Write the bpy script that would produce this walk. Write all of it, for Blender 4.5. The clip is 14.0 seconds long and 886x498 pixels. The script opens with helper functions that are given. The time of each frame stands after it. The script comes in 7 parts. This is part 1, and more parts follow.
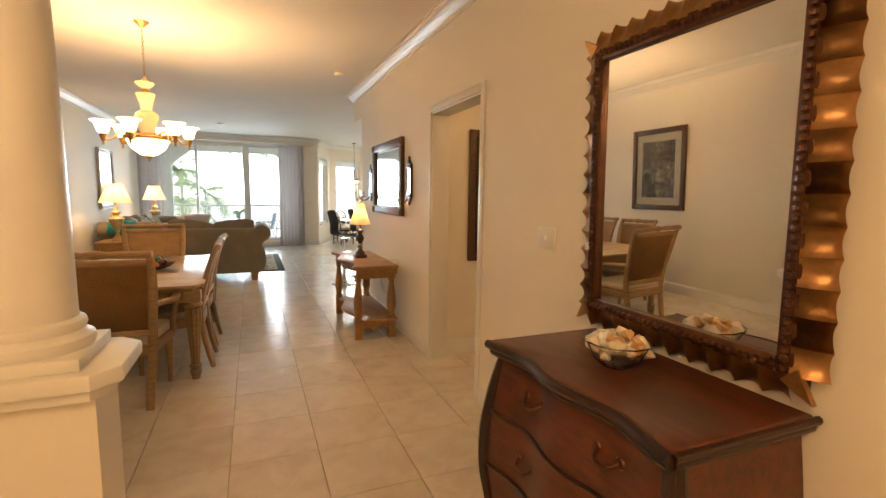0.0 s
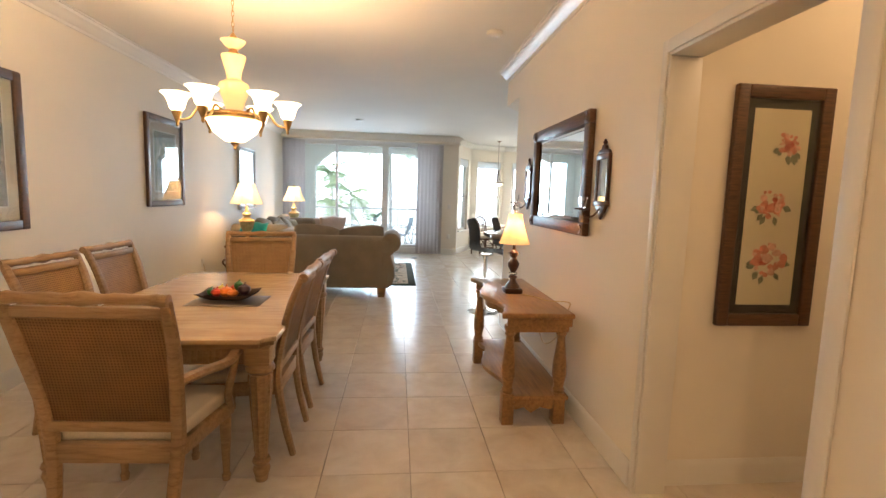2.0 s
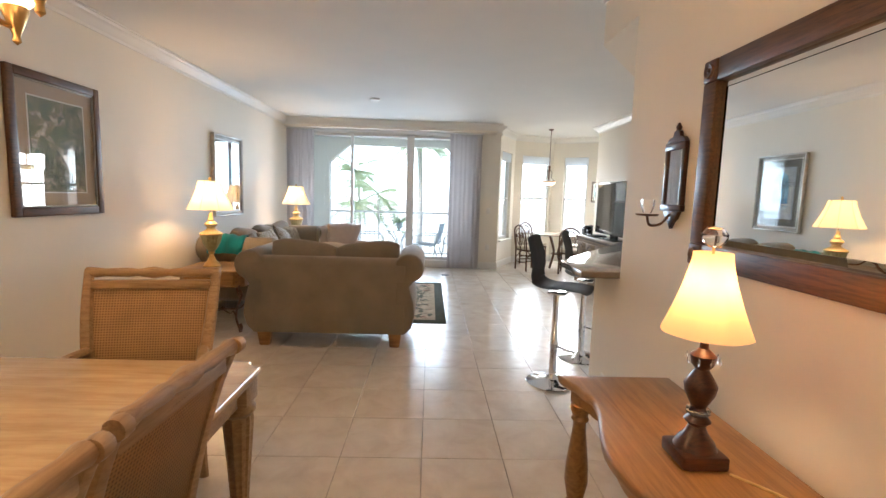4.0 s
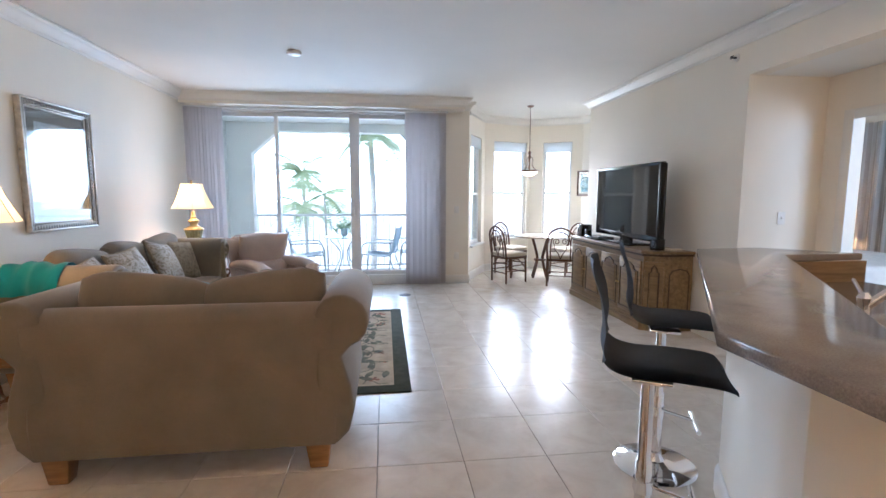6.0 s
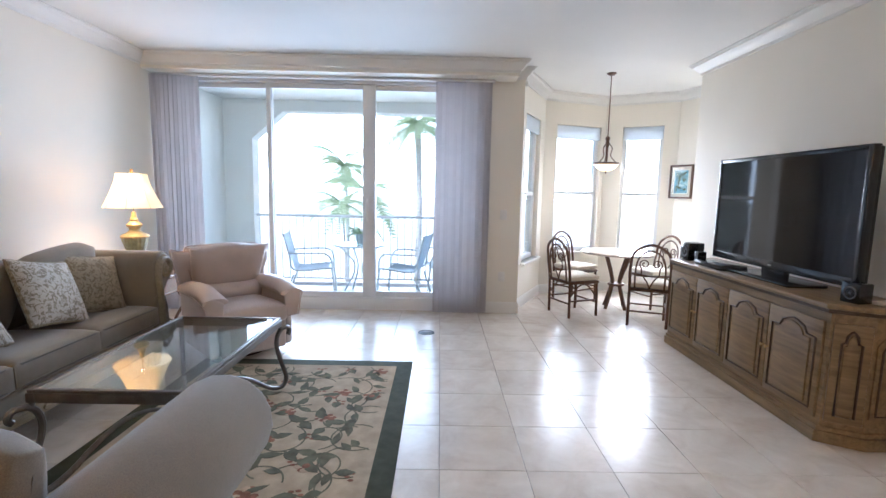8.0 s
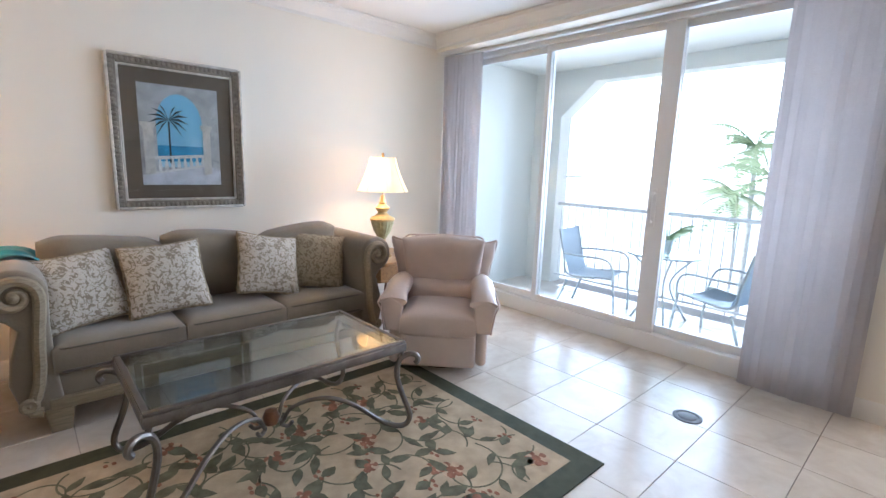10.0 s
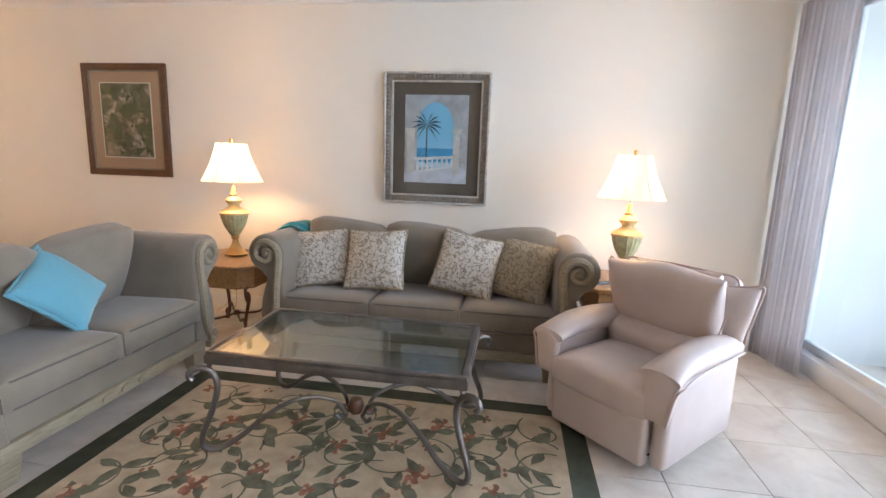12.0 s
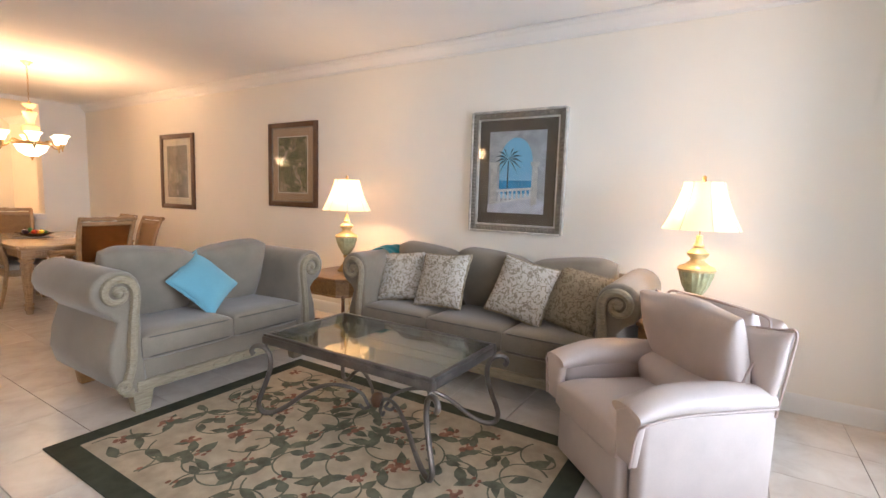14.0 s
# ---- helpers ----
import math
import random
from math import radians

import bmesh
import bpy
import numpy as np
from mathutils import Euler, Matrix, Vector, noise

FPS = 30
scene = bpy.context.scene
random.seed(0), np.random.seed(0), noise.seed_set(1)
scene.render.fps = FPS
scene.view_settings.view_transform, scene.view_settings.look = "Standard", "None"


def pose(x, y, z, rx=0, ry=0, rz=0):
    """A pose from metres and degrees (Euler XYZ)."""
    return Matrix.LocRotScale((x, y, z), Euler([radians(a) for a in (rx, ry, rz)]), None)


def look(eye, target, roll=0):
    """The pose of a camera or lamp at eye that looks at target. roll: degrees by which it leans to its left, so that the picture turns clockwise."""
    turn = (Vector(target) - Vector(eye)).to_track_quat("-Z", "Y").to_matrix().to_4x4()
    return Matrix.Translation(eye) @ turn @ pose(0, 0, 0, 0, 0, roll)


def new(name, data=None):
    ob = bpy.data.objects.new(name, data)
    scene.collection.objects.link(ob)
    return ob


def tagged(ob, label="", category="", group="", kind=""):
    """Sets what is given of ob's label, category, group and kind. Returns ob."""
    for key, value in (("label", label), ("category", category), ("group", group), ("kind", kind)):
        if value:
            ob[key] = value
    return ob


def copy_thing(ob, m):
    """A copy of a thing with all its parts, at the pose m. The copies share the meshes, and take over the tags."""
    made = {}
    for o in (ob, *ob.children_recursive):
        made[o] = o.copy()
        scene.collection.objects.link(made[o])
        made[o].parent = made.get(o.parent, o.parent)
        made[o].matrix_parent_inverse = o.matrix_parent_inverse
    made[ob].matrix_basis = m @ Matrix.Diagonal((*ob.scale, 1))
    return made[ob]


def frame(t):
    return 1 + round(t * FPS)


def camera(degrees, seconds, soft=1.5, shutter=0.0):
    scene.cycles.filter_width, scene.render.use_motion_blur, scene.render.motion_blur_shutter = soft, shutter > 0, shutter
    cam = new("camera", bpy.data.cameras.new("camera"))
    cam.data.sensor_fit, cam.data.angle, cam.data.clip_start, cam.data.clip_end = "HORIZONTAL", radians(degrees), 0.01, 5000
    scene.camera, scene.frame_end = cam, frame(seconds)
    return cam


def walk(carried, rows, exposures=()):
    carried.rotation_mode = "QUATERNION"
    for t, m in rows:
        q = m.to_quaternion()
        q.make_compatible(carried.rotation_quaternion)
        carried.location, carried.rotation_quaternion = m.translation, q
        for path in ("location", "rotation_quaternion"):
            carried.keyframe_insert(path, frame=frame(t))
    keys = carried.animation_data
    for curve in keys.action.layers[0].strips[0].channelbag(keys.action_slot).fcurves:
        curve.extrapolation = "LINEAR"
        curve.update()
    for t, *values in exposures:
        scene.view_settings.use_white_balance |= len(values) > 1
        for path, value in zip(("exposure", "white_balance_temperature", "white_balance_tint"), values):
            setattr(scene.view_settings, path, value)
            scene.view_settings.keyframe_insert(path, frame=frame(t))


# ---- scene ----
cam = camera(87.1, 14.0)
PATH = [
    (0, (0.647, 0.572, 1.463), (1.4, 2.41, 1.231), 0.8),
    (0.5, (0.709, 0.926, 1.47), (1.362, 2.8, 1.222), 1.1),
    (1, (0.796, 1.348, 1.464), (1.293, 3.27, 1.215), 1.3),
    (1.5, (0.835, 1.797, 1.47), (1.175, 3.753, 1.229), 1.6),
    (2, (0.861, 2.256, 1.466), (1.06, 4.234, 1.24), 1.8),
    (2.5, (0.901, 2.761, 1.472), (0.983, 4.745, 1.237), 1.7),
    (2.7, (0.91, 2.961, 1.451), (0.964, 4.946, 1.219), 1.9),
    (4.8, (0.984, 5.296, 1.501), (1.062, 7.282, 1.277), 1.2),
    (5, (0.962, 5.483, 1.48), (1.072, 7.468, 1.263), 1.0),
    (5.5, (0.992, 5.958, 1.422), (1.167, 7.939, 1.209), 0.6),
    (6, (1.016, 6.477, 1.416), (1.259, 8.45, 1.191), 0.1),
    (6.5, (1.061, 6.986, 1.419), (1.363, 8.949, 1.185), -0.4),
    (7, (1.185, 7.492, 1.416), (1.486, 9.455, 1.18), -0.6),
    (7.2, (1.227, 7.68, 1.411), (1.515, 9.645, 1.175), -0.4),
    (9.3, (1.905, 9.541, 1.54), (0.945, 11.263, 1.203), 2.4),
    (9.5, (2.022, 9.723, 1.536), (0.893, 11.338, 1.194), 2.3),
    (10, (2.218, 10.106, 1.504), (0.766, 11.437, 1.154), 1.9),
    (10.5, (2.379, 10.578, 1.48), (0.661, 11.535, 1.116), 1.2),
    (11, (2.339, 10.991, 1.483), (0.46, 11.557, 1.097), 2.0),
    (11.5, (2.32, 11.468, 1.461), (0.359, 11.572, 1.081), 2.2),
    (12, (2.169, 11.776, 1.452), (0.222, 11.486, 1.097), 2.0),
    (12.5, (2.023, 12.104, 1.394), (0.155, 11.448, 1.108), 1.4),
    (13, (1.964, 12.35, 1.411), (0.188, 11.463, 1.163), 1.7),
    (13.5, (2.036, 12.596, 1.406), (0.32, 11.593, 1.185), 2.1),
    (14, (2.09, 12.772, 1.41), (0.398, 11.728, 1.194), 1.8),
]
walk(cam, [(t, look(eye, target, roll)) for t, eye, target, roll in PATH], exposures=[(0.0,0.40,6400,8),(0.5,0.57,5850,8),(2.0,0.60,5700,8),(2.7,0.55,5800,9),(5.0,0.58,5400,12),(6.5,0.60,5000,14),(10.0,0.82,5300,15),(12.0,0.90,5480,16),(14.0,0.83,5700,17)])

# ---- world, sun, lights ----
world = bpy.data.worlds.new("sky")
scene.world = world
world.use_nodes = True
_nt = world.node_tree
_sky = _nt.nodes.new("ShaderNodeTexSky")
_sky.sky_type, _sky.sun_disc = "NISHITA", False
_sky.sun_elevation, _sky.sun_rotation = radians(58), radians(-127)
_nt.nodes["Background"].inputs[1].default_value = 0.15
_nt.links.new(_sky.outputs[0], _nt.nodes["Background"].inputs[0])

_sun = bpy.data.lights.new("sun", "SUN")
_sun.energy, _sun.angle, _sun.color = 5.0, radians(0.5), (1.0, 0.95, 0.87)
sun = new("sun", _sun)
sun.matrix_world = look((-12.0, 1.0, 26.0), (-4.0, 7.0, 10.0))

WARM = (1.0, 0.58, 0.26)


def window_light(name, x, y, z, w, h, turn, watts, color=(0.76, 0.88, 1.0), dip=0, spread=180):
    """Skylight through a window's opening, or an added fill lamp; turn is the compass angle of its normal, 0 facing -y;
    dip: degrees downwards.
    """
    d = bpy.data.lights.new(name, "AREA")
    d.shape, d.size, d.size_y, d.energy, d.color = "RECTANGLE", w, h, watts, color
    d.spread = radians(spread)
    ob = new(name, d)
    ob.matrix_world = pose(x, y, z, -90 + dip, 0, turn)
    return ob


def bulb(name, x, y, z, watts, size=0.03, color=WARM):
    d = bpy.data.lights.new(name, "POINT")
    d.energy, d.shadow_soft_size, d.color = watts, size, color
    ob = new(name, d)
    ob.location = (x, y, z)
    return ob


window_light("slider_light", 0.0, 15.3, 1.35, 3.0, 2.3, 0, 52, spread=112)
window_light("bay_light_a", 3.26, 15.57, 1.4, 0.65, 1.6, 22, 25, (1.0, 0.95, 0.86), 24, 130)
window_light("bay_light_b", 4.40, 15.48, 1.4, 0.50, 1.6, -29, 40, (1.0, 0.95, 0.86), 24, 130)
bulb("lamp_bulb_a", -1.375, 9.49, 1.40, 15, 0.06)
bulb("lamp_bulb_b", -1.35, 12.60, 1.40, 10, 0.06)
bulb("console_bulb", 1.745, 5.68, 1.26, 4.2)
for _a in range(6):
    bulb("chandelier_bulb", -0.177 + 0.32 * math.cos(_a * math.pi / 3 + 0.3), 5.404 + 0.32 * math.sin(_a * math.pi / 3 + 0.3), 2.0, 14.5)
bulb("foyer_bulb", -0.2, -0.2, 2.72, 66, 0.12)
bulb("corridor_bulb", 3.3, 3.7, 2.7, 9, 0.1)
# added fill under the soffit that brightens bar and kitchen; it has no fixture
bulb("kitchen_bulb", 3.4, 8.0, 2.40, 15, 0.1)
bulb("bedside_bulb", 7.99, 12.92, 0.98, 14, 0.05)
# unseen fill panel by the windowless south wall, added to brighten the bedroom
window_light("bedroom_light", 7.0, 7.25, 1.5, 2.2, 1.5, 180, 60)

# ---- materials ----
def hexcol(h):
    """A linear colour from an sRGB hex string."""
    return tuple((c / 12.92 if c <= 0.04045 else ((c + 0.055) / 1.055) ** 2.4) for c in (int(h[i:i + 2], 16) / 255 for i in (0, 2, 4))) + (1.0,)


def base_mat(name, color, rough=0.5, metal=0.0, spec=0.5):
    m = bpy.data.materials.new(name)
    m.use_nodes = True
    b = m.node_tree.nodes["Principled BSDF"]
    b.inputs["Base Color"].default_value = color if len(color) == 4 else (*color, 1.0)
    b.inputs["Roughness"].default_value, b.inputs["Metallic"].default_value = rough, metal
    b.inputs["Specular IOR Level"].default_value = spec
    return m, m.node_tree, b


def coords(nt, scale=(1, 1, 1), kind="Object", turn=(0, 0, 0)):
    c, p = nt.nodes.new("ShaderNodeTexCoord"), nt.nodes.new("ShaderNodeMapping")
    p.inputs["Scale"].default_value, p.inputs["Rotation"].default_value = scale, turn
    nt.links.new(c.outputs[kind], p.inputs[0])
    return p.outputs[0]


def noise_tex(nt, vec, scale, detail=4.0, rough=0.55, distort=0.0):
    n = nt.nodes.new("ShaderNodeTexNoise")
    n.inputs["Scale"].default_value, n.inputs["Detail"].default_value = scale, detail
    n.inputs["Roughness"].default_value, n.inputs["Distortion"].default_value = rough, distort
    nt.links.new(vec, n.inputs["Vector"])
    return n.outputs["Fac"]


def ramp(nt, fac, *stops):
    r = nt.nodes.new("ShaderNodeValToRGB")
    while len(r.color_ramp.elements) < len(stops):
        r.color_ramp.elements.new(0.5)
    for e, (p, c) in zip(r.color_ramp.elements, stops):
        e.position, e.color = p, c if len(c) == 4 else (*c, 1.0)
    nt.links.new(fac, r.inputs[0])
    return r.outputs[0]


def mix_col(nt, a, b, fac, mode="MIX"):
    m = nt.nodes.new("ShaderNodeMix")
    m.data_type, m.blend_type = "RGBA", mode
    for sock, v in ((0, fac), (6, a), (7, b)):
        if hasattr(v, "is_linked"):
            nt.links.new(v, m.inputs[sock])
        else:
            m.inputs[sock].default_value = v
    return m.outputs[2]


def maths(nt, op, a, b=0.0, clamp=False):
    n = nt.nodes.new("ShaderNodeMath")
    n.operation, n.use_clamp = op, clamp
    for k, v in ((0, a), (1, b)):
        if hasattr(v, "is_linked"):
            nt.links.new(v, n.inputs[k])
        else:
            n.inputs[k].default_value = v
    return n.outputs[0]


def add_bump(nt, b, height, strength=0.2, dist=0.01):
    n = nt.nodes.new("ShaderNodeBump")
    n.inputs["Strength"].default_value, n.inputs["Distance"].default_value = strength, dist
    nt.links.new(height, n.inputs["Height"])
    nt.links.new(n.outputs[0], b.inputs["Normal"])


def shade(c, k):
    return tuple(min(1.0, v * k) for v in c[:3]) + (1.0,)


def plain_mat(name, color, rough=0.5, metal=0.0, vary=0.12, scale=3.0, fine=60.0, bump=0.1, dist=0.002, spec=0.5, kind="Object"):
    """A surface with slow colour drift, fine grain and uneven gloss."""
    color = color if len(color) == 4 else (*color, 1.0)
    m, nt, b = base_mat(name, color, rough, metal, spec)
    v = coords(nt, kind=kind)
    slow, grain = noise_tex(nt, v, scale, 3), noise_tex(nt, v, fine, 5)
    c = ramp(nt, slow, (0.3, shade(color, 1 - vary)), (0.7, shade(color, 1 + vary)))
    g = ramp(nt, grain, (0.3, (1 - vary * 0.6,) * 3), (0.7, (1.0,) * 3))
    nt.links.new(mix_col(nt, c, g, 1.0, "MULTIPLY"), b.inputs["Base Color"])
    rr = nt.nodes.new("ShaderNodeMapRange")
    rr.inputs["To Min"].default_value, rr.inputs["To Max"].default_value = max(0.02, rough * 0.8), min(1.0, rough * 1.2)
    nt.links.new(slow, rr.inputs[0])
    nt.links.new(rr.outputs[0], b.inputs["Roughness"])
    if bump:
        add_bump(nt, b, grain, bump, dist)
    return m


def wood_mat(name, dark, light, rough=0.4, scale=1.0, turn=(0, 0, 0), coat=0.0, worn=None):
    """Streaked grain along the local x axis."""
    m, nt, b = base_mat(name, light, rough)
    v = coords(nt, (1.2 * scale, 14 * scale, 14 * scale), turn=turn)
    g = noise_tex(nt, v, 2.2, 6, 0.65, 0.6)
    v2 = coords(nt, (1, 1, 1))
    slow = noise_tex(nt, v2, 3.0, 3)
    c = ramp(nt, g, (0.3, dark), (0.55, mix3(dark, light, 0.65)), (0.75, light))
    c = mix_col(nt, c, ramp(nt, slow, (0.3, (0.82, 0.8, 0.78)), (0.7, (1.05, 1.03, 1.0))), 1.0, "MULTIPLY")
    if worn:
        w = ramp(nt, noise_tex(nt, v2, 22.0, 5), (0.52, (0, 0, 0)), (0.62, (1, 1, 1)))
        c = mix_col(nt, c, worn, w)
    nt.links.new(c, b.inputs["Base Color"])
    b.inputs["Coat Weight"].default_value, b.inputs["Coat Roughness"].default_value = coat, 0.15
    add_bump(nt, b, g, 0.12, 0.002)
    return m


def mix3(a, b, t):
    return tuple(x * (1 - t) + y * t for x, y in zip(a[:3], b[:3])) + (1.0,)


def weave_mat(name, color, fine=420.0, vary=0.1, rough=0.85, sheen=0.3):
    """Upholstery: two crossing thread waves over a soft colour drift."""
    m, nt, b = base_mat(name, color, rough, 0.0, 0.25)
    v = coords(nt)
    slow = noise_tex(nt, v, 4.0, 4)
    th = noise_tex(nt, v, fine, 2, 0.7)
    mid = noise_tex(nt, v, 38.0, 4)
    c = ramp(nt, slow, (0.3, shade(color, 1 - vary)), (0.7, shade(color, 1 + vary)))
    c = mix_col(nt, c, ramp(nt, th, (0.35, (0.78, 0.78, 0.78)), (0.65, (1.08, 1.08, 1.08))), 1.0, "MULTIPLY")
    nt.links.new(c, b.inputs["Base Color"])
    b.inputs["Sheen Weight"].default_value, b.inputs["Sheen Roughness"].default_value = sheen, 0.5
    add_bump(nt, b, maths(nt, "ADD", th, mid), 0.25, 0.002)
    return m


M_wall = plain_mat("cream_wall_paint", (0.84, 0.79, 0.69), 0.62, 0, 0.02, 1.2, 240, 0.12, 0.0015, 0.3)
M_ceiling = plain_mat("ceiling_paint", (0.84, 0.825, 0.785), 0.85, 0, 0.02, 1.5, 180, 0.2, 0.002, 0.2)
M_trim = plain_mat("white_gloss_trim", (0.80, 0.78, 0.73), 0.32, 0, 0.02, 2.0, 120, 0.03)
M_outwall = plain_mat("balcony_stucco", (0.72, 0.71, 0.66), 0.9, 0, 0.05, 1.5, 160, 0.4, 0.004)
M_white_plastic = plain_mat("white_plastic", (0.78, 0.76, 0.71), 0.35, 0, 0.02, 9, 200, 0.0)


# ---- mesh tools ----
class Part:
    """Collects shapes in one mesh."""

    def __init__(self):
        self.bm = bmesh.new()

    def _take(self, verts, m, smooth=None):
        if m is not None:
            bmesh.ops.transform(self.bm, matrix=m, verts=verts)
        return self

    def box(self, x0, x1, y0, y1, z0, z1, bevel=0.0, seg=2, m=None, taper=1.0):
        r = bmesh.ops.create_cube(self.bm, size=1.0)
        vs = r["verts"]
        for v in vs:
            k = taper if v.co.z < 0 else 1.0
            v.co = Vector(((x0 + x1) / 2 + v.co.x * (x1 - x0) * k, (y0 + y1) / 2 + v.co.y * (y1 - y0) * k, (z0 + z1) / 2 + v.co.z * (z1 - z0)))
        if bevel:
            es = list({e for v in vs for e in v.link_edges})
            g = bmesh.ops.bevel(self.bm, geom=es, offset=bevel, segments=seg, profile=0.5, affect="EDGES", clamp_overlap=True)
            vs = list({v for f in g["faces"] for v in f.verts} | {v for v in vs if v.is_valid})
        return self._take(vs, m)

    def lathe(self, profile, seg=24, m=None, flute=0, depth=0.0, caps=True):
        """Turns (radius, z) pairs about z. flute: number of ribs cut into the rings."""
        rings = []
        for r, z in profile:
            ring = []
            for i in range(seg):
                a = 2 * math.pi * i / seg
                k = r * (1 - depth * (0.5 + 0.5 * math.cos(flute * a))) if flute else r
                ring.append(self.bm.verts.new((k * math.cos(a), k * math.sin(a), z)))
            rings.append(ring)
        for a, b in zip(rings, rings[1:]):
            for i in range(seg):
                j = (i + 1) % seg
                self.bm.faces.new((a[i], a[j], b[j], b[i]))
        if caps:
            for ring, flip in ((rings[0], True), (rings[-1], False)):
                self.bm.faces.new(ring[::-1] if flip else ring)
        return self._take([v for r in rings for v in r], m)

    def tube(self, pts, rad, seg=8, m=None, flat=1.0, closed=False, caps=True):
        """A round bar along points; rad may be a list. flat squeezes it sideways."""
        pts = [Vector(p) for p in pts]
        n = len(pts)
        rads = list(rad) if hasattr(rad, "__len__") else [rad] * n
        rings, up = [], None
        for i, p in enumerate(pts):
            a, b = pts[(i - 1) % n if closed else max(i - 1, 0)], pts[(i + 1) % n if closed else min(i + 1, n - 1)]
            t = (b - a).normalized()
            if up is None:
                up = t.cross(Vector((0.0, 0.0, 1.0)) if abs(t.z) < 0.9 else Vector((0.0, 1.0, 0.0))).normalized()
            up = (up - t * up.dot(t)).normalized()
            side = t.cross(up)
            rings.append([self.bm.verts.new(p + (up * math.cos(2 * math.pi * k / seg) * flat + side * math.sin(2 * math.pi * k / seg)) * rads[i]) for k in range(seg)])
        pairs = list(zip(rings, rings[1:])) + ([(rings[-1], rings[0])] if closed else [])
        for a, b in pairs:
            for k in range(seg):
                j = (k + 1) % seg
                self.bm.faces.new((a[k], a[j], b[j], b[k]))
        if caps and not closed:
            self.bm.faces.new(rings[0][::-1])
            self.bm.faces.new(rings[-1])
        return self._take([v for r in rings for v in r], m)

    def prism(self, outline, z0, z1, m=None, bevel=0.0, seg=2):
        """A flat outline (x, y) raised from z0 to z1."""
        lo = [self.bm.verts.new((x, y, z0)) for x, y in outline]
        hi = [self.bm.verts.new((x, y, z1)) for x, y in outline]
        n = len(outline)
        fs = [self.bm.faces.new(lo[::-1]), self.bm.faces.new(hi)]
        fs += [self.bm.faces.new((lo[i], lo[(i + 1) % n], hi[(i + 1) % n], hi[i])) for i in range(n)]
        bmesh.ops.recalc_face_normals(self.bm, faces=fs)
        vs = lo + hi
        if bevel:
            es = list(fs[0].edges) + list(fs[1].edges)
            g = bmesh.ops.bevel(self.bm, geom=es, offset=bevel, segments=seg, profile=0.5, affect="EDGES", clamp_overlap=True)
            vs = list({v for f in g["faces"] for v in f.verts} | {v for v in vs if v.is_valid})
        return self._take(vs, m)

    def run(self, profile, path, closed=False, m=None):
        """Sweeps a profile (out, up) along a level path of (x, y, z), mitred; out is to the right of the way."""
        pts = [Vector(p) for p in path]
        n = len(pts)
        rings = []
        for i, p in enumerate(pts):
            a = (p - pts[(i - 1) % n]) if (closed or i) else None
            b = (pts[(i + 1) % n] - p) if (closed or i < n - 1) else None
            a, b = a or b, b or a
            ra, rb = Vector((a.y, -a.x, 0)).normalized(), Vector((b.y, -b.x, 0)).normalized()
            r = (ra + rb).normalized()
            k = 1.0 / max(0.3, r.dot(ra))
            rings.append([self.bm.verts.new(p + r * (o * k) + Vector((0, 0, u))) for o, u in profile])
        q = len(profile)
        fs = []
        for a, b in list(zip(rings, rings[1:])) + ([(rings[-1], rings[0])] if closed else []):
            fs += [self.bm.faces.new((a[j], a[(j + 1) % q], b[(j + 1) % q], b[j])) for j in range(q)]
        if not closed:
            fs += [self.bm.faces.new(rings[0]), self.bm.faces.new(rings[-1][::-1])]
        bmesh.ops.recalc_face_normals(self.bm, faces=fs)
        return self._take([v for r in rings for v in r], m)

    def pillow(self, w, d, h, m=None, n=12, power=2.6, edge=0.25, pinch=0.0, puff=1.0):
        """A stuffed cushion, w x d in plan and h thick; edge is the rim's share of the thickness."""
        top, bot = [], []
        for j in range(n + 1):
            for i in range(n + 1):
                u, v = 2 * i / n - 1, 2 * j / n - 1
                u, v = math.sin(u * math.pi / 2), math.sin(v * math.pi / 2)
                body = (max(0.0, 1 - abs(u) ** power) * max(0.0, 1 - abs(v) ** power)) ** (0.5 / puff)
                z = h / 2 * (edge + (1 - edge) * body)
                kx, ky = 1 - pinch * (1 - v * v) * 1.0, 1 - pinch * (1 - u * u) * 1.0
                x, y = u * w / 2 * kx, v * d / 2 * ky
                top.append(self.bm.verts.new((x, y, z)))
                bot.append(self.bm.verts.new((x, y, -z)))
        q = n + 1
        for j in range(n):
            for i in range(n):
                a, b, c, e = j * q + i, j * q + i + 1, (j + 1) * q + i + 1, (j + 1) * q + i
                self.bm.faces.new((top[a], top[b], top[c], top[e]))
                self.bm.faces.new((bot[e], bot[c], bot[b], bot[a]))
        rim = [i for i in range(q)] + [j * q + n for j in range(1, q)] + [n * q + i for i in range(n - 1, -1, -1)] + [j * q for j in range(n - 1, 0, -1)]
        for a, b in zip(rim, rim[1:] + rim[:1]):
            self.bm.faces.new((top[b], top[a], bot[a], bot[b]))
        return self._take(top + bot, m)

    def grid(self, fn, nu, nv, close_u=False, thick=0.0):
        """A sheet through fn(u, v), u and v from 0 to 1."""
        vs = [[self.bm.verts.new(fn(i / nu, j / nv)) for i in range(nu + (0 if close_u else 1))] for j in range(nv + 1)]
        q = len(vs[0])
        fs = []
        for j in range(nv):
            for i in range(nu):
                k = (i + 1) % q
                fs.append(self.bm.faces.new((vs[j][i], vs[j][k], vs[j + 1][k], vs[j + 1][i])))
        if thick:
            bmesh.ops.solidify(self.bm, geom=fs, thickness=thick)
        return self

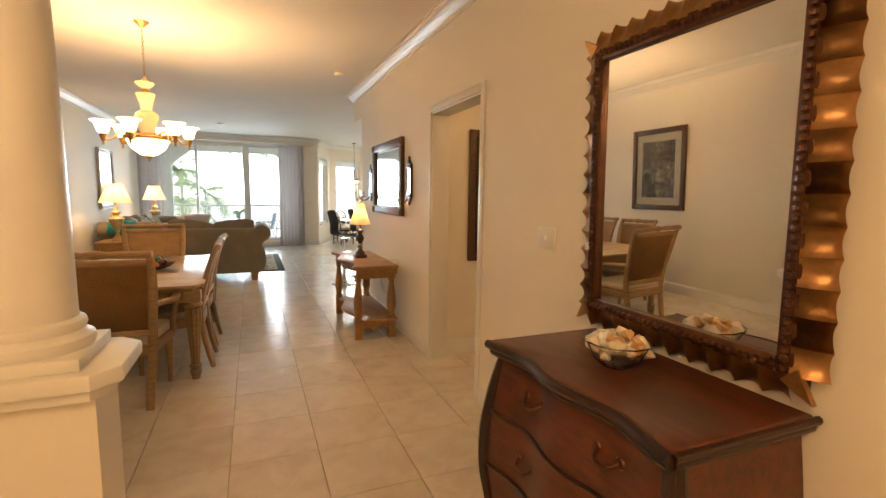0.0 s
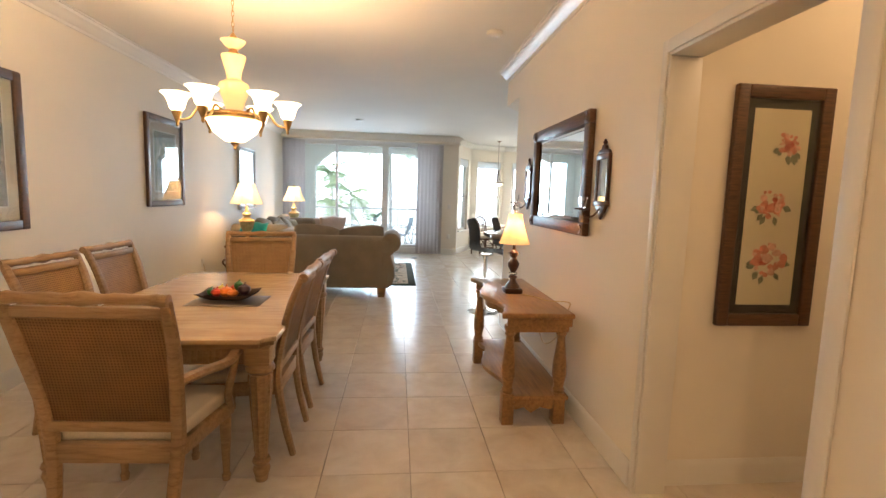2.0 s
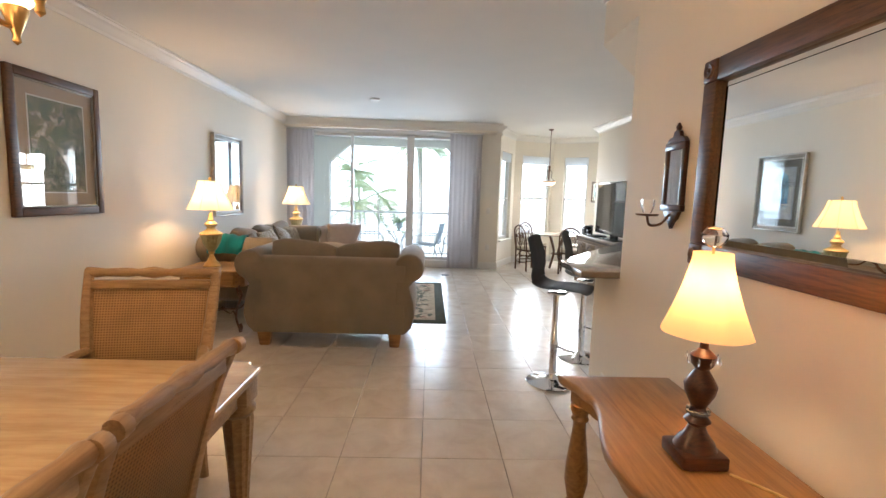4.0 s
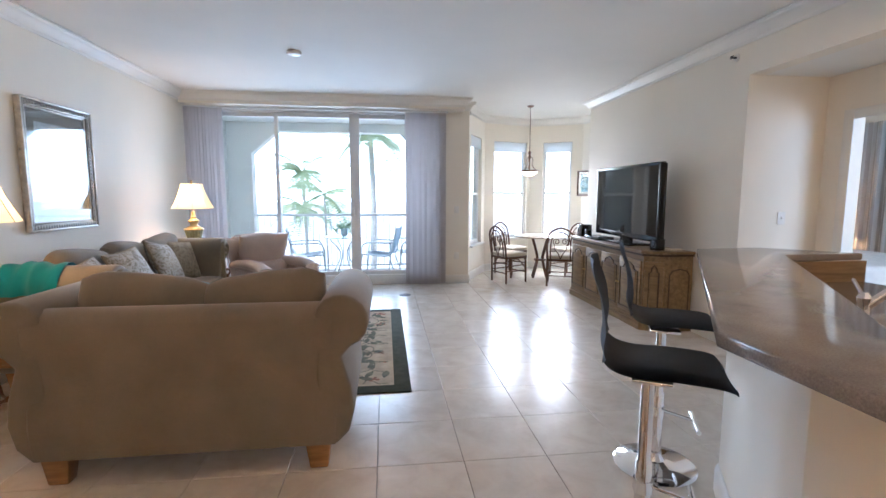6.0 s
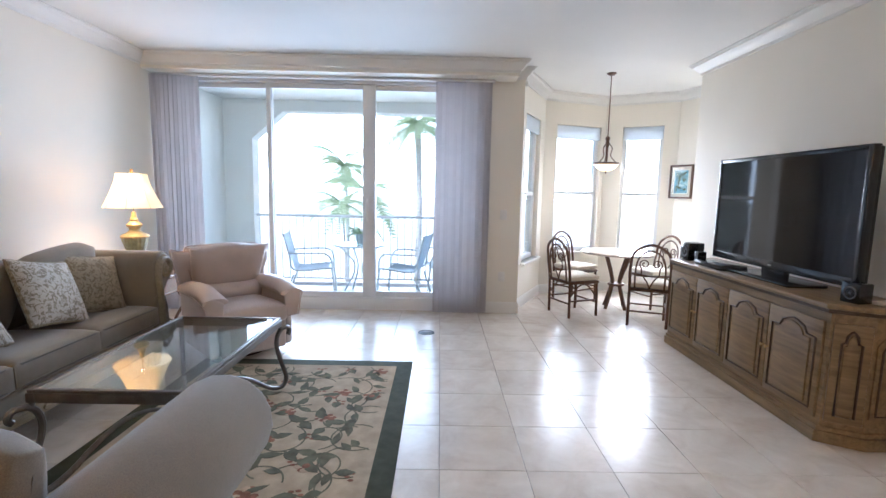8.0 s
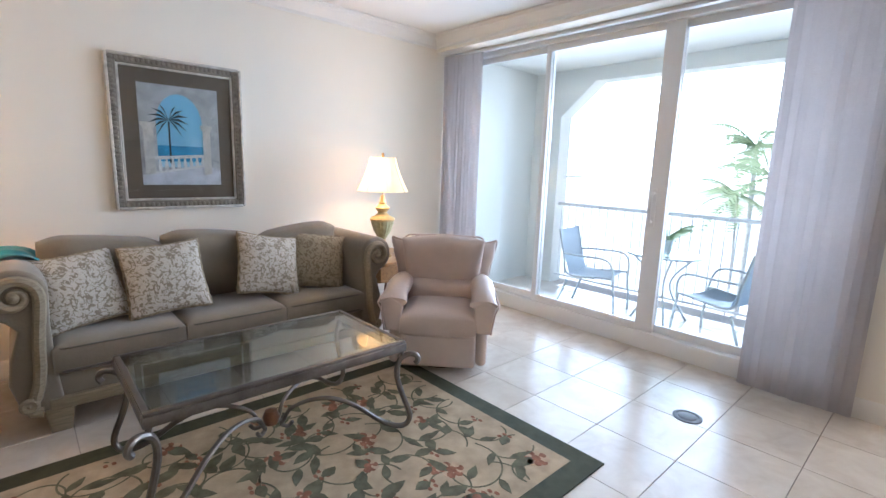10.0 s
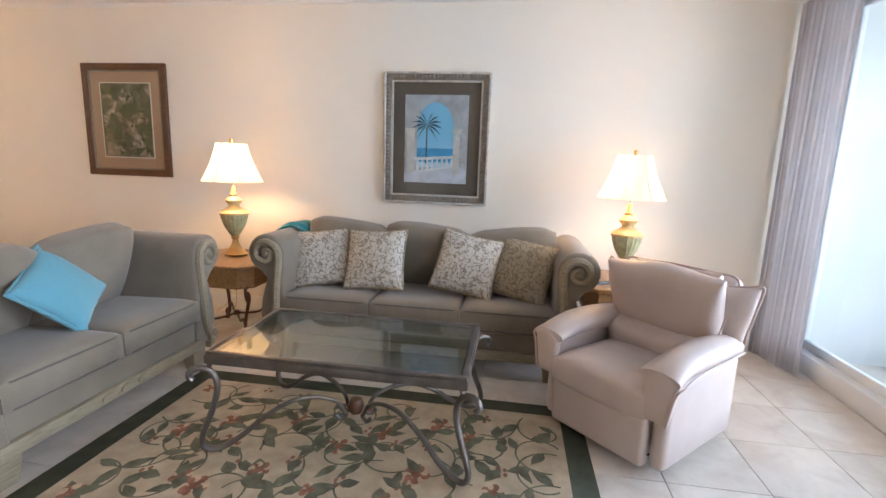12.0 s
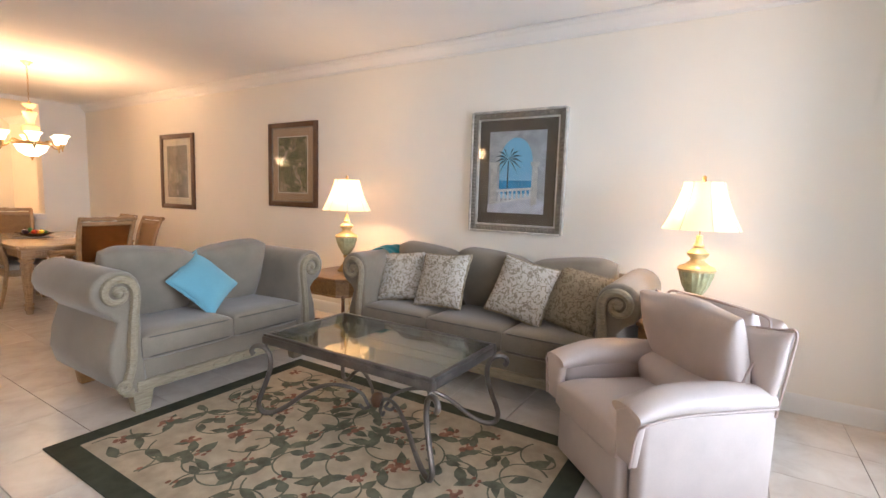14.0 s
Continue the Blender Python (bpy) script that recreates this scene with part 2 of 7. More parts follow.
    def done(self, name, material, parent=None, smooth=True, angle=40, m=None, label="", category="", group="", kind=""):
        bmesh.ops.recalc_face_normals(self.bm, faces=self.bm.faces)
        me = bpy.data.meshes.new(name)
        self.bm.to_mesh(me)
        self.bm.free()
        for mm in material if isinstance(material, (list, tuple)) else [material]:
            me.materials.append(mm)
        if smooth:
            me.polygons.foreach_set("use_smooth", [True] * len(me.polygons))
            me.set_sharp_from_angle(angle=radians(angle))
        ob = new(name, me)
        if parent is not None:
            ob.parent = parent
        if m is not None:
            ob.matrix_basis = m
        return tagged(ob, label, category, group, kind)


def thing(name, m, label, category, group=""):
    """An empty at the base of a thing, which its parts hang on."""
    ob = new(name)
    ob.empty_display_size = 0.1
    ob.matrix_basis = m
    return tagged(ob, label, category, group)


def spiral(cx, cy, r0, r1, a0, turns, n=20):
    """Points of a scroll from radius r0 to r1."""
    return [(cx + (r0 + (r1 - r0) * i / n) * math.cos(a0 + turns * 2 * math.pi * i / n), cy + (r0 + (r1 - r0) * i / n) * math.sin(a0 + turns * 2 * math.pi * i / n)) for i in range(n + 1)]


def smooth_path(pts, n=8):
    """A Catmull-Rom curve through points."""
    P = [Vector(p) for p in pts]
    P = [P[0] * 2 - P[1], *P, P[-1] * 2 - P[-2]]
    out = []
    for i in range(1, len(P) - 2):
        a, b, c, d = P[i - 1:i + 3]
        for k in range(n):
            t = k / n
            out.append(0.5 * ((2 * b) + (c - a) * t + (2 * a - 5 * b + 4 * c - d) * t * t + (3 * b - a - 3 * c + d) * t ** 3))
    return [tuple(p) for p in (*out, P[-2])]

# ---- particular surfaces ----
M_chair_wood = wood_mat("limed_oak", hexcol("8a6c4a"), hexcol("b59870"), 0.42, 2.0)
M_table_wood = wood_mat("pale_honey_oak", hexcol("c6a478"), hexcol("e2c89c"), 0.22, 1.0, coat=0.4)
M_console_wood = wood_mat("golden_pine", hexcol("7f5c36"), hexcol("aa8250"), 0.35, 1.4, coat=0.2)
M_mahogany = wood_mat("red_mahogany", hexcol("38160a"), hexcol("682f12"), 0.36, 1.0, coat=0.18)
M_dark_edge = wood_mat("dark_mahogany", hexcol("1c0d06"), hexcol("3b1c0c"), 0.35, 1.5)
M_sideboard = wood_mat("antique_walnut_glaze", hexcol("6c573a"), hexcol("9a8059"), 0.38, 0.8)
M_sideboard_dark = wood_mat("walnut_groove", hexcol("2e2216"), hexcol("57432c"), 0.45, 1.6)
M_carved = wood_mat("whitewashed_carving", hexcol("786d56"), hexcol("9e937b"), 0.6, 4.0)
M_rattan = wood_mat("rattan_cane", hexcol("3a2213"), hexcol("6b4528"), 0.4, 5.0)
M_fabric = weave_mat("olive_taupe_upholstery", (0.222, 0.186, 0.136, 1), vary=0.12)
M_welt = weave_mat("dark_welt_cord", (0.11, 0.095, 0.075, 1))
M_welt_leather = plain_mat("leather_welt", (0.48, 0.36, 0.30), 0.45)
M_cover = plain_mat("dark_metal_cover", (0.07, 0.065, 0.06), 0.4, 0.4, 0.2, 20)
M_seat_cream = weave_mat("cream_seat_cloth", (0.62, 0.54, 0.42, 1))
M_teal = weave_mat("teal_cotton", (0.15, 0.36, 0.43, 1), vary=0.06)
M_throw = weave_mat("turquoise_throw", (0.02, 0.30, 0.34, 1))
M_drape = weave_mat("mauve_grey_drape", (0.61, 0.57, 0.56, 1), vary=0.04, sheen=0.1)
M_leather = plain_mat("blush_leather", (0.55, 0.45, 0.39), 0.42, 0, 0.06, 5, 130, 0.25, 0.0012)
M_black_leather = plain_mat("black_leather", (0.010, 0.010, 0.010), 0.55, 0, 0.1, 8, 200, 0.25, 0.001)
M_chrome = plain_mat("chrome", (0.82, 0.82, 0.84), 0.07, 1.0, 0.02, 6, 80, 0.0)
M_iron = plain_mat("pewter_iron", (0.17, 0.152, 0.135), 0.38, 0.85, 0.25, 9, 120, 0.3, 0.001)
M_bronze = plain_mat("brown_iron", (0.16, 0.085, 0.05), 0.42, 0.6, 0.25, 12, 140, 0.3, 0.001)
M_brass = plain_mat("aged_brass", (0.50, 0.33, 0.13), 0.34, 1.0, 0.15, 14, 120, 0.15, 0.001)
M_copper = plain_mat("copper_gold_leaf", (0.50, 0.275, 0.11), 0.34, 0.9, 0.3, 11, 70, 0.4, 0.002)
M_bead = plain_mat("beaded_bronze", (0.11, 0.045, 0.022), 0.3, 0.6, 0.25, 20, 120, 0.2, 0.001)
M_silver = plain_mat("antique_silver", (0.25, 0.225, 0.185), 0.32, 0.55, 0.3, 30, 160, 0.4, 0.001)
M_silver_bright = plain_mat("rubbed_silver", (0.58, 0.55, 0.49), 0.3, 0.25, 0.25, 20, 160, 0.3, 0.001)
M_frame_brown = wood_mat("brown_picture_frame", hexcol("3a2719"), hexcol("6d4b30"), 0.4, 3.0)
M_screen = plain_mat("television_glass", (0.006, 0.006, 0.007), 0.06, 0, 0.0, 3, 60, 0.0)
M_black_gloss = plain_mat("black_plastic", (0.012, 0.012, 0.013), 0.2, 0, 0.05, 5, 90, 0.0)
M_urn = plain_mat("sage_glaze", (0.40, 0.38, 0.20), 0.3, 0, 0.25, 18, 90, 0.2, 0.001)
M_gilt = plain_mat("antique_cream_gilt", (0.62, 0.46, 0.20), 0.36, 0.15, 0.2, 20, 100, 0.2, 0.001)
M_lampwood = wood_mat("turned_walnut", hexcol("2a140a"), hexcol("5a2f18"), 0.3, 4.0, coat=0.3)
M_outmetal = plain_mat("pale_patio_metal", (0.50, 0.54, 0.55), 0.45, 0.4, 0.06, 9, 90, 0.1)
M_sling = weave_mat("blue_grey_sling", (0.40, 0.45, 0.49, 1), vary=0.05)
M_tile = None


def glass_mat(name, tint=(1, 1, 1), rough=0.0, ior=1.45):
    m, nt, b = base_mat(name, (*tint, 1.0), rough)
    b.inputs["Transmission Weight"].default_value, b.inputs["IOR"].default_value = 1.0, ior
    return m


def pane_mat(name, tint=(0.97, 0.99, 0.98), gloss=0.08, power=4.5):
    """Thin window glass: clear with a weak mirror that grows at a slant."""
    m = bpy.data.materials.new(name)
    m.use_nodes = True
    nt = m.node_tree
    nt.nodes.clear()
    out, t, g, mx, fr = (nt.nodes.new(k) for k in ("ShaderNodeOutputMaterial", "ShaderNodeBsdfTransparent", "ShaderNodeBsdfGlossy", "ShaderNodeMixShader", "ShaderNodeLayerWeight"))
    t.inputs[0].default_value = (*tint, 1)
    g.inputs["Roughness"].default_value = 0.01
    fr.inputs[0].default_value = 0.5
    nt.links.new(maths(nt, "ADD", maths(nt, "MULTIPLY", maths(nt, "POWER", fr.outputs["Facing"], power), 0.85), gloss * 0.5, True), mx.inputs[0])
    nt.links.new(t.outputs[0], mx.inputs[1])
    nt.links.new(g.outputs[0], mx.inputs[2])
    nt.links.new(mx.outputs[0], out.inputs[0])
    return m


def mirror_mat(name):
    return base_mat(name, (0.86, 0.87, 0.86, 1), 0.015, 1.0)[0]


def shade_mat(name, color, glow=0.0):
    """Lampshade cloth or opal glass that lets the bulb's light through."""
    m = bpy.data.materials.new(name)
    m.use_nodes = True
    nt = m.node_tree
    nt.nodes.clear()
    out, d, t, mx = (nt.nodes.new(k) for k in ("ShaderNodeOutputMaterial", "ShaderNodeBsdfDiffuse", "ShaderNodeBsdfTranslucent", "ShaderNodeMixShader"))
    d.inputs[0].default_value = t.inputs[0].default_value = (*color, 1)
    mx.inputs[0].default_value = 0.6
    nt.links.new(d.outputs[0], mx.inputs[1])
    nt.links.new(t.outputs[0], mx.inputs[2])
    last = mx.outputs[0]
    if glow:
        e, a = nt.nodes.new("ShaderNodeEmission"), nt.nodes.new("ShaderNodeAddShader")
        e.inputs[0].default_value, e.inputs[1].default_value = (1.0, 0.74, 0.42, 1), glow
        nt.links.new(last, a.inputs[0])
        nt.links.new(e.outputs[0], a.inputs[1])
        last = a.outputs[0]
    nt.links.new(last, out.inputs[0])
    return m


M_glass = glass_mat("clear_glass")
M_pane = pane_mat("window_glass")
M_picture_glass = pane_mat("picture_glass", (0.98, 0.99, 0.98), 0.035, 2.8)
M_tabletop_glass = pane_mat("table_glass", (0.80, 0.86, 0.83), 0.22)
M_mirror = mirror_mat("silvered_mirror")
M_shade = shade_mat("ivory_lampshade", (0.86, 0.77, 0.58), 0.2)
M_amber_shade = shade_mat("amber_lampshade", (0.80, 0.56, 0.28), 0.16)
M_opal = shade_mat("opal_glass", (0.92, 0.88, 0.78), 2.0)
M_alabaster = shade_mat("amber_alabaster", (0.80, 0.58, 0.28), 0.25)


def tile_mat(name):
    """Polished ivory porcelain, clouded; each tile shifts a little."""
    m, nt, b = base_mat(name, (0.6, 0.54, 0.45, 1), 0.2)
    info, v = nt.nodes.new("ShaderNodeObjectInfo"), coords(nt)
    add = nt.nodes.new("ShaderNodeVectorMath")
    add.operation = "ADD"
    sc = nt.nodes.new("ShaderNodeVectorMath")
    sc.operation = "SCALE"
    sc.inputs[0].default_value = (37.0, 17.0, 5.0)
    nt.links.new(info.outputs["Random"], sc.inputs["Scale"])
    nt.links.new(v, add.inputs[0])
    nt.links.new(sc.outputs[0], add.inputs[1])
    cloud, fine = noise_tex(nt, add.outputs[0], 5.0, 6, 0.6, 0.5), noise_tex(nt, add.outputs[0], 45.0, 4)
    c = ramp(nt, cloud, (0.3, (0.60, 0.52, 0.43)), (0.5, (0.68, 0.61, 0.52)), (0.72, (0.75, 0.69, 0.60)))
    k = ramp(nt, info.outputs["Random"], (0.0, (0.94, 0.93, 0.92)), (1.0, (1.03, 1.03, 1.03)))
    nt.links.new(mix_col(nt, c, k, 1.0, "MULTIPLY"), b.inputs["Base Color"])
    nt.links.new(ramp(nt, fine, (0.3, (0.19,) * 3), (0.7, (0.26,) * 3)), b.inputs["Roughness"])
    add_bump(nt, b, cloud, 0.06, 0.004)
    return m


def granite_mat(name):
    m, nt, b = base_mat(name, (0.3, 0.25, 0.2, 1), 0.1)
    v = coords(nt)
    a, c = noise_tex(nt, v, 190.0, 5, 0.7), noise_tex(nt, v, 7.0, 3)
    col = ramp(nt, a, (0.32, (0.20, 0.176, 0.15)), (0.5, (0.262, 0.234, 0.203)), (0.68, (0.32, 0.29, 0.256)))
    nt.links.new(mix_col(nt, col, ramp(nt, c, (0.3, (0.75, 0.72, 0.7)), (0.7, (1.05, 1, 0.97))), 1.0, "MULTIPLY"), b.inputs["Base Color"])
    return m


def brocade_mat(name, ground, figure):
    """Cushion cloth with a scrolling damask figure."""
    m, nt, b = base_mat(name, ground, 0.8, 0, 0.3)
    v = coords(nt, (1, 1, 1))
    n1 = noise_tex(nt, v, 16.0, 2, 0.5, 2.2)
    vor = nt.nodes.new("ShaderNodeTexVoronoi")
    vor.inputs["Scale"].default_value = 9.0
    nt.links.new(v, vor.inputs["Vector"])
    wave = maths(nt, "SINE", maths(nt, "MULTIPLY", maths(nt, "ADD", vor.outputs[0], n1), 19.0))
    f = ramp(nt, wave, (0.42, (0, 0, 0)), (0.58, (1, 1, 1)))
    th = noise_tex(nt, v, 380.0, 2)
    c = mix_col(nt, mix_col(nt, ground, figure, f), ramp(nt, th, (0.35, (0.75,) * 3), (0.65, (1.08,) * 3)), 1.0, "MULTIPLY")
    nt.links.new(c, b.inputs["Base Color"])
    add_bump(nt, b, maths(nt, "ADD", f, th), 0.3, 0.002)
    return m


def cane_mat(name):
    """Woven cane: a fine open lattice."""
    m, nt, b = base_mat(name, hexcol("9c7448"), 0.55)
    v = coords(nt, kind="Object")
    w = []
    for d in ("X", "Z"):
        t = nt.nodes.new("ShaderNodeTexWave")
        t.bands_direction = d
        t.inputs["Scale"].default_value = 26.0
        nt.links.new(v, t.inputs["Vector"])
        w.append(t.outputs["Fac"])
    k = maths(nt, "MULTIPLY", w[0], w[1])
    c = ramp(nt, k, (0.1, hexcol("ab875a")), (0.6, hexcol("7d5d3a")))
    n = noise_tex(nt, v, 9.0, 3)
    nt.links.new(mix_col(nt, c, ramp(nt, n, (0.3, (0.85,) * 3), (0.7, (1.1,) * 3)), 1.0, "MULTIPLY"), b.inputs["Base Color"])
    add_bump(nt, b, k, 0.5, 0.002)
    return m


M_cane = cane_mat("woven_cane")
M_granite = granite_mat("brown_granite")
M_brocade_a = brocade_mat("silver_brocade", (0.54, 0.50, 0.43, 1), (0.27, 0.23, 0.17, 1))
M_brocade_b = brocade_mat("gold_brocade", (0.34, 0.28, 0.19, 1), (0.21, 0.165, 0.10, 1))
M_tile = tile_mat("ivory_porcelain")

# ---- the setting ----
CEIL = 2.89
WL, WR, WT, WN = -1.88, 2.085, 4.22, 13.97   # west, hall, television and slider walls
PITCH, PITCH_X = 0.47, 0.462


def wall(name, boxes, mat=None, label=""):
    p = Part()
    for q in boxes:
        p.box(*(q if len(q) == 6 else (*q, 0.0, CEIL)))
    return p.done(name, mat or M_wall, smooth=False, kind="structure", label=label)


wall("wall_west", [(WL - 0.15, WL, -1.35, WN)])
wall("wall_south", [(WL - 0.15, 6.9, -1.5, -1.35)])
wall("wall_hall", [(WR, WR + 0.15, -1.35, 3.43), (WR, WR + 0.15, 4.36, 7.09), (WR, WR + 0.15, 3.43, 4.36, 2.15, CEIL)])
wall("wall_corridor_north", [(WR + 0.15, 4.86, 4.42, 4.56)])
wall("wall_corridor_south", [(WR + 0.15, 4.86, 2.95, 3.09)])
wall("wall_corridor_end", [(4.86, 5.0, 2.95, 4.56)])
wall("wall_north", [(WL - 0.15, -1.80, WN, WN + 0.18), (1.90, 2.36, WN, 14.10), (-1.80, 1.90, WN, WN + 0.18, 2.74, CEIL)])
wall("curtain_bulkhead", [(WL, 2.24, 13.67, WN, 2.73, CEIL)])
wall("wall_east", [(WT, WT + 0.15, 10.375, 13.48), (WT, WT + 0.15, 7.2, 10.375, 2.49, CEIL), (WT + 0.15, 5.17, 10.375, 10.515)])
wall("wall_bedroom", [(5.02, 5.17, 10.15, 10.375), (5.02, 5.17, 7.2, 9.20), (5.02, 5.17, 9.20, 10.15, 2.12, CEIL), (5.02, 5.17, 10.515, 13.3)])
wall("wall_kitchen_south", [(WR + 0.15, 5.02, 7.06, 7.2)])
wall("passage_ceiling", [(WT + 0.15, 5.02, 7.2, 10.375, 2.49, 2.6)], M_ceiling)
wall("bedroom_shell", [(8.3, 8.45, 7.0, 13.3), (5.17, 8.3, 13.15, 13.3), (5.17, 8.3, 7.0, 7.15), (5.42, 8.45, 7.0, 13.3, CEIL, CEIL + 0.1)])

# bay with three window openings: start, end along the face, sill, head
BAY = [(2.36, 14.10), (2.86, 15.12), (3.85, 15.50), (4.72, 15.02), (4.95, 14.30), (4.95, 13.62)]
BAY_WIN = ((0, 1, 0.20, 0.92, 0.58, 2.45), (1, 2, 0.21, 0.99, 0.62, 2.45), (2, 3, 0.25, 0.80, 0.62, 2.45))
_p = Part()
for _a, _b, _s, _e, _lo, _hi in BAY_WIN:
    A, B2 = Vector(BAY[_a]), Vector(BAY[_b])
    _d = (B2 - A).normalized()
    _n = Vector((-_d.y, _d.x)) * 0.16
    for s, e, z0, z1 in ((0, _s, 0, CEIL), (_e, (B2 - A).length, 0, CEIL), (_s, _e, 0, _lo), (_s, _e, _hi, CEIL)):
        q, r = A + _d * s, A + _d * e
        _p.prism([tuple(q), tuple(r), tuple(r + _n), tuple(q + _n)], z0, z1)
for _a, _b in ((3, 4), (4, 5)):
    A, B2 = Vector(BAY[_a]), Vector(BAY[_b])
    _d = (B2 - A).normalized()
    _n = Vector((-_d.y, _d.x)) * 0.16
    _p.prism([tuple(A), tuple(B2), tuple(B2 + _n), tuple(A + _n)], 0, CEIL)
_p.box(WT, 5.11, 13.48, 13.62, 0, CEIL)
_p.done("wall_bay", M_wall, smooth=False, kind="structure")

wall("ceiling", [(WL - 0.15, 5.4, -1.5, WN, CEIL, CEIL + 0.12), (2.42, 5.2, WN, 15.75, CEIL, CEIL + 0.12), (WL - 0.15, 2.42, WN, WN + 0.18, CEIL, CEIL + 0.12)], M_ceiling)
# dropped soffit over the bar
_p = Part()
_p.prism([(WR, 7.09), (WR, 7.62), (2.80, 8.62), (WT, 8.72), (WT, 7.2), (WR + 0.15, 7.2), (WR + 0.15, 7.09)], 2.50, CEIL - 0.002)
_p.done("kitchen_soffit", M_wall, smooth=False, kind="structure")

# crown moulding and baseboards
CROWN = [(0.0, 0.0), (0.0, -0.125), (0.012, -0.125), (0.016, -0.10), (0.035, -0.085), (0.06, -0.05), (0.085, -0.035), (0.092, -0.014), (0.105, -0.012), (0.105, 0.0)]
BASE = [(0.0, 0.0), (0.016, 0.0), (0.016, 0.105), (0.010, 0.125), (0.004, 0.135), (0.0, 0.135)]
_zc = CEIL - 0.003


def moulding(name, profile, path, z, closed=False):
    p = Part()
    p.run(profile, [(x, y, z) for x, y in path], closed)
    return p.done(name, M_trim, kind="structure", angle=25)


moulding("crown_west", CROWN, [(WL, -1.35), (WL, 13.67), (2.24, 13.67), (2.24, WN), (2.36, WN), *BAY[:1], *BAY[1:5], (4.95, 13.62), (WT, 13.62), (WT, 8.72), (2.80, 8.62), (WR, 7.62), (WR, -1.35)], _zc)
moulding("baseboard_west", BASE, [(WL, 2.57), (WL, WN), (-1.84, WN)], 0.0)
moulding("baseboard_pier", BASE, [(1.92, WN), (2.36, WN), *BAY[:6], (WT, 13.62), (WT, 10.375), (5.02, 10.375), (5.02, 10.20)], 0.0)
moulding("baseboard_hall", BASE, [(WR, 7.09), (WR, 4.41)], 0.0)
moulding("baseboard_corridor", BASE, [(WR + 0.15, 4.42), (4.86, 4.42)], 0.0)
moulding("baseboard_foyer", BASE, [(WR, 3.38), (WR, -1.35), (WL, -1.35), (WL, 2.20)], 0.0)

# cased opening to the side corridor
_p = Part()
_p.box(WR - 0.004, WR + 0.152, 3.43, 3.448, 0, 2.132, 0.003)
_p.box(WR - 0.004, WR + 0.152, 4.342, 4.36, 0, 2.132, 0.003)
_p.box(WR - 0.004, WR + 0.152, 3.43, 4.36, 2.132, 2.15, 0.003)
for x in (WR - 0.014,):
    _p.box(x, x + 0.011, 3.375, 3.431, 0, 2.205, 0.003)
    _p.box(x, x + 0.011, 4.359, 4.40, 0, 2.205, 0.003)
    _p.box(x, x + 0.011, 3.431, 4.359, 2.149, 2.205, 0.003)
_p.done("opening_casing", M_trim, kind="structure")
_p = Part()
for y in (9.20, 10.15):
    _p.box(5.002, 5.017, y - 0.045, y + 0.045, 0, 2.165, 0.004)
_p.box(5.002, 5.017, 9.245, 10.105, 2.08, 2.165, 0.004)
_p.done("bedroom_casing", M_trim, kind="structure")

# half wall with ledge and column between foyer and dining
wall("half_wall", [(-1.20, 0.18, 2.25, 2.50, 0, 0.87)])
wall("foyer_wall", [(WL, -1.20, 2.25, 2.50)])
_p = Part()
_p.prism([(-1.20, 2.17), (0.19, 2.17), (0.26, 2.24), (0.26, 2.51), (0.19, 2.58), (-1.20, 2.58)], 0.87, 0.925, bevel=0.012)
_p.prism([(-1.20, 2.20), (0.18, 2.20), (0.225, 2.25), (0.225, 2.50), (0.18, 2.55), (-1.20, 2.55)], 0.83, 0.87, bevel=0.008)
_p.done("half_wall_ledge", M_trim, kind="structure")


def column(name, x, y):
    p = Part()
    p.box(-0.17, 0.17, -0.17, 0.17, 0.925, 0.965, 0.004)
    prof = [(0.162, 0.965), (0.168, 0.98), (0.165, 1.0), (0.15, 1.008), (0.142, 1.02), (0.148, 1.035), (0.144, 1.05), (0.128, 1.06)]
    prof += [(0.125 - 0.022 * ((i / 12) ** 1.6), 1.075 + 1.57 * i / 12) for i in range(13)]
    prof += [(0.115, 2.66), (0.115, 2.68), (0.104, 2.685), (0.106, 2.72), (0.13, 2.75), (0.14, 2.77)]
    p.lathe(prof, 48)
    p.box(-0.16, 0.16, -0.16, 0.16, 2.77, 2.81, 0.004)
    return p.done(name, M_trim, m=pose(x, y, 0), kind="structure", label="white round column standing on the half wall")


column("column", -0.01, 2.375)
wall("foyer_beam", [(-1.20, 0.18, 2.25, 2.50, 2.81, CEIL - 0.002)])

# half wall of the bar
_p = Part()
_p.prism([(WR, 7.09), (WR, 7.49), (2.60, 8.42), (2.73, 8.35), (2.235, 7.45), (2.235, 7.09)], 0.0, 1.028)
_p.done("bar_half_wall", M_wall, smooth=False, kind="structure")
moulding("baseboard_bar", BASE, [(2.60, 8.42), (WR, 7.49), (WR, 7.09)], 0.0)


# ---- slider, curtains, bay windows ----
M_blind = shade_mat("white_roller_cloth", (0.85, 0.87, 0.88))
M_frame = plain_mat("white_aluminium", (0.78, 0.78, 0.77), 0.35, 0, 0.02, 3, 80, 0.0)
door = thing("sliding_door", pose(0, WN + 0.07, 0), "white framed three-panel sliding glass door, closed", "sliding door")
_p = Part()
_p.box(-1.80, 1.90, -0.05, 0.10, 0.0, 0.15, 0.006)
_p.box(-1.80, -1.73, -0.05, 0.10, 0.15, 2.74, 0.004)
_p.box(1.83, 1.90, -0.05, 0.10, 0.15, 2.74, 0.004)
_p.box(-1.73, 1.83, -0.05, 0.10, 2.68, 2.74, 0.004)
_p.done("frame", M_frame, door)
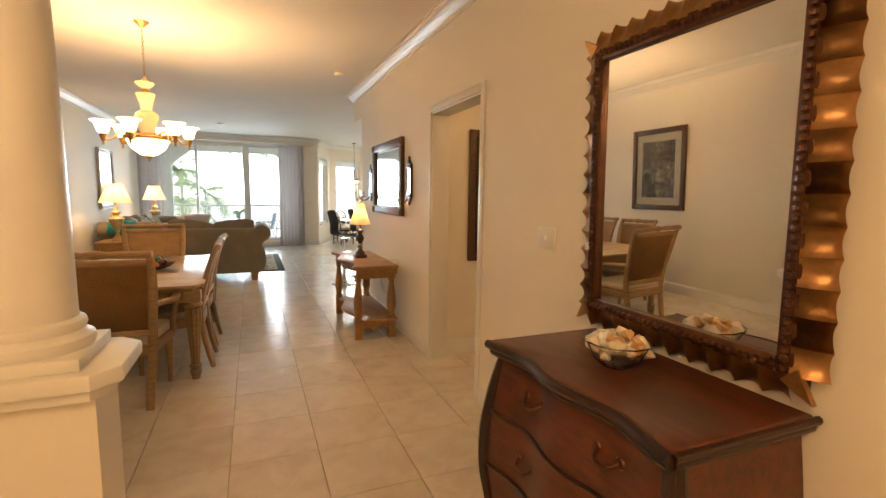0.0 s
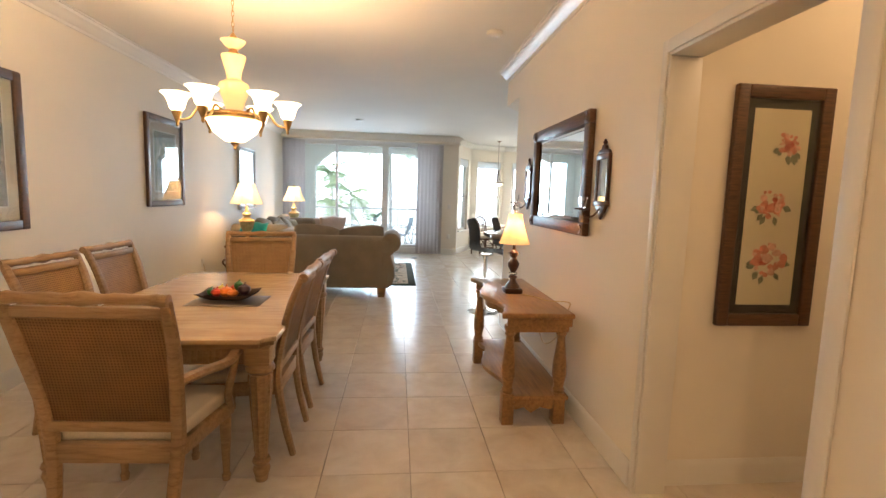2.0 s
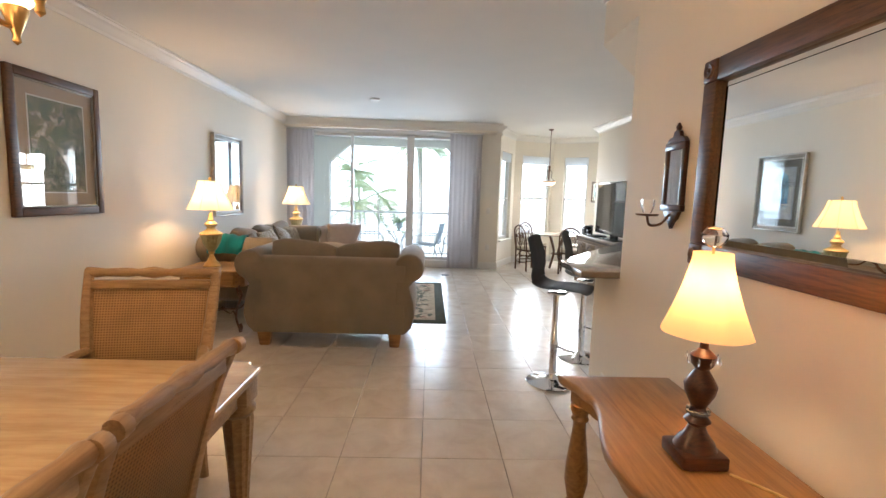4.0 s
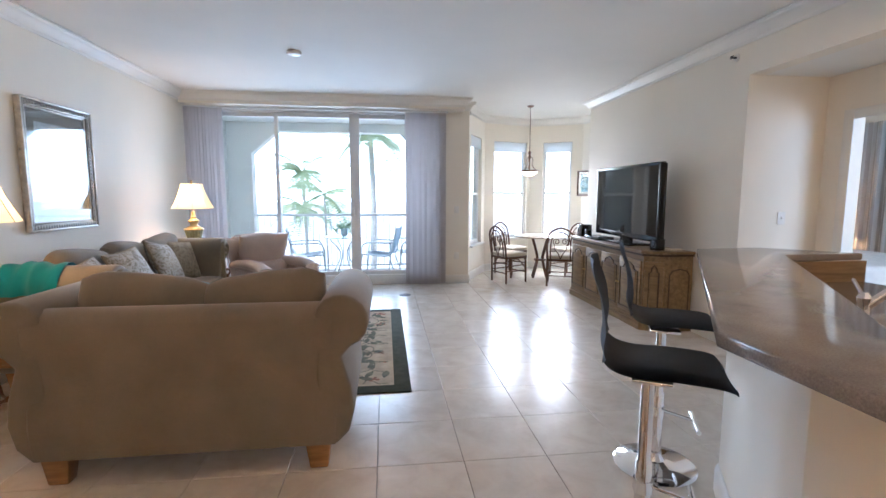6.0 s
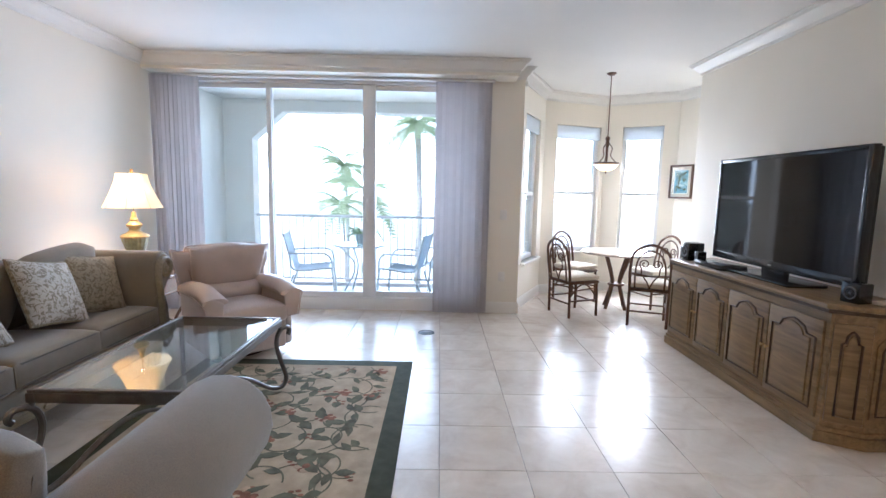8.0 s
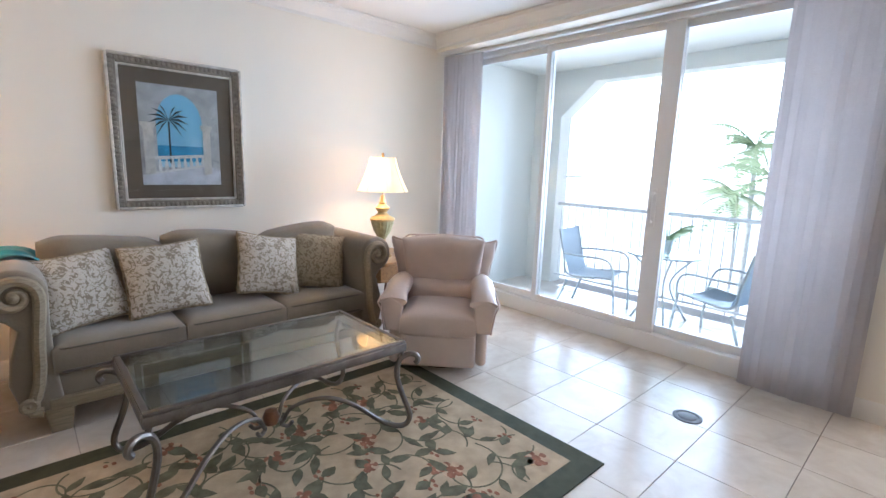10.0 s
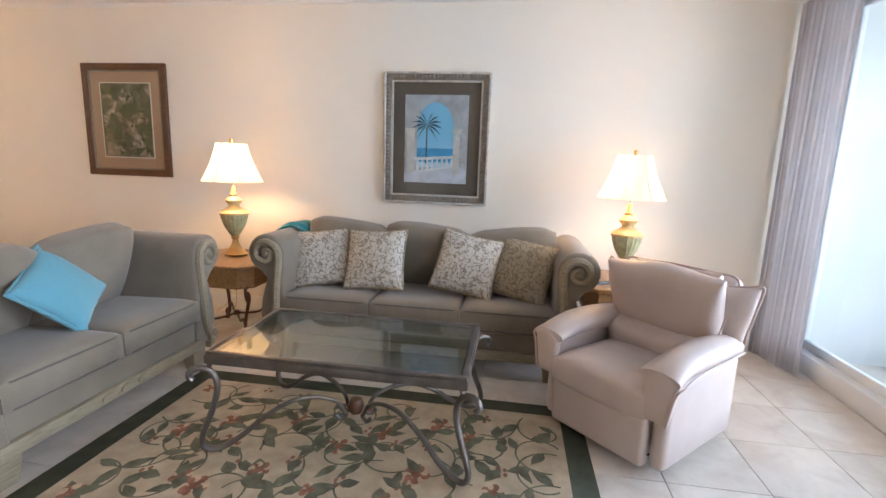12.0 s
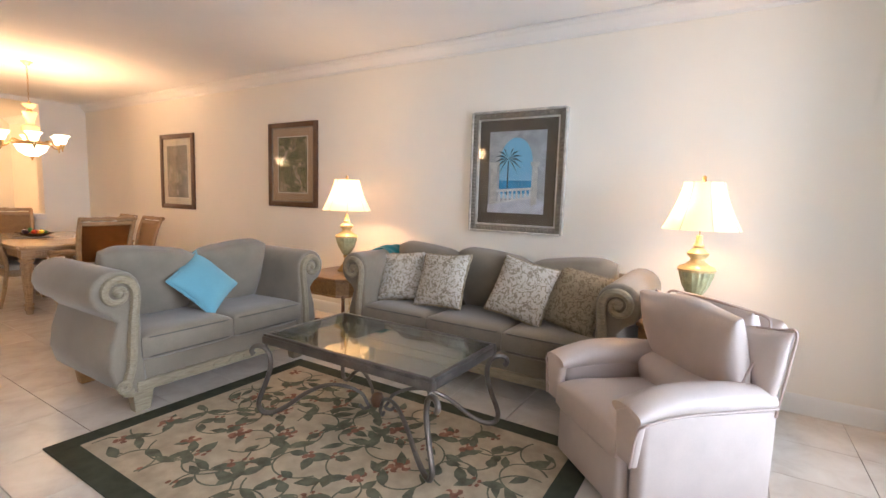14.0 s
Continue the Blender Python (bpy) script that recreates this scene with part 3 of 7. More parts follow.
for _x0, _x1, _dy, wl, w in ((-1.73, -0.60, 0.045, 0.055, 0.055), (-0.66, 0.62, 0.0, 0.055, 0.15), (0.47, 1.83, 0.045, 0.15, 0.055)):
    _p = Part()
    _p.box(_x0, _x0 + wl, _dy - 0.018, _dy + 0.018, 0.15, 2.68, 0.004)
    _p.box(_x1 - w, _x1, _dy - 0.018, _dy + 0.018, 0.15, 2.68, 0.004)
    _p.box(_x0 + wl, _x1 - w, _dy - 0.018, _dy + 0.018, 0.15, 0.215, 0.004)
    _p.box(_x0 + wl, _x1 - w, _dy - 0.018, _dy + 0.018, 2.62, 2.68, 0.004)
    _p.done("panel", M_frame, door)
    _g = Part().box(_x0 + wl, _x1 - w, _dy - 0.003, _dy + 0.003, 0.215, 2.62).done("pane", M_pane, door, smooth=False)
    _g.visible_shadow = False
_p = Part().tube(smooth_path([(0.52, -0.022, 1.10), (0.52, -0.065, 1.12), (0.52, -0.072, 1.22), (0.52, -0.065, 1.32), (0.52, -0.022, 1.34)], 5), 0.012, 8)
_p.box(0.497, 0.543, -0.026, -0.018, 1.06, 1.38, 0.003)
_p.done("handle", M_frame, door)

tagged(door, kind="structure")


def bay_window(i, spec):
    a, b, s, e, lo, hi = spec
    A, B2 = Vector(BAY[a]), Vector(BAY[b])
    d = (B2 - A).normalized()
    mid = A + d * (s + e) / 2 + Vector((-d.y, d.x)) * 0.09
    w, turn = e - s, math.degrees(math.atan2(d.y, d.x))
    t = thing(f"window_{i}", pose(mid.x, mid.y, 0, 0, 0, turn), "white sash window with lower grille bars, closed", "window")
    tagged(t, kind="structure")
    p = Part()
    for x in (-w / 2, w / 2 - 0.05):
        p.box(x, x + 0.05, -0.03, 0.04, lo, hi, 0.004)
    p.box(-w / 2 + 0.05, w / 2 - 0.05, -0.03, 0.04, hi - 0.06, hi, 0.004)
    p.box(-w / 2 + 0.05, w / 2 - 0.05, -0.03, 0.04, lo, lo + 0.06, 0.004)
    m = lo + (hi - lo) * 0.47
    p.box(-w / 2 + 0.05, w / 2 - 0.05, -0.025, 0.03, m - 0.025, m + 0.025, 0.004)
    p.done("frame", M_frame, t)
    p = Part()
    for x in (-w / 6, w / 6):
        p.box(x - 0.006, x + 0.006, 0.006, 0.016, lo + 0.06, m - 0.025)
    p.box(-w / 2 + 0.05, w / 2 - 0.05, 0.006, 0.016, lo + 0.20, lo + 0.212)
    p.done("grille", M_frame, t)
    p = Part().box(-w / 2 - 0.06, w / 2 + 0.06, -0.15, -0.03, lo - 0.035, lo, 0.008)
    p.done("sill", M_trim, t)
    g = Part().box(-w / 2 + 0.05, w / 2 - 0.05, -0.003, 0.003, lo + 0.06, hi - 0.06).done("pane", M_pane, t, smooth=False)
    g.visible_shadow = False
    p = Part().box(-w / 2 + 0.01, w / 2 - 0.01, -0.075, -0.035, hi - 0.19, hi - 0.005, 0.006)
    p.done("roller_blind", M_blind, t)


for _i, _s in enumerate(BAY_WIN):
    bay_window(_i + 1, _s)


def drape(name, x0, x1, y, z0, z1, folds, lean=0.0):
    p = Part()

    def fn(u, v):
        x = x0 + (x1 - x0) * u
        k = 0.55 + 0.45 * (1 - v)
        ph = u * folds * 2 * math.pi
        return (x + 0.006 * math.sin(ph * 2), y + lean * u + (0.006 + 0.003 * math.sin(u * 17)) * math.sin(ph) * k + 0.008 * math.sin(u * 9 + v * 3), z0 + (z1 - z0) * v)

    p.grid(fn, folds * 12, 14, thick=0.004)
    return p.done(name, M_drape, label="mauve-grey pleated vertical drape drawn to one side", category="curtain", group="drapes of the sliding door", angle=80)


drape("curtain", -1.865, -1.36, 13.775, 0.02, 2.70, 6, 0.10)
drape("curtain", 1.33, 1.97, 13.87, 0.02, 2.70, 7)
_p = Part().box(-1.87, 2.0, 13.85, 13.91, 2.70, 2.728, 0.004)
_p.done("curtain_rail", M_frame, label="white curtain track under the bulkhead", category="curtain rail")

# ---- balcony and distance ----
wall("balcony_floor", [(-3.0, 2.42, WN + 0.18, 15.65, -0.25, -0.02)], plain_mat("balcony_concrete", (0.62, 0.60, 0.56), 0.7, 0, 0.08))
wall("balcony_ceiling", [(-3.0, 2.42, WN + 0.18, 15.65, 2.74, 2.90)], M_outwall)
wall("balcony_side", [(-1.95, -1.80, WN + 0.18, 15.4, -0.02, 2.74)], M_outwall)
_p = Part()
_m = pose(0, 15.40, 0, 90, 0, 0)
_p.prism([(-1.95, -0.2), (-1.38, -0.2), (-1.38, 2.18), (-0.92, 2.58), (1.30, 2.58), (1.76, 2.18), (1.76, -0.2), (2.42, -0.2), (2.42, 2.74), (-1.95, 2.74)], -0.24, 0.0, m=_m)
_p.done("balcony_arch", M_outwall, smooth=False, kind="structure")
_p = Part()
_p.tube([(-1.38, 15.5, 1.06), (1.76, 15.5, 1.06)], 0.022, 8)
_p.tube([(-1.38, 15.5, 0.10), (1.76, 15.5, 0.10)], 0.014, 8)
for _i in range(29):
    _p.tube([(-1.33 + 0.11 * _i, 15.5, 0.10), (-1.33 + 0.11 * _i, 15.5, 1.05)], 0.008, 6)
_p.done("balcony_railing", M_frame, label="pale metal balcony railing with slim balusters", category="railing")

_p = Part()
_p.box(-400, 400, 15.8, 900, -9.2, -9.0)
_p.done("ground", plain_mat("sandy_ground", (0.74, 0.71, 0.64), 0.9, 0, 0.15, 0.05, 1.0, 0.1, 0.05), smooth=False, kind="structure")
_m, _n2, _b = base_mat("bright_haze", (0.9, 0.95, 1.0, 1), 1.0)
_b.inputs["Emission Color"].default_value, _b.inputs["Emission Strength"].default_value = (0.93, 0.97, 1.0, 1), 4.0
Part().box(-700, 700, 899, 900, -9, 420).done("backdrop", _m, smooth=False, kind="structure", label="bright hazy sky over the sea")

# ---- foyer and dining ----
def dresser(m):
    t = thing("dresser", m, "red mahogany bombe chest with dark carved edges", "dresser")

    def edge(z, grow=0.0):
        """Plan outline at a height: a serpentine front that swells with the bombe."""
        b = 0.05 * math.sin(math.pi * min(1, max(0, (z - 0.10) / 0.72)) ** 0.8) + grow
        pts = []
        for i in range(25):
            u = -1 + 2 * i / 24
            y = 0.245 + 0.018 * math.cos(u * 2 * math.pi) + b
            pts.append((u * (0.43 + b * 0.8), y))
        return pts + [(0.43 + b * 0.8, -0.24), (-0.43 - b * 0.8, -0.24)]

    p = Part()
    zs = [0.12 + 0.72 * i / 16 for i in range(17)]
    rings = [[p.bm.verts.new((x, y, z)) for x, y in edge(z)] for z in zs]
    for a, b in zip(rings, rings[1:]):
        for i in range(len(a)):
            j = (i + 1) % len(a)
            p.bm.faces.new((a[i], a[j], b[j], b[i]))
    p.bm.faces.new(rings[0][::-1])
    p.bm.faces.new(rings[-1])
    p.done("body", M_mahogany, t)
    p = Part().prism([(x * 1.03, y + 0.012) for x, y in edge(0.84, 0.028)], 0.845, 0.878, bevel=0.012, seg=3)
    p.done("top", M_mahogany, t)
    p = Part()
    for z, g in ((0.835, 0.018), (0.862, 0.036)):
        o = edge(0.84, g)
        p.tube([(x * 1.03, y + 0.01, z) for x, y in o[:25]], 0.017, 8)
        p.tube([(o[24][0] * 1.03, y, z) for y in (o[24][1], -0.24)], 0.012, 8)
        p.tube([(o[0][0] * 1.03, y, z) for y in (o[0][1], -0.24)], 0.012, 8)
    for z in (0.15, 0.36, 0.59):
        p.tube([(x, y + 0.004, z) for x, y in edge(z)[:25]], 0.007, 6)
    for s in (-1, 1):
        pts = []
        for z in (0.82, 0.74, 0.64, 0.5, 0.34, 0.2, 0.08, 0.0):
            b = 0.05 * math.sin(math.pi * min(1, max(0, (z - 0.10) / 0.72)) ** 0.8)
            pts.append((s * (0.435 + b * 0.9 + (0.02 if z < 0.1 else 0)), 0.245 + b + (0.02 if z < 0.1 else 0), z))
        p.tube(smooth_path(pts, 5), [0.026 + 0.016 * math.sin(i / 35 * math.pi) for i in range(36)], 8)
        p.tube([(s * 0.42, -0.2, 0.0), (s * 0.42, -0.2, 0.2)], 0.025, 8)
    p.done("carved_edge", M_dark_edge, t)
    for z in (0.25, 0.47, 0.71):
        for x in (-0.2, 0.2):
            y = 0.245 + 0.018 * math.cos(x / 0.47 * 2 * math.pi) + 0.05 * math.sin(math.pi * ((z - 0.10) / 0.72) ** 0.8)
            q = Part().tube(smooth_path([(x - 0.05, y + 0.002, z + 0.01), (x - 0.03, y + 0.028, z - 0.008), (x, y + 0.032, z - 0.014), (x + 0.03, y + 0.028, z - 0.008), (x + 0.05, y + 0.002, z + 0.01)], 4), 0.006, 6)
            q.lathe([(0.02, 0.0), (0.016, 0.006), (0.0, 0.008)], 10, m=pose(x - 0.05, y, z + 0.01, -90), caps=False)
            q.lathe([(0.02, 0.0), (0.016, 0.006), (0.0, 0.008)], 10, m=pose(x + 0.05, y, z + 0.01, -90), caps=False)
            q.done("handle", M_bead, t)
    return t


dresser(pose(1.83, 1.757, 0, 0, 0, 90) @ Matrix.Diagonal((0.955, 1, 1, 1)))


def scallop_mirror(m, w, h):
    """Leaning mirror in a frame of flared metal scallops round a beaded band; local x across, z up, front -y."""
    t = thing("wall_mirror", m, "large mirror in a scalloped copper-gold frame with beaded inner band", "mirror")
    Part().box(-w / 2 + 0.14, w / 2 - 0.14, -0.018, -0.014, 0.14, h - 0.14).done("mirror_glass", M_mirror, t, smooth=False)
    Part().box(-w / 2 + 0.08, w / 2 - 0.08, -0.012, 0.0, 0.08, h - 0.08).done("back", M_dark_edge, t, smooth=False)
    band = Part()
    for x0, x1, z0, z1 in ((-w / 2 + 0.105, -w / 2 + 0.155, 0.105, h - 0.105), (w / 2 - 0.155, w / 2 - 0.105, 0.105, h - 0.105), (-w / 2 + 0.155, w / 2 - 0.155, 0.105, 0.155), (-w / 2 + 0.155, w / 2 - 0.155, h - 0.155, h - 0.105)):
        band.box(x0, x1, -0.04, -0.012, z0, z1, 0.006)
    n = int((h - 0.26) / 0.026)
    for i in range(n + 1):
        z = 0.13 + (h - 0.26) * i / n
        for x in (-w / 2 + 0.13, w / 2 - 0.13):
            band.lathe([(0.0, -0.012), (0.011, -0.006), (0.011, 0.006), (0.0, 0.012)], 8, m=pose(x, -0.043, z), caps=False)
    n = int((w - 0.26) / 0.026)
    for i in range(1, n):
        x = -w / 2 + 0.13 + (w - 0.26) * i / n
        for z in (0.13, h - 0.13):
            band.lathe([(0.0, -0.012), (0.011, -0.006), (0.011, 0.006), (0.0, 0.012)], 8, m=pose(x, -0.043, z, 0, 90, 0), caps=False)
    band.done("beaded_band", M_bead, t)

    def flare(length):
        """One scallop, length along x, from the band at z 0 out to a curled tip at z 0.115."""
        q = Part()

        def fn(u, v):
            x = (u - 0.5) * length
            rise = 4 * (u - 0.5) ** 2
            z = 0.090 * v * (0.82 + 0.18 * rise)
            y = -0.044 + 0.030 * v ** 2 + 0.016 * (1 - rise) * (0.3 + 0.7 * v)
            return (x, y, z)

        q.grid(fn, 8, 5, thick=0.004)
        return q

    def mesh_of(length):
        q = flare(length)
        bmesh.ops.recalc_face_normals(q.bm, faces=q.bm.faces)
        me = bpy.data.meshes.new("scallop")
        q.bm.to_mesh(me)
        q.bm.free()
        me.materials.append(M_copper)
        me.polygons.foreach_set("use_smooth", [True] * len(me.polygons))
        me.set_sharp_from_angle(angle=radians(60))
        return me

    nh, nw = 13, 10
    lh, lw = (h - 0.23) / nh, (w - 0.23) / nw
    mh, mw = mesh_of(lh), mesh_of(lw)
    for i in range(nh):
        z = 0.115 + lh * (i + 0.5)
        for x, ang in ((-w / 2 + 0.115, -90), (w / 2 - 0.115, 90)):
            o = new("scallop", mh)
            o.parent, o.matrix_basis = t, pose(x, 0, z, 0, ang, 0)
    for i in range(nw):
        x = -w / 2 + 0.115 + lw * (i + 0.5)
        for z, ang in ((0.115, 180), (h - 0.115, 0)):
            o = new("scallop", mw)
            o.parent, o.matrix_basis = t, pose(x, 0, z, 0, ang, 0)
    for x, z, a in ((-w / 2 + 0.115, 0.115, -135), (w / 2 - 0.115, 0.115, 135), (-w / 2 + 0.115, h - 0.115, -45), (w / 2 - 0.115, h - 0.115, 45)):
        q = Part()
        q.prism([(-0.03, 0.0), (0.03, 0.0), (0.0, 0.095)], 0.025, 0.045, m=pose(x, 0, z, 0, a, 0) @ pose(0, 0, 0, 90))
        q.done("corner_leaf", M_copper, t, smooth=False)
    return t


scallop_mirror(pose(2.060, 1.787, 0.865, 1.2, 0, -90), 1.08, 1.31)


def shell_bowl(m):
    t = thing("glass_bowl", m, "clear glass bowl heaped with pale seashells on the dresser", "bowl")
    p = Part()
    p.lathe([(0.0, 0.004), (0.055, 0.004), (0.085, 0.03), (0.112, 0.085), (0.118, 0.088), (0.113, 0.092), (0.080, 0.036), (0.052, 0.011), (0.0, 0.011)], 24, flute=12, depth=0.05, caps=False)
    p.done("bowl", M_glass, t)
    rnd = random.Random(4)
    cols = [plain_mat("shell_ivory", (0.75, 0.66, 0.50), 0.35), plain_mat("shell_tan", (0.55, 0.33, 0.15), 0.35), plain_mat("shell_white", (0.8, 0.76, 0.68), 0.4)]
    for i in range(24):
        a, r = rnd.uniform(0, 6.28), 0.085 * math.sqrt(rnd.random())
        s = rnd.uniform(0.022, 0.036)
        q = Part()
        q.lathe([(0.0, -1.3 * s), (0.35 * s, -0.9 * s), (0.85 * s, -0.2 * s), (1.0 * s, 0.2 * s), (0.6 * s, 0.6 * s), (0.4 * s, 0.75 * s), (0.0, 1.1 * s)], 14, flute=7, depth=0.14, caps=False)
        q.done("shell", cols[i % 3], t, m=pose(r * math.cos(a), r * math.sin(a), 0.055 + 0.055 * (1 - r / 0.085) + rnd.uniform(0, 0.025), rnd.uniform(0, 180), rnd.uniform(0, 180), rnd.uniform(0, 360)))
    return t


shell_bowl(pose(1.81, 1.795, 0.878))


def wall_plate(name, m, toggles=1, label="white plastic double light switch on the wall", cat="light switch", wide=0.0):
    t = thing(name, m, label, cat)
    w = wide or 0.036 + 0.044 * toggles
    Part().box(-w / 2, w / 2, -0.007, 0, -0.058, 0.058, 0.004).done("plate", M_white_plastic, t)
    for i in range(toggles):
        q = Part()
        x = (i - (toggles - 1) / 2) * 0.046
        if cat == "light switch":
            q.box(x - 0.005, x + 0.005, -0.018, -0.006, -0.006, 0.014, 0.002)
        else:
            for z in (-0.02, 0.02):
                q.box(x - 0.016, x + 0.016, -0.009, -0.006, z - 0.014, z + 0.014, 0.004)
        q.done("toggle" if cat == "light switch" else "socket", M_white_plastic, t)
    return t


wall_plate("light_switch", pose(WR - 0.001, 2.634, 1.24, 0, 0, -90), 1, "wide white plastic light switch plate on the wall", wide=0.165)
_out = "white plastic wall socket above the baseboard"
wall_plate("wall_socket", pose(WR - 0.001, 6.07, 0.42, 0, 0, -90), 1, _out, "socket")
wall_plate("wall_socket", pose(WL + 0.001, 9.12, 0.42, 0, 0, 90), 1, _out, "socket")
wall_plate("wall_socket", pose(WR - 0.001, 7.22, 0.34, 0, 0, -90), 1, _out, "socket")
wall_plate("wall_socket", pose(2.16, WN - 0.001, 0.45), 1, _out, "socket")
wall_plate("light_switch", pose(2.16, WN - 0.001, 1.20), 1, "white plastic single light switch on the wall")
wall_plate("light_switch", pose(4.64, 10.374, 1.22), 1, "white plastic single light switch on the wall")


def ceiling_disc(name, m, r, label, cat):
    p = Part().lathe([(0.0, -0.034), (r * 0.55, -0.034), (r * 0.9, -0.026), (r, -0.012), (r, 0.0)], 24, caps=False)
    return p.done(name, M_white_plastic, m=m, label=label, category=cat)


ceiling_disc("smoke_detector", pose(1.67, 6.42, CEIL), 0.07, "white round smoke detector on the ceiling", "smoke detector")
ceiling_disc("smoke_detector", pose(0.10, 11.62, CEIL), 0.075, "white round smoke detector on the ceiling", "smoke detector")
ceiling_disc("wall_alarm", pose(WR, 4.806, 2.685, 0, -90, 0), 0.075, "white round alarm fixed high on the wall", "alarm")


def picture(name, m, w, h, fw, frame_mat, mat_mat, label, art, mw=0.1, inner=None, beads=False):
    t = thing(name, m, label, "framed picture")
    p = Part()
    for x0, x1, z0, z1 in ((-w / 2, -w / 2 + fw, 0, h), (w / 2 - fw, w / 2, 0, h), (-w / 2 + fw, w / 2 - fw, 0, fw), (-w / 2 + fw, w / 2 - fw, h - fw, h)):
        p.box(x0, x1, -0.034, 0, z0, z1, 0.008, 3)
    p.done("frame", frame_mat, t)
    if beads:
        q = Part()
        k = int(h / 0.034)
        for i in range(k + 1):
            z = fw / 2 + (h - fw) * i / k
            for x in (-w / 2 + fw / 2, w / 2 - fw / 2):
                q.box(x - 0.016, x + 0.016, -0.040, -0.032, z - 0.011, z + 0.011, 0.004, 1)
        k = int(w / 0.034)
        for i in range(1, k):
            x = -w / 2 + fw / 2 + (w - fw) * i / k
            for z in (fw / 2, h - fw / 2):
                q.box(x - 0.011, x + 0.011, -0.040, -0.032, z - 0.016, z + 0.016, 0.004, 1)
        q.done("carving", M_silver, t)
        q = Part()
        for x0, x1, z0, z1 in ((-w / 2 - 0.006, -w / 2 + 0.014, 0, h), (w / 2 - 0.014, w / 2 + 0.006, 0, h), (-w / 2 + 0.014, w / 2 - 0.014, -0.006, 0.014), (-w / 2 + 0.014, w / 2 - 0.014, h - 0.014, h + 0.006)):
            q.box(x0, x1, -0.050, 0, z0, z1, 0.006, 2)
        q.done("outer_lip", M_silver_bright, t)
    if inner:
        p = Part()
        e = fw
        for x0, x1, z0, z1 in ((-w / 2 + e, -w / 2 + e + 0.014, e, h - e), (w / 2 - e - 0.014, w / 2 - e, e, h - e), (-w / 2 + e + 0.014, w / 2 - e - 0.014, e, e + 0.014), (-w / 2 + e + 0.014, w / 2 - e - 0.014, h - e - 0.014, h - e)):
            p.box(x0, x1, -0.026, 0, z0, z1, 0.003)
        p.done("inner_lip", inner, t)
    Part().box(-w / 2 + fw * 0.5, w / 2 - fw * 0.5, -0.012, 0.0, fw * 0.5, h - fw * 0.5).done("mount", mat_mat, t, smooth=False)
    art(t, w - 2 * (fw + mw), h - 2 * (fw + mw), fw + mw)
    g = Part().box(-w / 2 + fw * 0.8, w / 2 - fw * 0.8, -0.0245, -0.0225, fw * 0.8, h - fw * 0.8).done("glazing", M_picture_glass, t, smooth=False)
    g.visible_shadow = False
    return t


def flat(t, name, outline, y, mat, z0):
    """A thin painted shape on a picture, in picture coordinates."""
    p = Part().prism([(x, z + z0) for x, z in outline], 0.0, 0.0006, m=pose(0, y, 0, 90))
    return p.done(name, mat, t, smooth=False)


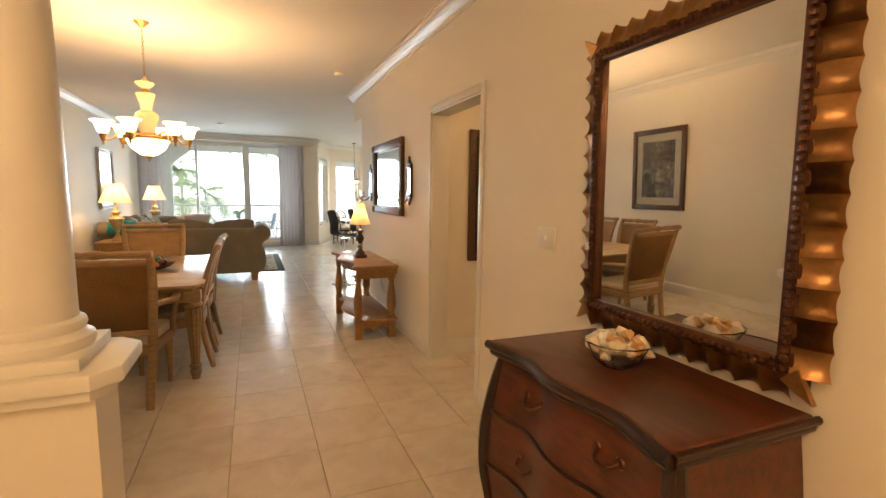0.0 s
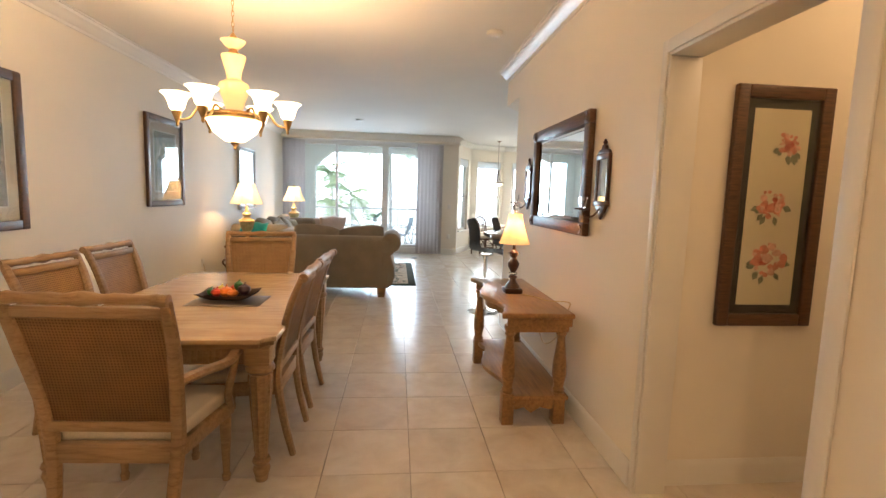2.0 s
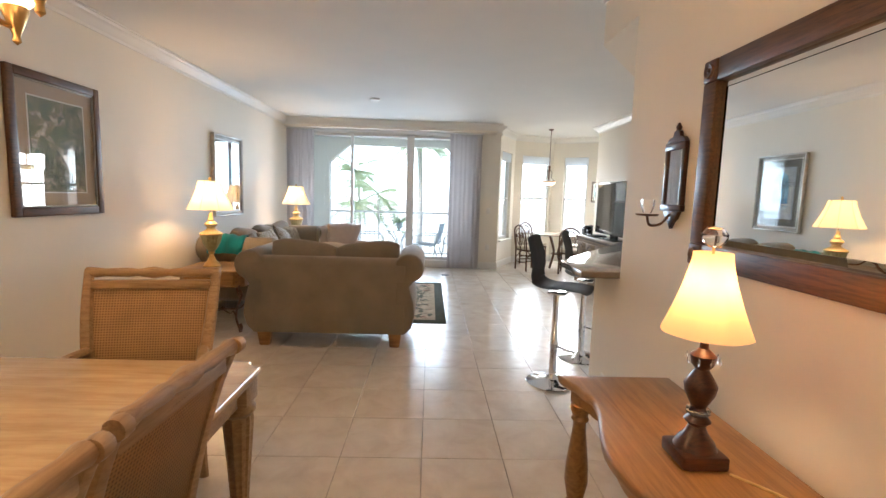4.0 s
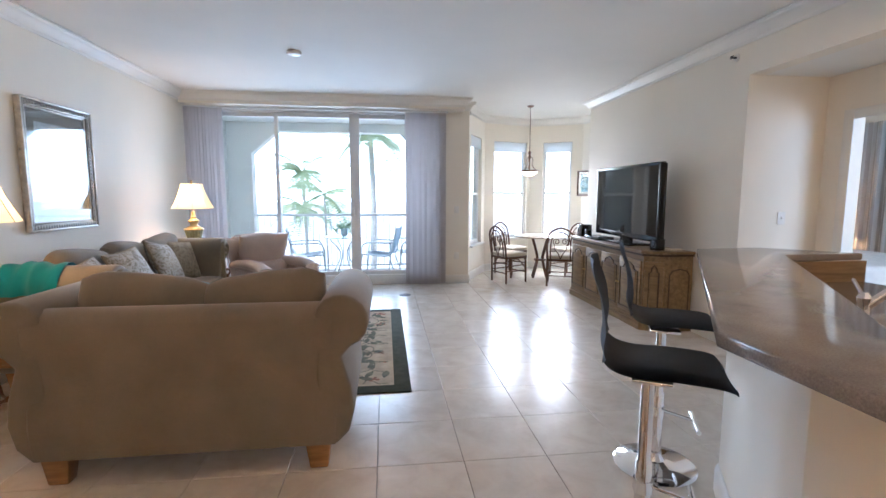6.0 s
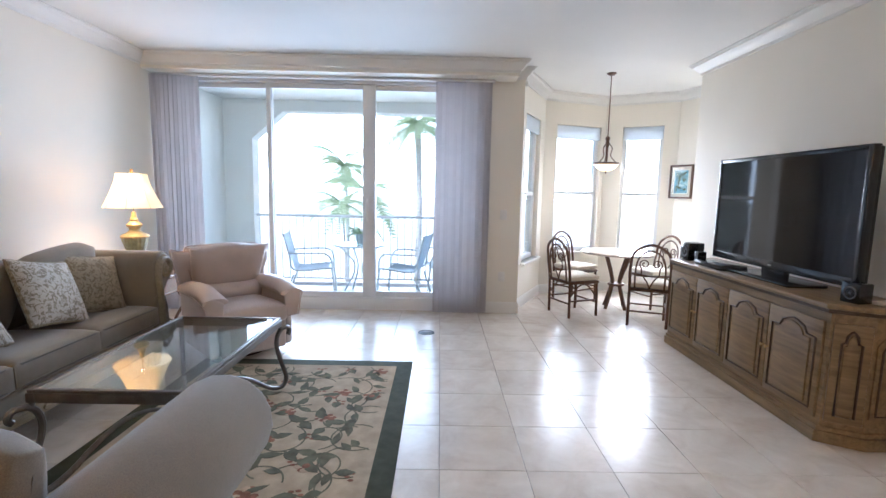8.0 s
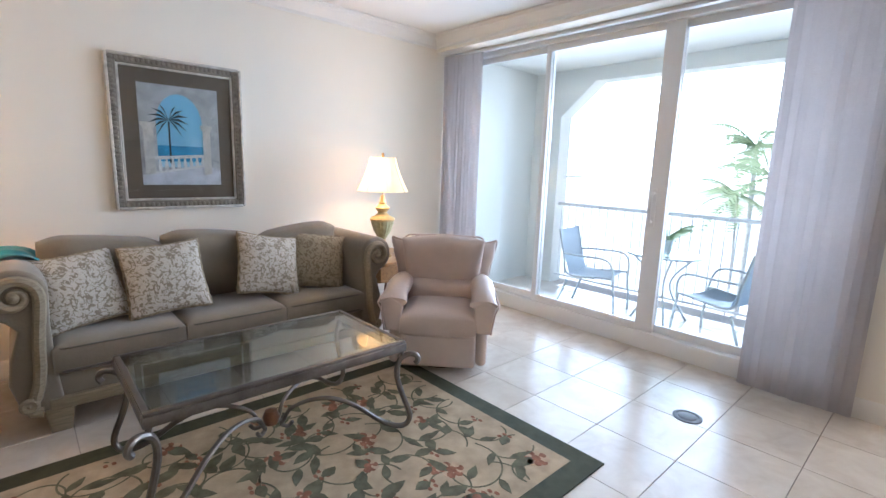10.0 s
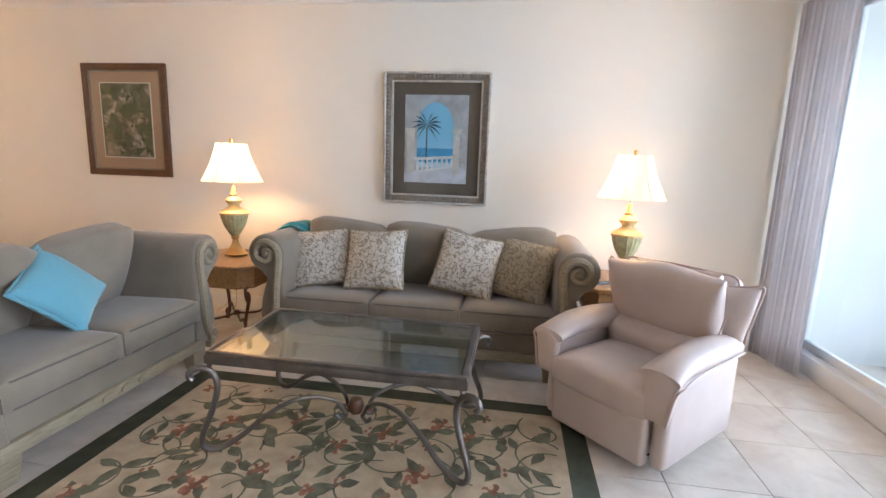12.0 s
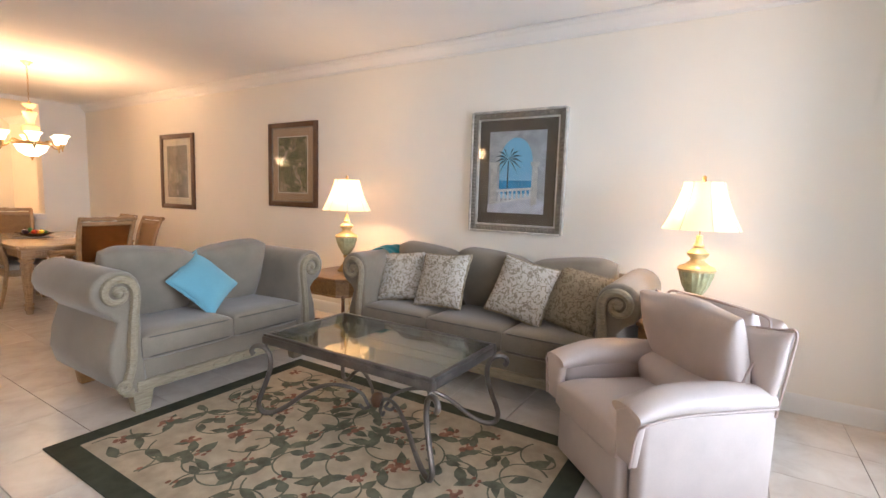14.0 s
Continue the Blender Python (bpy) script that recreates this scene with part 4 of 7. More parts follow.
def art_arches(t, w, h, z0):
    """A loggia: pale arches round a sky, sea, palm and balustrade."""
    stone, sky = plain_mat("painted_stone", (0.40, 0.41, 0.43), 0.6, 0, 0.25, 9, 40, 0.0), None
    m, nt, b = base_mat("painted_sky", (0.3, 0.55, 0.75, 1), 0.6)
    v = coords(nt)
    sep = nt.nodes.new("ShaderNodeSeparateXYZ")
    nt.links.new(v, sep.inputs[0])
    cl = maths(nt, "ADD", maths(nt, "MULTIPLY", sep.outputs[2], 1.4), maths(nt, "MULTIPLY", noise_tex(nt, v, 7.0, 5), 0.5))
    nt.links.new(ramp(nt, cl, (0.55, (0.62, 0.74, 0.78)), (0.75, (0.36, 0.60, 0.74)), (1.0, (0.20, 0.47, 0.68))), b.inputs["Base Color"])
    sky = m
    flat(t, "painted_wall", [(-w / 2, 0), (w / 2, 0), (w / 2, h), (-w / 2, h)], -0.0125, stone, z0)
    arch = [(-0.30 * w, 0.18 * h), (0.28 * w, 0.18 * h), (0.28 * w, 0.62 * h)] + [(-0.01 * w + 0.29 * w * math.cos(a), 0.62 * h + 0.30 * h * math.sin(a)) for a in [math.pi * i / 16 for i in range(1, 16)]] + [(-0.30 * w, 0.62 * h)]
    flat(t, "painted_sky", arch, -0.0135, sky, z0)
    sea = plain_mat("painted_sea", (0.04, 0.27, 0.52), 0.5, 0, 0.3, 14, 60, 0.0)
    flat(t, "painted_sea", [(-0.30 * w, 0.24 * h), (0.28 * w, 0.24 * h), (0.28 * w, 0.40 * h), (-0.30 * w, 0.40 * h)], -0.0145, sea, z0)
    palm = plain_mat("painted_palm", (0.02, 0.04, 0.05), 0.6)
    p = Part()
    trunk = [(-0.16 * w, 0.22 * h), (-0.135 * w, 0.22 * h), (-0.135 * w, 0.64 * h), (-0.155 * w, 0.64 * h)]
    p.prism([(x, z + z0) for x, z in trunk], 0, 0.0006, m=pose(0, -0.0155, 0, 90))
    for k in range(13):
        a = radians(-50 + 280 * k / 12)
        L = 0.26 * w
        cx, cz = -0.145 * w, 0.65 * h
        pts = [(cx, cz + 0.012 * h), (cx + L * 0.5 * math.cos(a), cz + L * 0.5 * math.sin(a) + 0.03 * h), (cx + L * math.cos(a), cz + L * math.sin(a) - 0.02 * h), (cx + L * 0.5 * math.cos(a), cz + L * 0.5 * math.sin(a) + 0.006 * h)]
        p.prism([(x, z + z0) for x, z in pts], 0, 0.0006, m=pose(0, -0.0160, 0, 90))
    p.done("painted_palm", palm, t, smooth=False)
    floor = plain_mat("painted_terrace", (0.52, 0.54, 0.60), 0.6, 0, 0.2, 11, 40, 0.0)
    flat(t, "painted_terrace", [(-w / 2, 0), (w / 2, 0), (w / 2, 0.15 * h), (0.28 * w, 0.22 * h), (-w / 2, 0.10 * h)], -0.0165, floor, z0)
    pale = plain_mat("painted_balusters", (0.62, 0.63, 0.63), 0.6, 0, 0.15, 20, 60, 0.0)
    p = Part()
    for x0, x1, zz0, zz1 in ((-0.42 * w, 0.30 * w, 0.29, 0.32),):
        p.prism([(x0, zz0 * h + z0 - 0.04 * h), (x1, zz0 * h + z0), (x1, zz1 * h + z0), (x0, zz1 * h + z0 - 0.035 * h)], 0, 0.0006, m=pose(0, -0.0175, 0, 90))
        p.prism([(x0, 0.10 * h + z0), (x1, 0.19 * h + z0), (x1, 0.21 * h + z0), (x0, 0.125 * h + z0)], 0, 0.0006, m=pose(0, -0.0175, 0, 90))
    for i in range(9):
        x = -0.36 * w + i * 0.078 * w
        lo, hi = 0.12 * h + 0.0095 * h * i, 0.26 * h + 0.0045 * h * i
        p.prism([(x - 0.011 * w, lo + z0), (x + 0.011 * w, lo + z0), (x + 0.024 * w, lo + 0.35 * (hi - lo) + z0), (x + 0.009 * w, hi + z0), (x - 0.009 * w, hi + z0), (x - 0.024 * w, lo + 0.35 * (hi - lo) + z0)], 0, 0.0006, m=pose(0, -0.0175, 0, 90))
    p.done("painted_balustrade", pale, t, smooth=False)
    cols = plain_mat("painted_columns", (0.52, 0.51, 0.48), 0.6, 0, 0.2, 12, 40, 0.0)
    for x, ww in ((-0.40 * w, 0.12 * w), (0.33 * w, 0.10 * w)):
        flat(t, "painted_column", [(x - ww / 2, 0.1 * h), (x + ww / 2, 0.12 * h), (x + ww / 2, 0.56 * h), (x + ww * 0.8, 0.60 * h), (x + ww * 0.8, 0.625 * h), (x - ww * 0.8, 0.625 * h), (x - ww * 0.8, 0.60 * h), (x - ww / 2, 0.56 * h)], -0.0185, cols, z0)


def art_garden(seed, palette):
    def art(t, w, h, z0):
        m, nt, b = base_mat("painted_garden", (0.2, 0.2, 0.12, 1), 0.6)
        v = coords(nt)
        add = nt.nodes.new("ShaderNodeVectorMath")
        add.operation = "ADD"
        add.inputs[1].default_value = (seed * 3.7, 1.3, seed * 1.9)
        nt.links.new(v, add.inputs[0])
        a = noise_tex(nt, add.outputs[0], 6.5, 6, 0.68, 0.8)
        d = noise_tex(nt, add.outputs[0], 26.0, 4, 0.6, 0.5)
        c = ramp(nt, a, *zip((0.30, 0.42, 0.52, 0.60, 0.70), palette))
        c = mix_col(nt, c, ramp(nt, d, (0.35, (0.45,) * 3), (0.65, (1.35,) * 3)), 1.0, "MULTIPLY")
        nt.links.new(c, b.inputs["Base Color"])
        Part().box(-w / 2, w / 2, -0.0150, -0.0130, z0, z0 + h).done("painting", m, t, smooth=False)
        e = 0.008
        p = Part()
        for x0, x1, zz0, zz1 in ((-w / 2 - e, -w / 2, z0 - e, z0 + h + e), (w / 2, w / 2 + e, z0 - e, z0 + h + e), (-w / 2, w / 2, z0 - e, z0), (-w / 2, w / 2, z0 + h, z0 + h + e)):
            p.box(x0, x1, -0.0155, -0.0125, zz0, zz1)
        p.done("mount_edge", M_white_plastic, t, smooth=False)
        rnd = random.Random(seed)
        leaf = plain_mat("painted_leaves", (0.05, 0.08, 0.03), 0.6, 0, 0.4, 20)
        p = Part()
        for k in range(46):
            x, z = rnd.uniform(-0.46, 0.46) * w, z0 + rnd.uniform(0.05, 0.95) * h
            a, L = rnd.uniform(0, 6.28), rnd.uniform(0.03, 0.09)
            dx, dz = math.cos(a) * L, math.sin(a) * L
            o = [(x, z), (x + dx * 0.5 - dz * 0.18, z + dz * 0.5 + dx * 0.18), (x + dx, z + dz), (x + dx * 0.5 + dz * 0.18, z + dz * 0.5 - dx * 0.18)]
            if all(abs(q[0]) < w / 2 and z0 < q[1] < z0 + h for q in o):
                p.prism(o, 0, 0.0006, m=pose(0, -0.0152 - 0.00002 * k, 0, 90))
        p.done("painted_leaves", leaf, t, smooth=False)
    return art


def art_flowers(t, w, h, z0):
    paper = plain_mat("rice_paper", (0.70, 0.62, 0.44), 0.8, 0, 0.06)
    Part().box(-w / 2, w / 2, -0.0150, -0.0130, z0, z0 + h).done("painting", paper, t, smooth=False)
    tones = [plain_mat(n, c, 0.7, 0, 0.3, 30) for n, c in (("painted_pale_petals", (0.72, 0.42, 0.31)), ("painted_petals", (0.66, 0.25, 0.18)), ("painted_hearts", (0.48, 0.09, 0.07)), ("painted_leaves", (0.22, 0.24, 0.17)))]
    rnd = random.Random(2)
    layers = [Part() for _ in tones]
    for fx, fz, r in ((0.16, 0.83, 0.060), (-0.04, 0.53, 0.078), (0.0, 0.24, 0.092)):
        for k in range(34):
            a, d = rnd.uniform(0, 6.28), math.sqrt(rnd.random()) * r
            x, z, e = fx * w + d * math.cos(a), z0 + fz * h + d * math.sin(a) * 0.9, r * rnd.uniform(0.16, 0.40) * (1.1 - 0.5 * d / r)
            tone = 2 if d < 0.4 * r and k % 2 else (1 if k % 3 else 0)
            o = [(x + e * math.cos(2 * math.pi * i / 9) * rnd.uniform(0.75, 1.15), z + 0.85 * e * math.sin(2 * math.pi * i / 9) * rnd.uniform(0.75, 1.15)) for i in range(9)]
            if all(abs(q[0]) < w / 2 - 0.004 for q in o):
                layers[tone].prism(o, 0, 0.0006, m=pose(0, -0.0156 - 0.00003 * k, 0, 90))
        for k in range(9):
            a, L = rnd.uniform(3.3, 6.1), rnd.uniform(0.03, 0.06)
            x, z = fx * w + r * 0.8 * math.cos(a), z0 + fz * h + r * 0.9 * math.sin(a)
            dx, dz = math.cos(a) * L, math.sin(a) * L
            o = [(x, z), (x + dx * 0.5 - dz * 0.3, z + dz * 0.5 + dx * 0.3), (x + dx, z + dz), (x + dx * 0.5 + dz * 0.3, z + dz * 0.5 - dx * 0.3)]
            if all(abs(q[0]) < w / 2 - 0.004 for q in o):
                layers[3].prism(o, 0, 0.0006, m=pose(0, -0.0151 - 0.00002 * k, 0, 90))
    for part, mat, name in zip(layers, tones, ("painted_pale_petals", "painted_petals", "painted_hearts", "painted_leaves")):
        part.done(name, mat, t, smooth=False)


M_mount_dark = plain_mat("taupe_mount", (0.115, 0.088, 0.062), 0.8, 0, 0.06)
M_mount_tan = plain_mat("tan_mount", (0.42, 0.30, 0.20), 0.8, 0, 0.06)
M_mount_pale = plain_mat("pale_mount", (0.62, 0.56, 0.46), 0.8, 0, 0.05)
M_mount_black = plain_mat("black_mount", (0.03, 0.025, 0.02), 0.7, 0, 0.1)
picture("framed_picture", pose(WL + 0.001, 11.08, 1.118, 0, 0, 90), 0.90, 1.09, 0.062, M_silver, M_mount_dark, "silver-framed print of an arched terrace above a blue sea", art_arches, 0.115, M_silver_bright, True)
picture("framed_picture", pose(WL + 0.001, 8.119, 1.247, 0, 0, 90), 0.874, 1.028, 0.062, M_frame_brown, M_mount_tan, "brown-framed garden print with a wide tan mount", art_garden(3, [(0.02, 0.03, 0.015), (0.06, 0.09, 0.03), (0.16, 0.16, 0.07), (0.36, 0.30, 0.22), (0.55, 0.50, 0.42)]), 0.115, M_silver)
picture("framed_picture", pose(WL + 0.001, 5.546, 1.128, 0, 0, 90), 0.907, 1.12, 0.07, M_frame_brown, M_mount_pale, "dark brown framed print with a pale mount", art_garden(8, [(0.025, 0.02, 0.018), (0.09, 0.07, 0.055), (0.17, 0.14, 0.10), (0.30, 0.24, 0.19), (0.46, 0.42, 0.38)]), 0.10)
picture("framed_picture", pose(2.715, 4.419, 0.862), 0.51, 1.18, 0.062, M_frame_brown, M_mount_black, "tall dark-framed scroll of pink flowers on cream paper", art_flowers, 0.045)
picture("framed_picture", pose(4.71, 14.83, 1.43, 0, 0, -66), 0.36, 0.46, 0.025, M_frame_brown, M_mount_pale, "small framed blue seascape print on the nook wall", art_garden(5, [(0.05, 0.18, 0.30), (0.12, 0.34, 0.46), (0.3, 0.52, 0.6), (0.5, 0.66, 0.7), (0.7, 0.75, 0.75)]), 0.05)


def flat_mirror(m, w, h):
    t = thing("wall_mirror", m, "wide mirror in a flat dark walnut frame", "mirror")
    fw = 0.085
    p = Part()
    for x0, x1, z0, z1 in ((-w / 2, -w / 2 + fw, fw, h - fw), (w / 2 - fw, w / 2, fw, h - fw), (-w / 2 + fw, w / 2 - fw, 0, fw), (-w / 2 + fw, w / 2 - fw, h - fw, h)):
        p.box(x0, x1, -0.042, 0, z0, z1, 0.006)
    p.done("frame", M_frame_brown, t)
    q = Part()
    for x in (-w / 2 + fw / 2, w / 2 - fw / 2):
        for z in (fw / 2, h - fw / 2):
            q.box(x - fw / 2, x + fw / 2, -0.047, 0, z - fw / 2, z + fw / 2, 0.008)
            q.lathe([(0.03, 0.0), (0.026, 0.008), (0.012, 0.004), (0.0, 0.010)], 12, m=pose(x, -0.047, z, 90), caps=False)
    q.done("corner_block", M_frame_brown, t)
    Part().box(-w / 2 + fw - 0.01, w / 2 - fw + 0.01, -0.016, -0.002, fw - 0.01, h - fw + 0.01).done("mirror_glass", M_mirror, t, smooth=False)
    p = Part()
    a, b, c, d, k = -w / 2 + fw, w / 2 - fw, fw, h - fw, 0.03
    for o in ([(a, c), (b, c), (b - k, c + k), (a + k, c + k)], [(b, c), (b, d), (b - k, d - k), (b - k, c + k)], [(b, d), (a, d), (a + k, d - k), (b - k, d - k)], [(a, d), (a, c), (a + k, c + k), (a + k, d - k)]):
        f = p.bm.faces.new([p.bm.verts.new((x, -0.0165 if i < 2 else -0.0195, z)) for i, (x, z) in enumerate(o)])
    p.done("bevel", M_mirror, t, smooth=False)
    return t


flat_mirror(pose(WR - 0.001, 5.725, 1.237, 0, 0, -90), 1.20, 0.80)


def mirror_sconce(m):
    t = thing("wall_sconce", m, "carved wooden wall sconce with small mirror and glass candle cup", "wall sconce", "sconces beside the mirror")
    p = Part()
    for x in (-0.085, 0.06):
        p.box(x, x + 0.025, -0.022, 0, 0.03, 0.31, 0.005)
    p.box(-0.085, 0.085, -0.024, 0, 0.29, 0.325, 0.005)
    p.box(-0.09, 0.09, -0.026, 0, 0.015, 0.045, 0.005)
    p.prism([(-0.08, 0.325), (0.08, 0.325), (0.06, 0.345), (0.03, 0.35), (0.022, 0.372), (0.0, 0.38), (-0.022, 0.372), (-0.03, 0.35), (-0.06, 0.345)], 0, 0.02, m=pose(0, 0, 0, 90), bevel=0.003)
    p.lathe([(0.006, 0.375), (0.014, 0.39), (0.004, 0.41)], 10, m=pose(0, -0.01, 0))
    p.prism([(-0.07, 0.02), (0.07, 0.02), (0.045, -0.02), (0.02, -0.035), (0.0, -0.065), (-0.02, -0.035), (-0.045, -0.02)], 0, 0.02, m=pose(0, 0, 0, 90), bevel=0.003)
    p.done("carved_frame", M_lampwood, t)
    Part().box(-0.062, 0.062, -0.014, -0.004, 0.04, 0.295).done("mirror_glass", M_mirror, t, smooth=False)
    p = Part().tube(smooth_path([(0, -0.02, 0.0), (0, -0.06, -0.045), (0, -0.11, -0.05), (0, -0.125, -0.01)], 5), 0.006, 8)
    p.lathe([(0.0, -0.012), (0.045, -0.008), (0.05, 0.0), (0.0, 0.0)], 16, m=pose(0, -0.125, 0.0), caps=False)
    p.done("arm", M_bronze, t)
    Part().lathe([(0.018, 0.002), (0.028, 0.03), (0.030, 0.065), (0.027, 0.065), (0.024, 0.03), (0.015, 0.006)], 16, m=pose(0, -0.125, 0), caps=False).done("candle_cup", M_glass, t)
    return t


_s = mirror_sconce(pose(WR - 0.001, 4.95, 1.42, 0, 0, -90))
copy_thing(_s, pose(WR - 0.001, 6.545, 1.43, 0, 0, -90))


def console_table(m):
    """Local x along the length 1.22, y depth with the serpentine front at -y."""
    t = thing("console_table", m, "golden pine console table with a serpentine top and lower shelf", "console table")

    def plan(k, front):
        n = 24
        o = []
        for i in range(n + 1):
            u = -1 + 2 * i / n
            o.append((u * 0.61 * k, front - 0.045 * math.cos(u * math.pi * 1.5) * (1 if abs(u) < 0.67 else 0.55) - (0.02 if abs(u) > 0.88 else 0)))
        return o + [(0.61 * k, 0.24), (-0.61 * k, 0.24)]

    Part().prism(plan(1.0, -0.21), 0.715, 0.752, bevel=0.012, seg=3).done("top", M_console_wood, t)
    p = Part().prism(plan(0.94, -0.165), 0.655, 0.716)
    for x0 in (-0.57, 0.55):
        p.box(x0, x0 + 0.02, -0.17, 0.22, 0.62, 0.70)
    p.done("apron", M_console_wood, t)
    Part().prism(plan(0.95, -0.175), 0.165, 0.20, bevel=0.008).done("shelf", M_console_wood, t)
    p = Part()
    p.prism([(-0.17, 0.165), (0.2, 0.165), (0.2, 0.12), (0.12, 0.10), (0.06, 0.115), (0.0, 0.075), (-0.05, 0.115), (-0.1, 0.10), (-0.17, 0.12)], -0.56, -0.54, m=pose(0, 0, 0, 90, 0, 90))
    p.prism([(-0.17, 0.165), (0.2, 0.165), (0.2, 0.12), (0.12, 0.10), (0.06, 0.115), (0.0, 0.075), (-0.05, 0.115), (-0.1, 0.10), (-0.17, 0.12)], 0.54, 0.56, m=pose(0, 0, 0, 90, 0, 90))
    p.done("bracket", M_console_wood, t)
    q = Part()
    q.box(-0.04, 0.04, -0.04, 0.04, 0.0, 0.21, 0.008)
    q.lathe([(0.036, 0.21), (0.042, 0.23), (0.032, 0.25), (0.047, 0.33), (0.045, 0.40), (0.027, 0.55), (0.025, 0.585), (0.036, 0.60), (0.03, 0.615), (0.04, 0.64), (0.038, 0.66)], 16)
    first = q.done("leg", M_console_wood, t, m=pose(-0.535, -0.155, 0))
    for x, y in ((0.535, -0.155), (-0.535, 0.185), (0.535, 0.185)):
        o = new("leg", first.data)
        o.parent, o.matrix_basis = t, pose(x, y, 0)
    return t


console_table(pose(1.755, 5.67, 0, 0, 0, -90) @ Matrix.Diagonal((1.04, 1, 1, 1)))


def shade_part(t, r0, r1, z0, z1, mat, n=8, bell=0.12, name="shade"):
    """A panelled bell shade, open above and below."""
    p = Part()

    def fn(u, v):
        a = 2 * math.pi * u
        k = 1 - v
        r = r1 + (r0 - r1) * (k ** (1 + bell * 4))
        r *= 1 - 0.025 * abs(math.sin(a * n / 2))
        return (r * math.cos(a), r * math.sin(a), z0 + (z1 - z0) * v)

    p.grid(fn, 48, 10, close_u=True, thick=0.002)
    p.done(name, mat, t, angle=60)


def console_lamp(m):
    t = thing("table_lamp", m, "small turned walnut table lamp with a lit amber shade", "table lamp")
    p = Part()
    p.box(-0.065, 0.065, -0.065, 0.065, 0.0, 0.04, 0.008)
    p.lathe([(0.058, 0.04), (0.05, 0.06), (0.03, 0.085), (0.022, 0.105), (0.036, 0.12), (0.024, 0.135)], 20)
    p.lathe([(0.02, 0.16), (0.04, 0.20), (0.044, 0.225), (0.03, 0.25), (0.018, 0.27), (0.03, 0.285), (0.034, 0.31), (0.012, 0.33), (0.008, 0.40)], 20)
    p.done("base", M_lampwood, t)
    q = Part().lathe([(0.018, 0.134), (0.032, 0.142), (0.032, 0.154), (0.018, 0.162)], 16)
    for k in range(8):
        a = k * math.pi / 4
        q.lathe([(0.0, -0.03), (0.005, -0.018), (0.0, 0.0)], 6, m=pose(0.042 * math.cos(a), 0.042 * math.sin(a), 0.315), caps=False)
    q.lathe([(0.014, 0.615), (0.03, 0.63), (0.034, 0.65), (0.02, 0.668), (0.0, 0.672)], 14, caps=False)
    q.done("crystal", M_glass, t)
    shade_part(t, 0.118, 0.05, 0.375, 0.60, M_amber_shade, 8, 0.10)
    Part().tube([(0, 0, 0.33), (0, 0, 0.62)], 0.004, 6).done("stem", M_brass, t)
    return t


console_lamp(pose(1.745, 5.68, 0.752))
_p = Part().tube(smooth_path([(1.80, 5.60, 0.757), (1.88, 5.50, 0.756), (1.93, 5.38, 0.757), (2.06, 5.34, 0.757), (2.072, 5.36, 0.70), (2.072, 5.55, 0.45), (2.072, 5.85, 0.30), (2.07, 6.02, 0.41)], 6), 0.0035, 6)
_p.done("lamp_cord", M_gilt, label="thin brown lamp cord trailing to the socket", category="cord")


def dining_table(m):
    t = thing("dining_table", m, "pale honey oak dining table with fluted legs", "dining table")
    w, L, c = 0.58, 0.945, 0.06
    out = [(-w + c, -L), (w - c, -L), (w - c, -L + 0.02), (w - 0.02, -L + c), (w, -L + c), (w, L - c), (w - 0.02, L - c), (w - c, L - 0.02), (w - c, L), (-w + c, L), (-w + c, L - 0.02), (-w + 0.02, L - c), (-w, L - c), (-w, -L + c), (-w + 0.02, -L + c), (-w + c, -L + 0.02)]
    Part().prism(out, 0.732, 0.76, bevel=0.008, seg=3).done("top", M_table_wood, t)
    Part().prism([(x * 0.975, y * 0.985) for x, y in out], 0.708, 0.733, bevel=0.006).done("moulding", M_chair_wood, t)
    p = Part()
    for s in (-1, 1):
        p.box(-w + 0.09, w - 0.09, s * (L - 0.075) - 0.012, s * (L - 0.075) + 0.012, 0.615, 0.71, 0.003)
        p.box(s * (w - 0.075) - 0.012, s * (w - 0.075) + 0.012, -L + 0.09, L - 0.09, 0.615, 0.71, 0.003)
        for i in range(34):
            x = -w + 0.12 + i * (2 * w - 0.24) / 33
            p.box(x - 0.007, x + 0.007, s * (L - 0.075) - 0.017, s * (L - 0.075) + 0.017, 0.625, 0.685, 0.003, 1)
    p.done("apron", M_chair_wood, t)
    q = Part()
    q.box(-0.06, 0.06, -0.06, 0.06, 0.62, 0.71, 0.006)
    q.lathe([(0.055, 0.62), (0.07, 0.60), (0.07, 0.585), (0.05, 0.565)], 24)
    q.lathe([(0.06, 0.565), (0.062, 0.54), (0.033, 0.14), (0.032, 0.12)], 32, flute=10, depth=0.14)
    q.lathe([(0.04, 0.12), (0.046, 0.105), (0.036, 0.085), (0.044, 0.06), (0.034, 0.03), (0.03, 0.0)], 20)
    first = q.done("leg", M_chair_wood, t, m=pose(-w + 0.085, -L + 0.085, 0))
    for x, y in ((w - 0.085, -L + 0.085), (-w + 0.085, L - 0.085), (w - 0.085, L - 0.085)):
        o = new("leg", first.data)
        o.parent, o.matrix_basis = t, pose(x, y, 0)
    return t


dining_table(pose(-0.295, 5.425, 0))


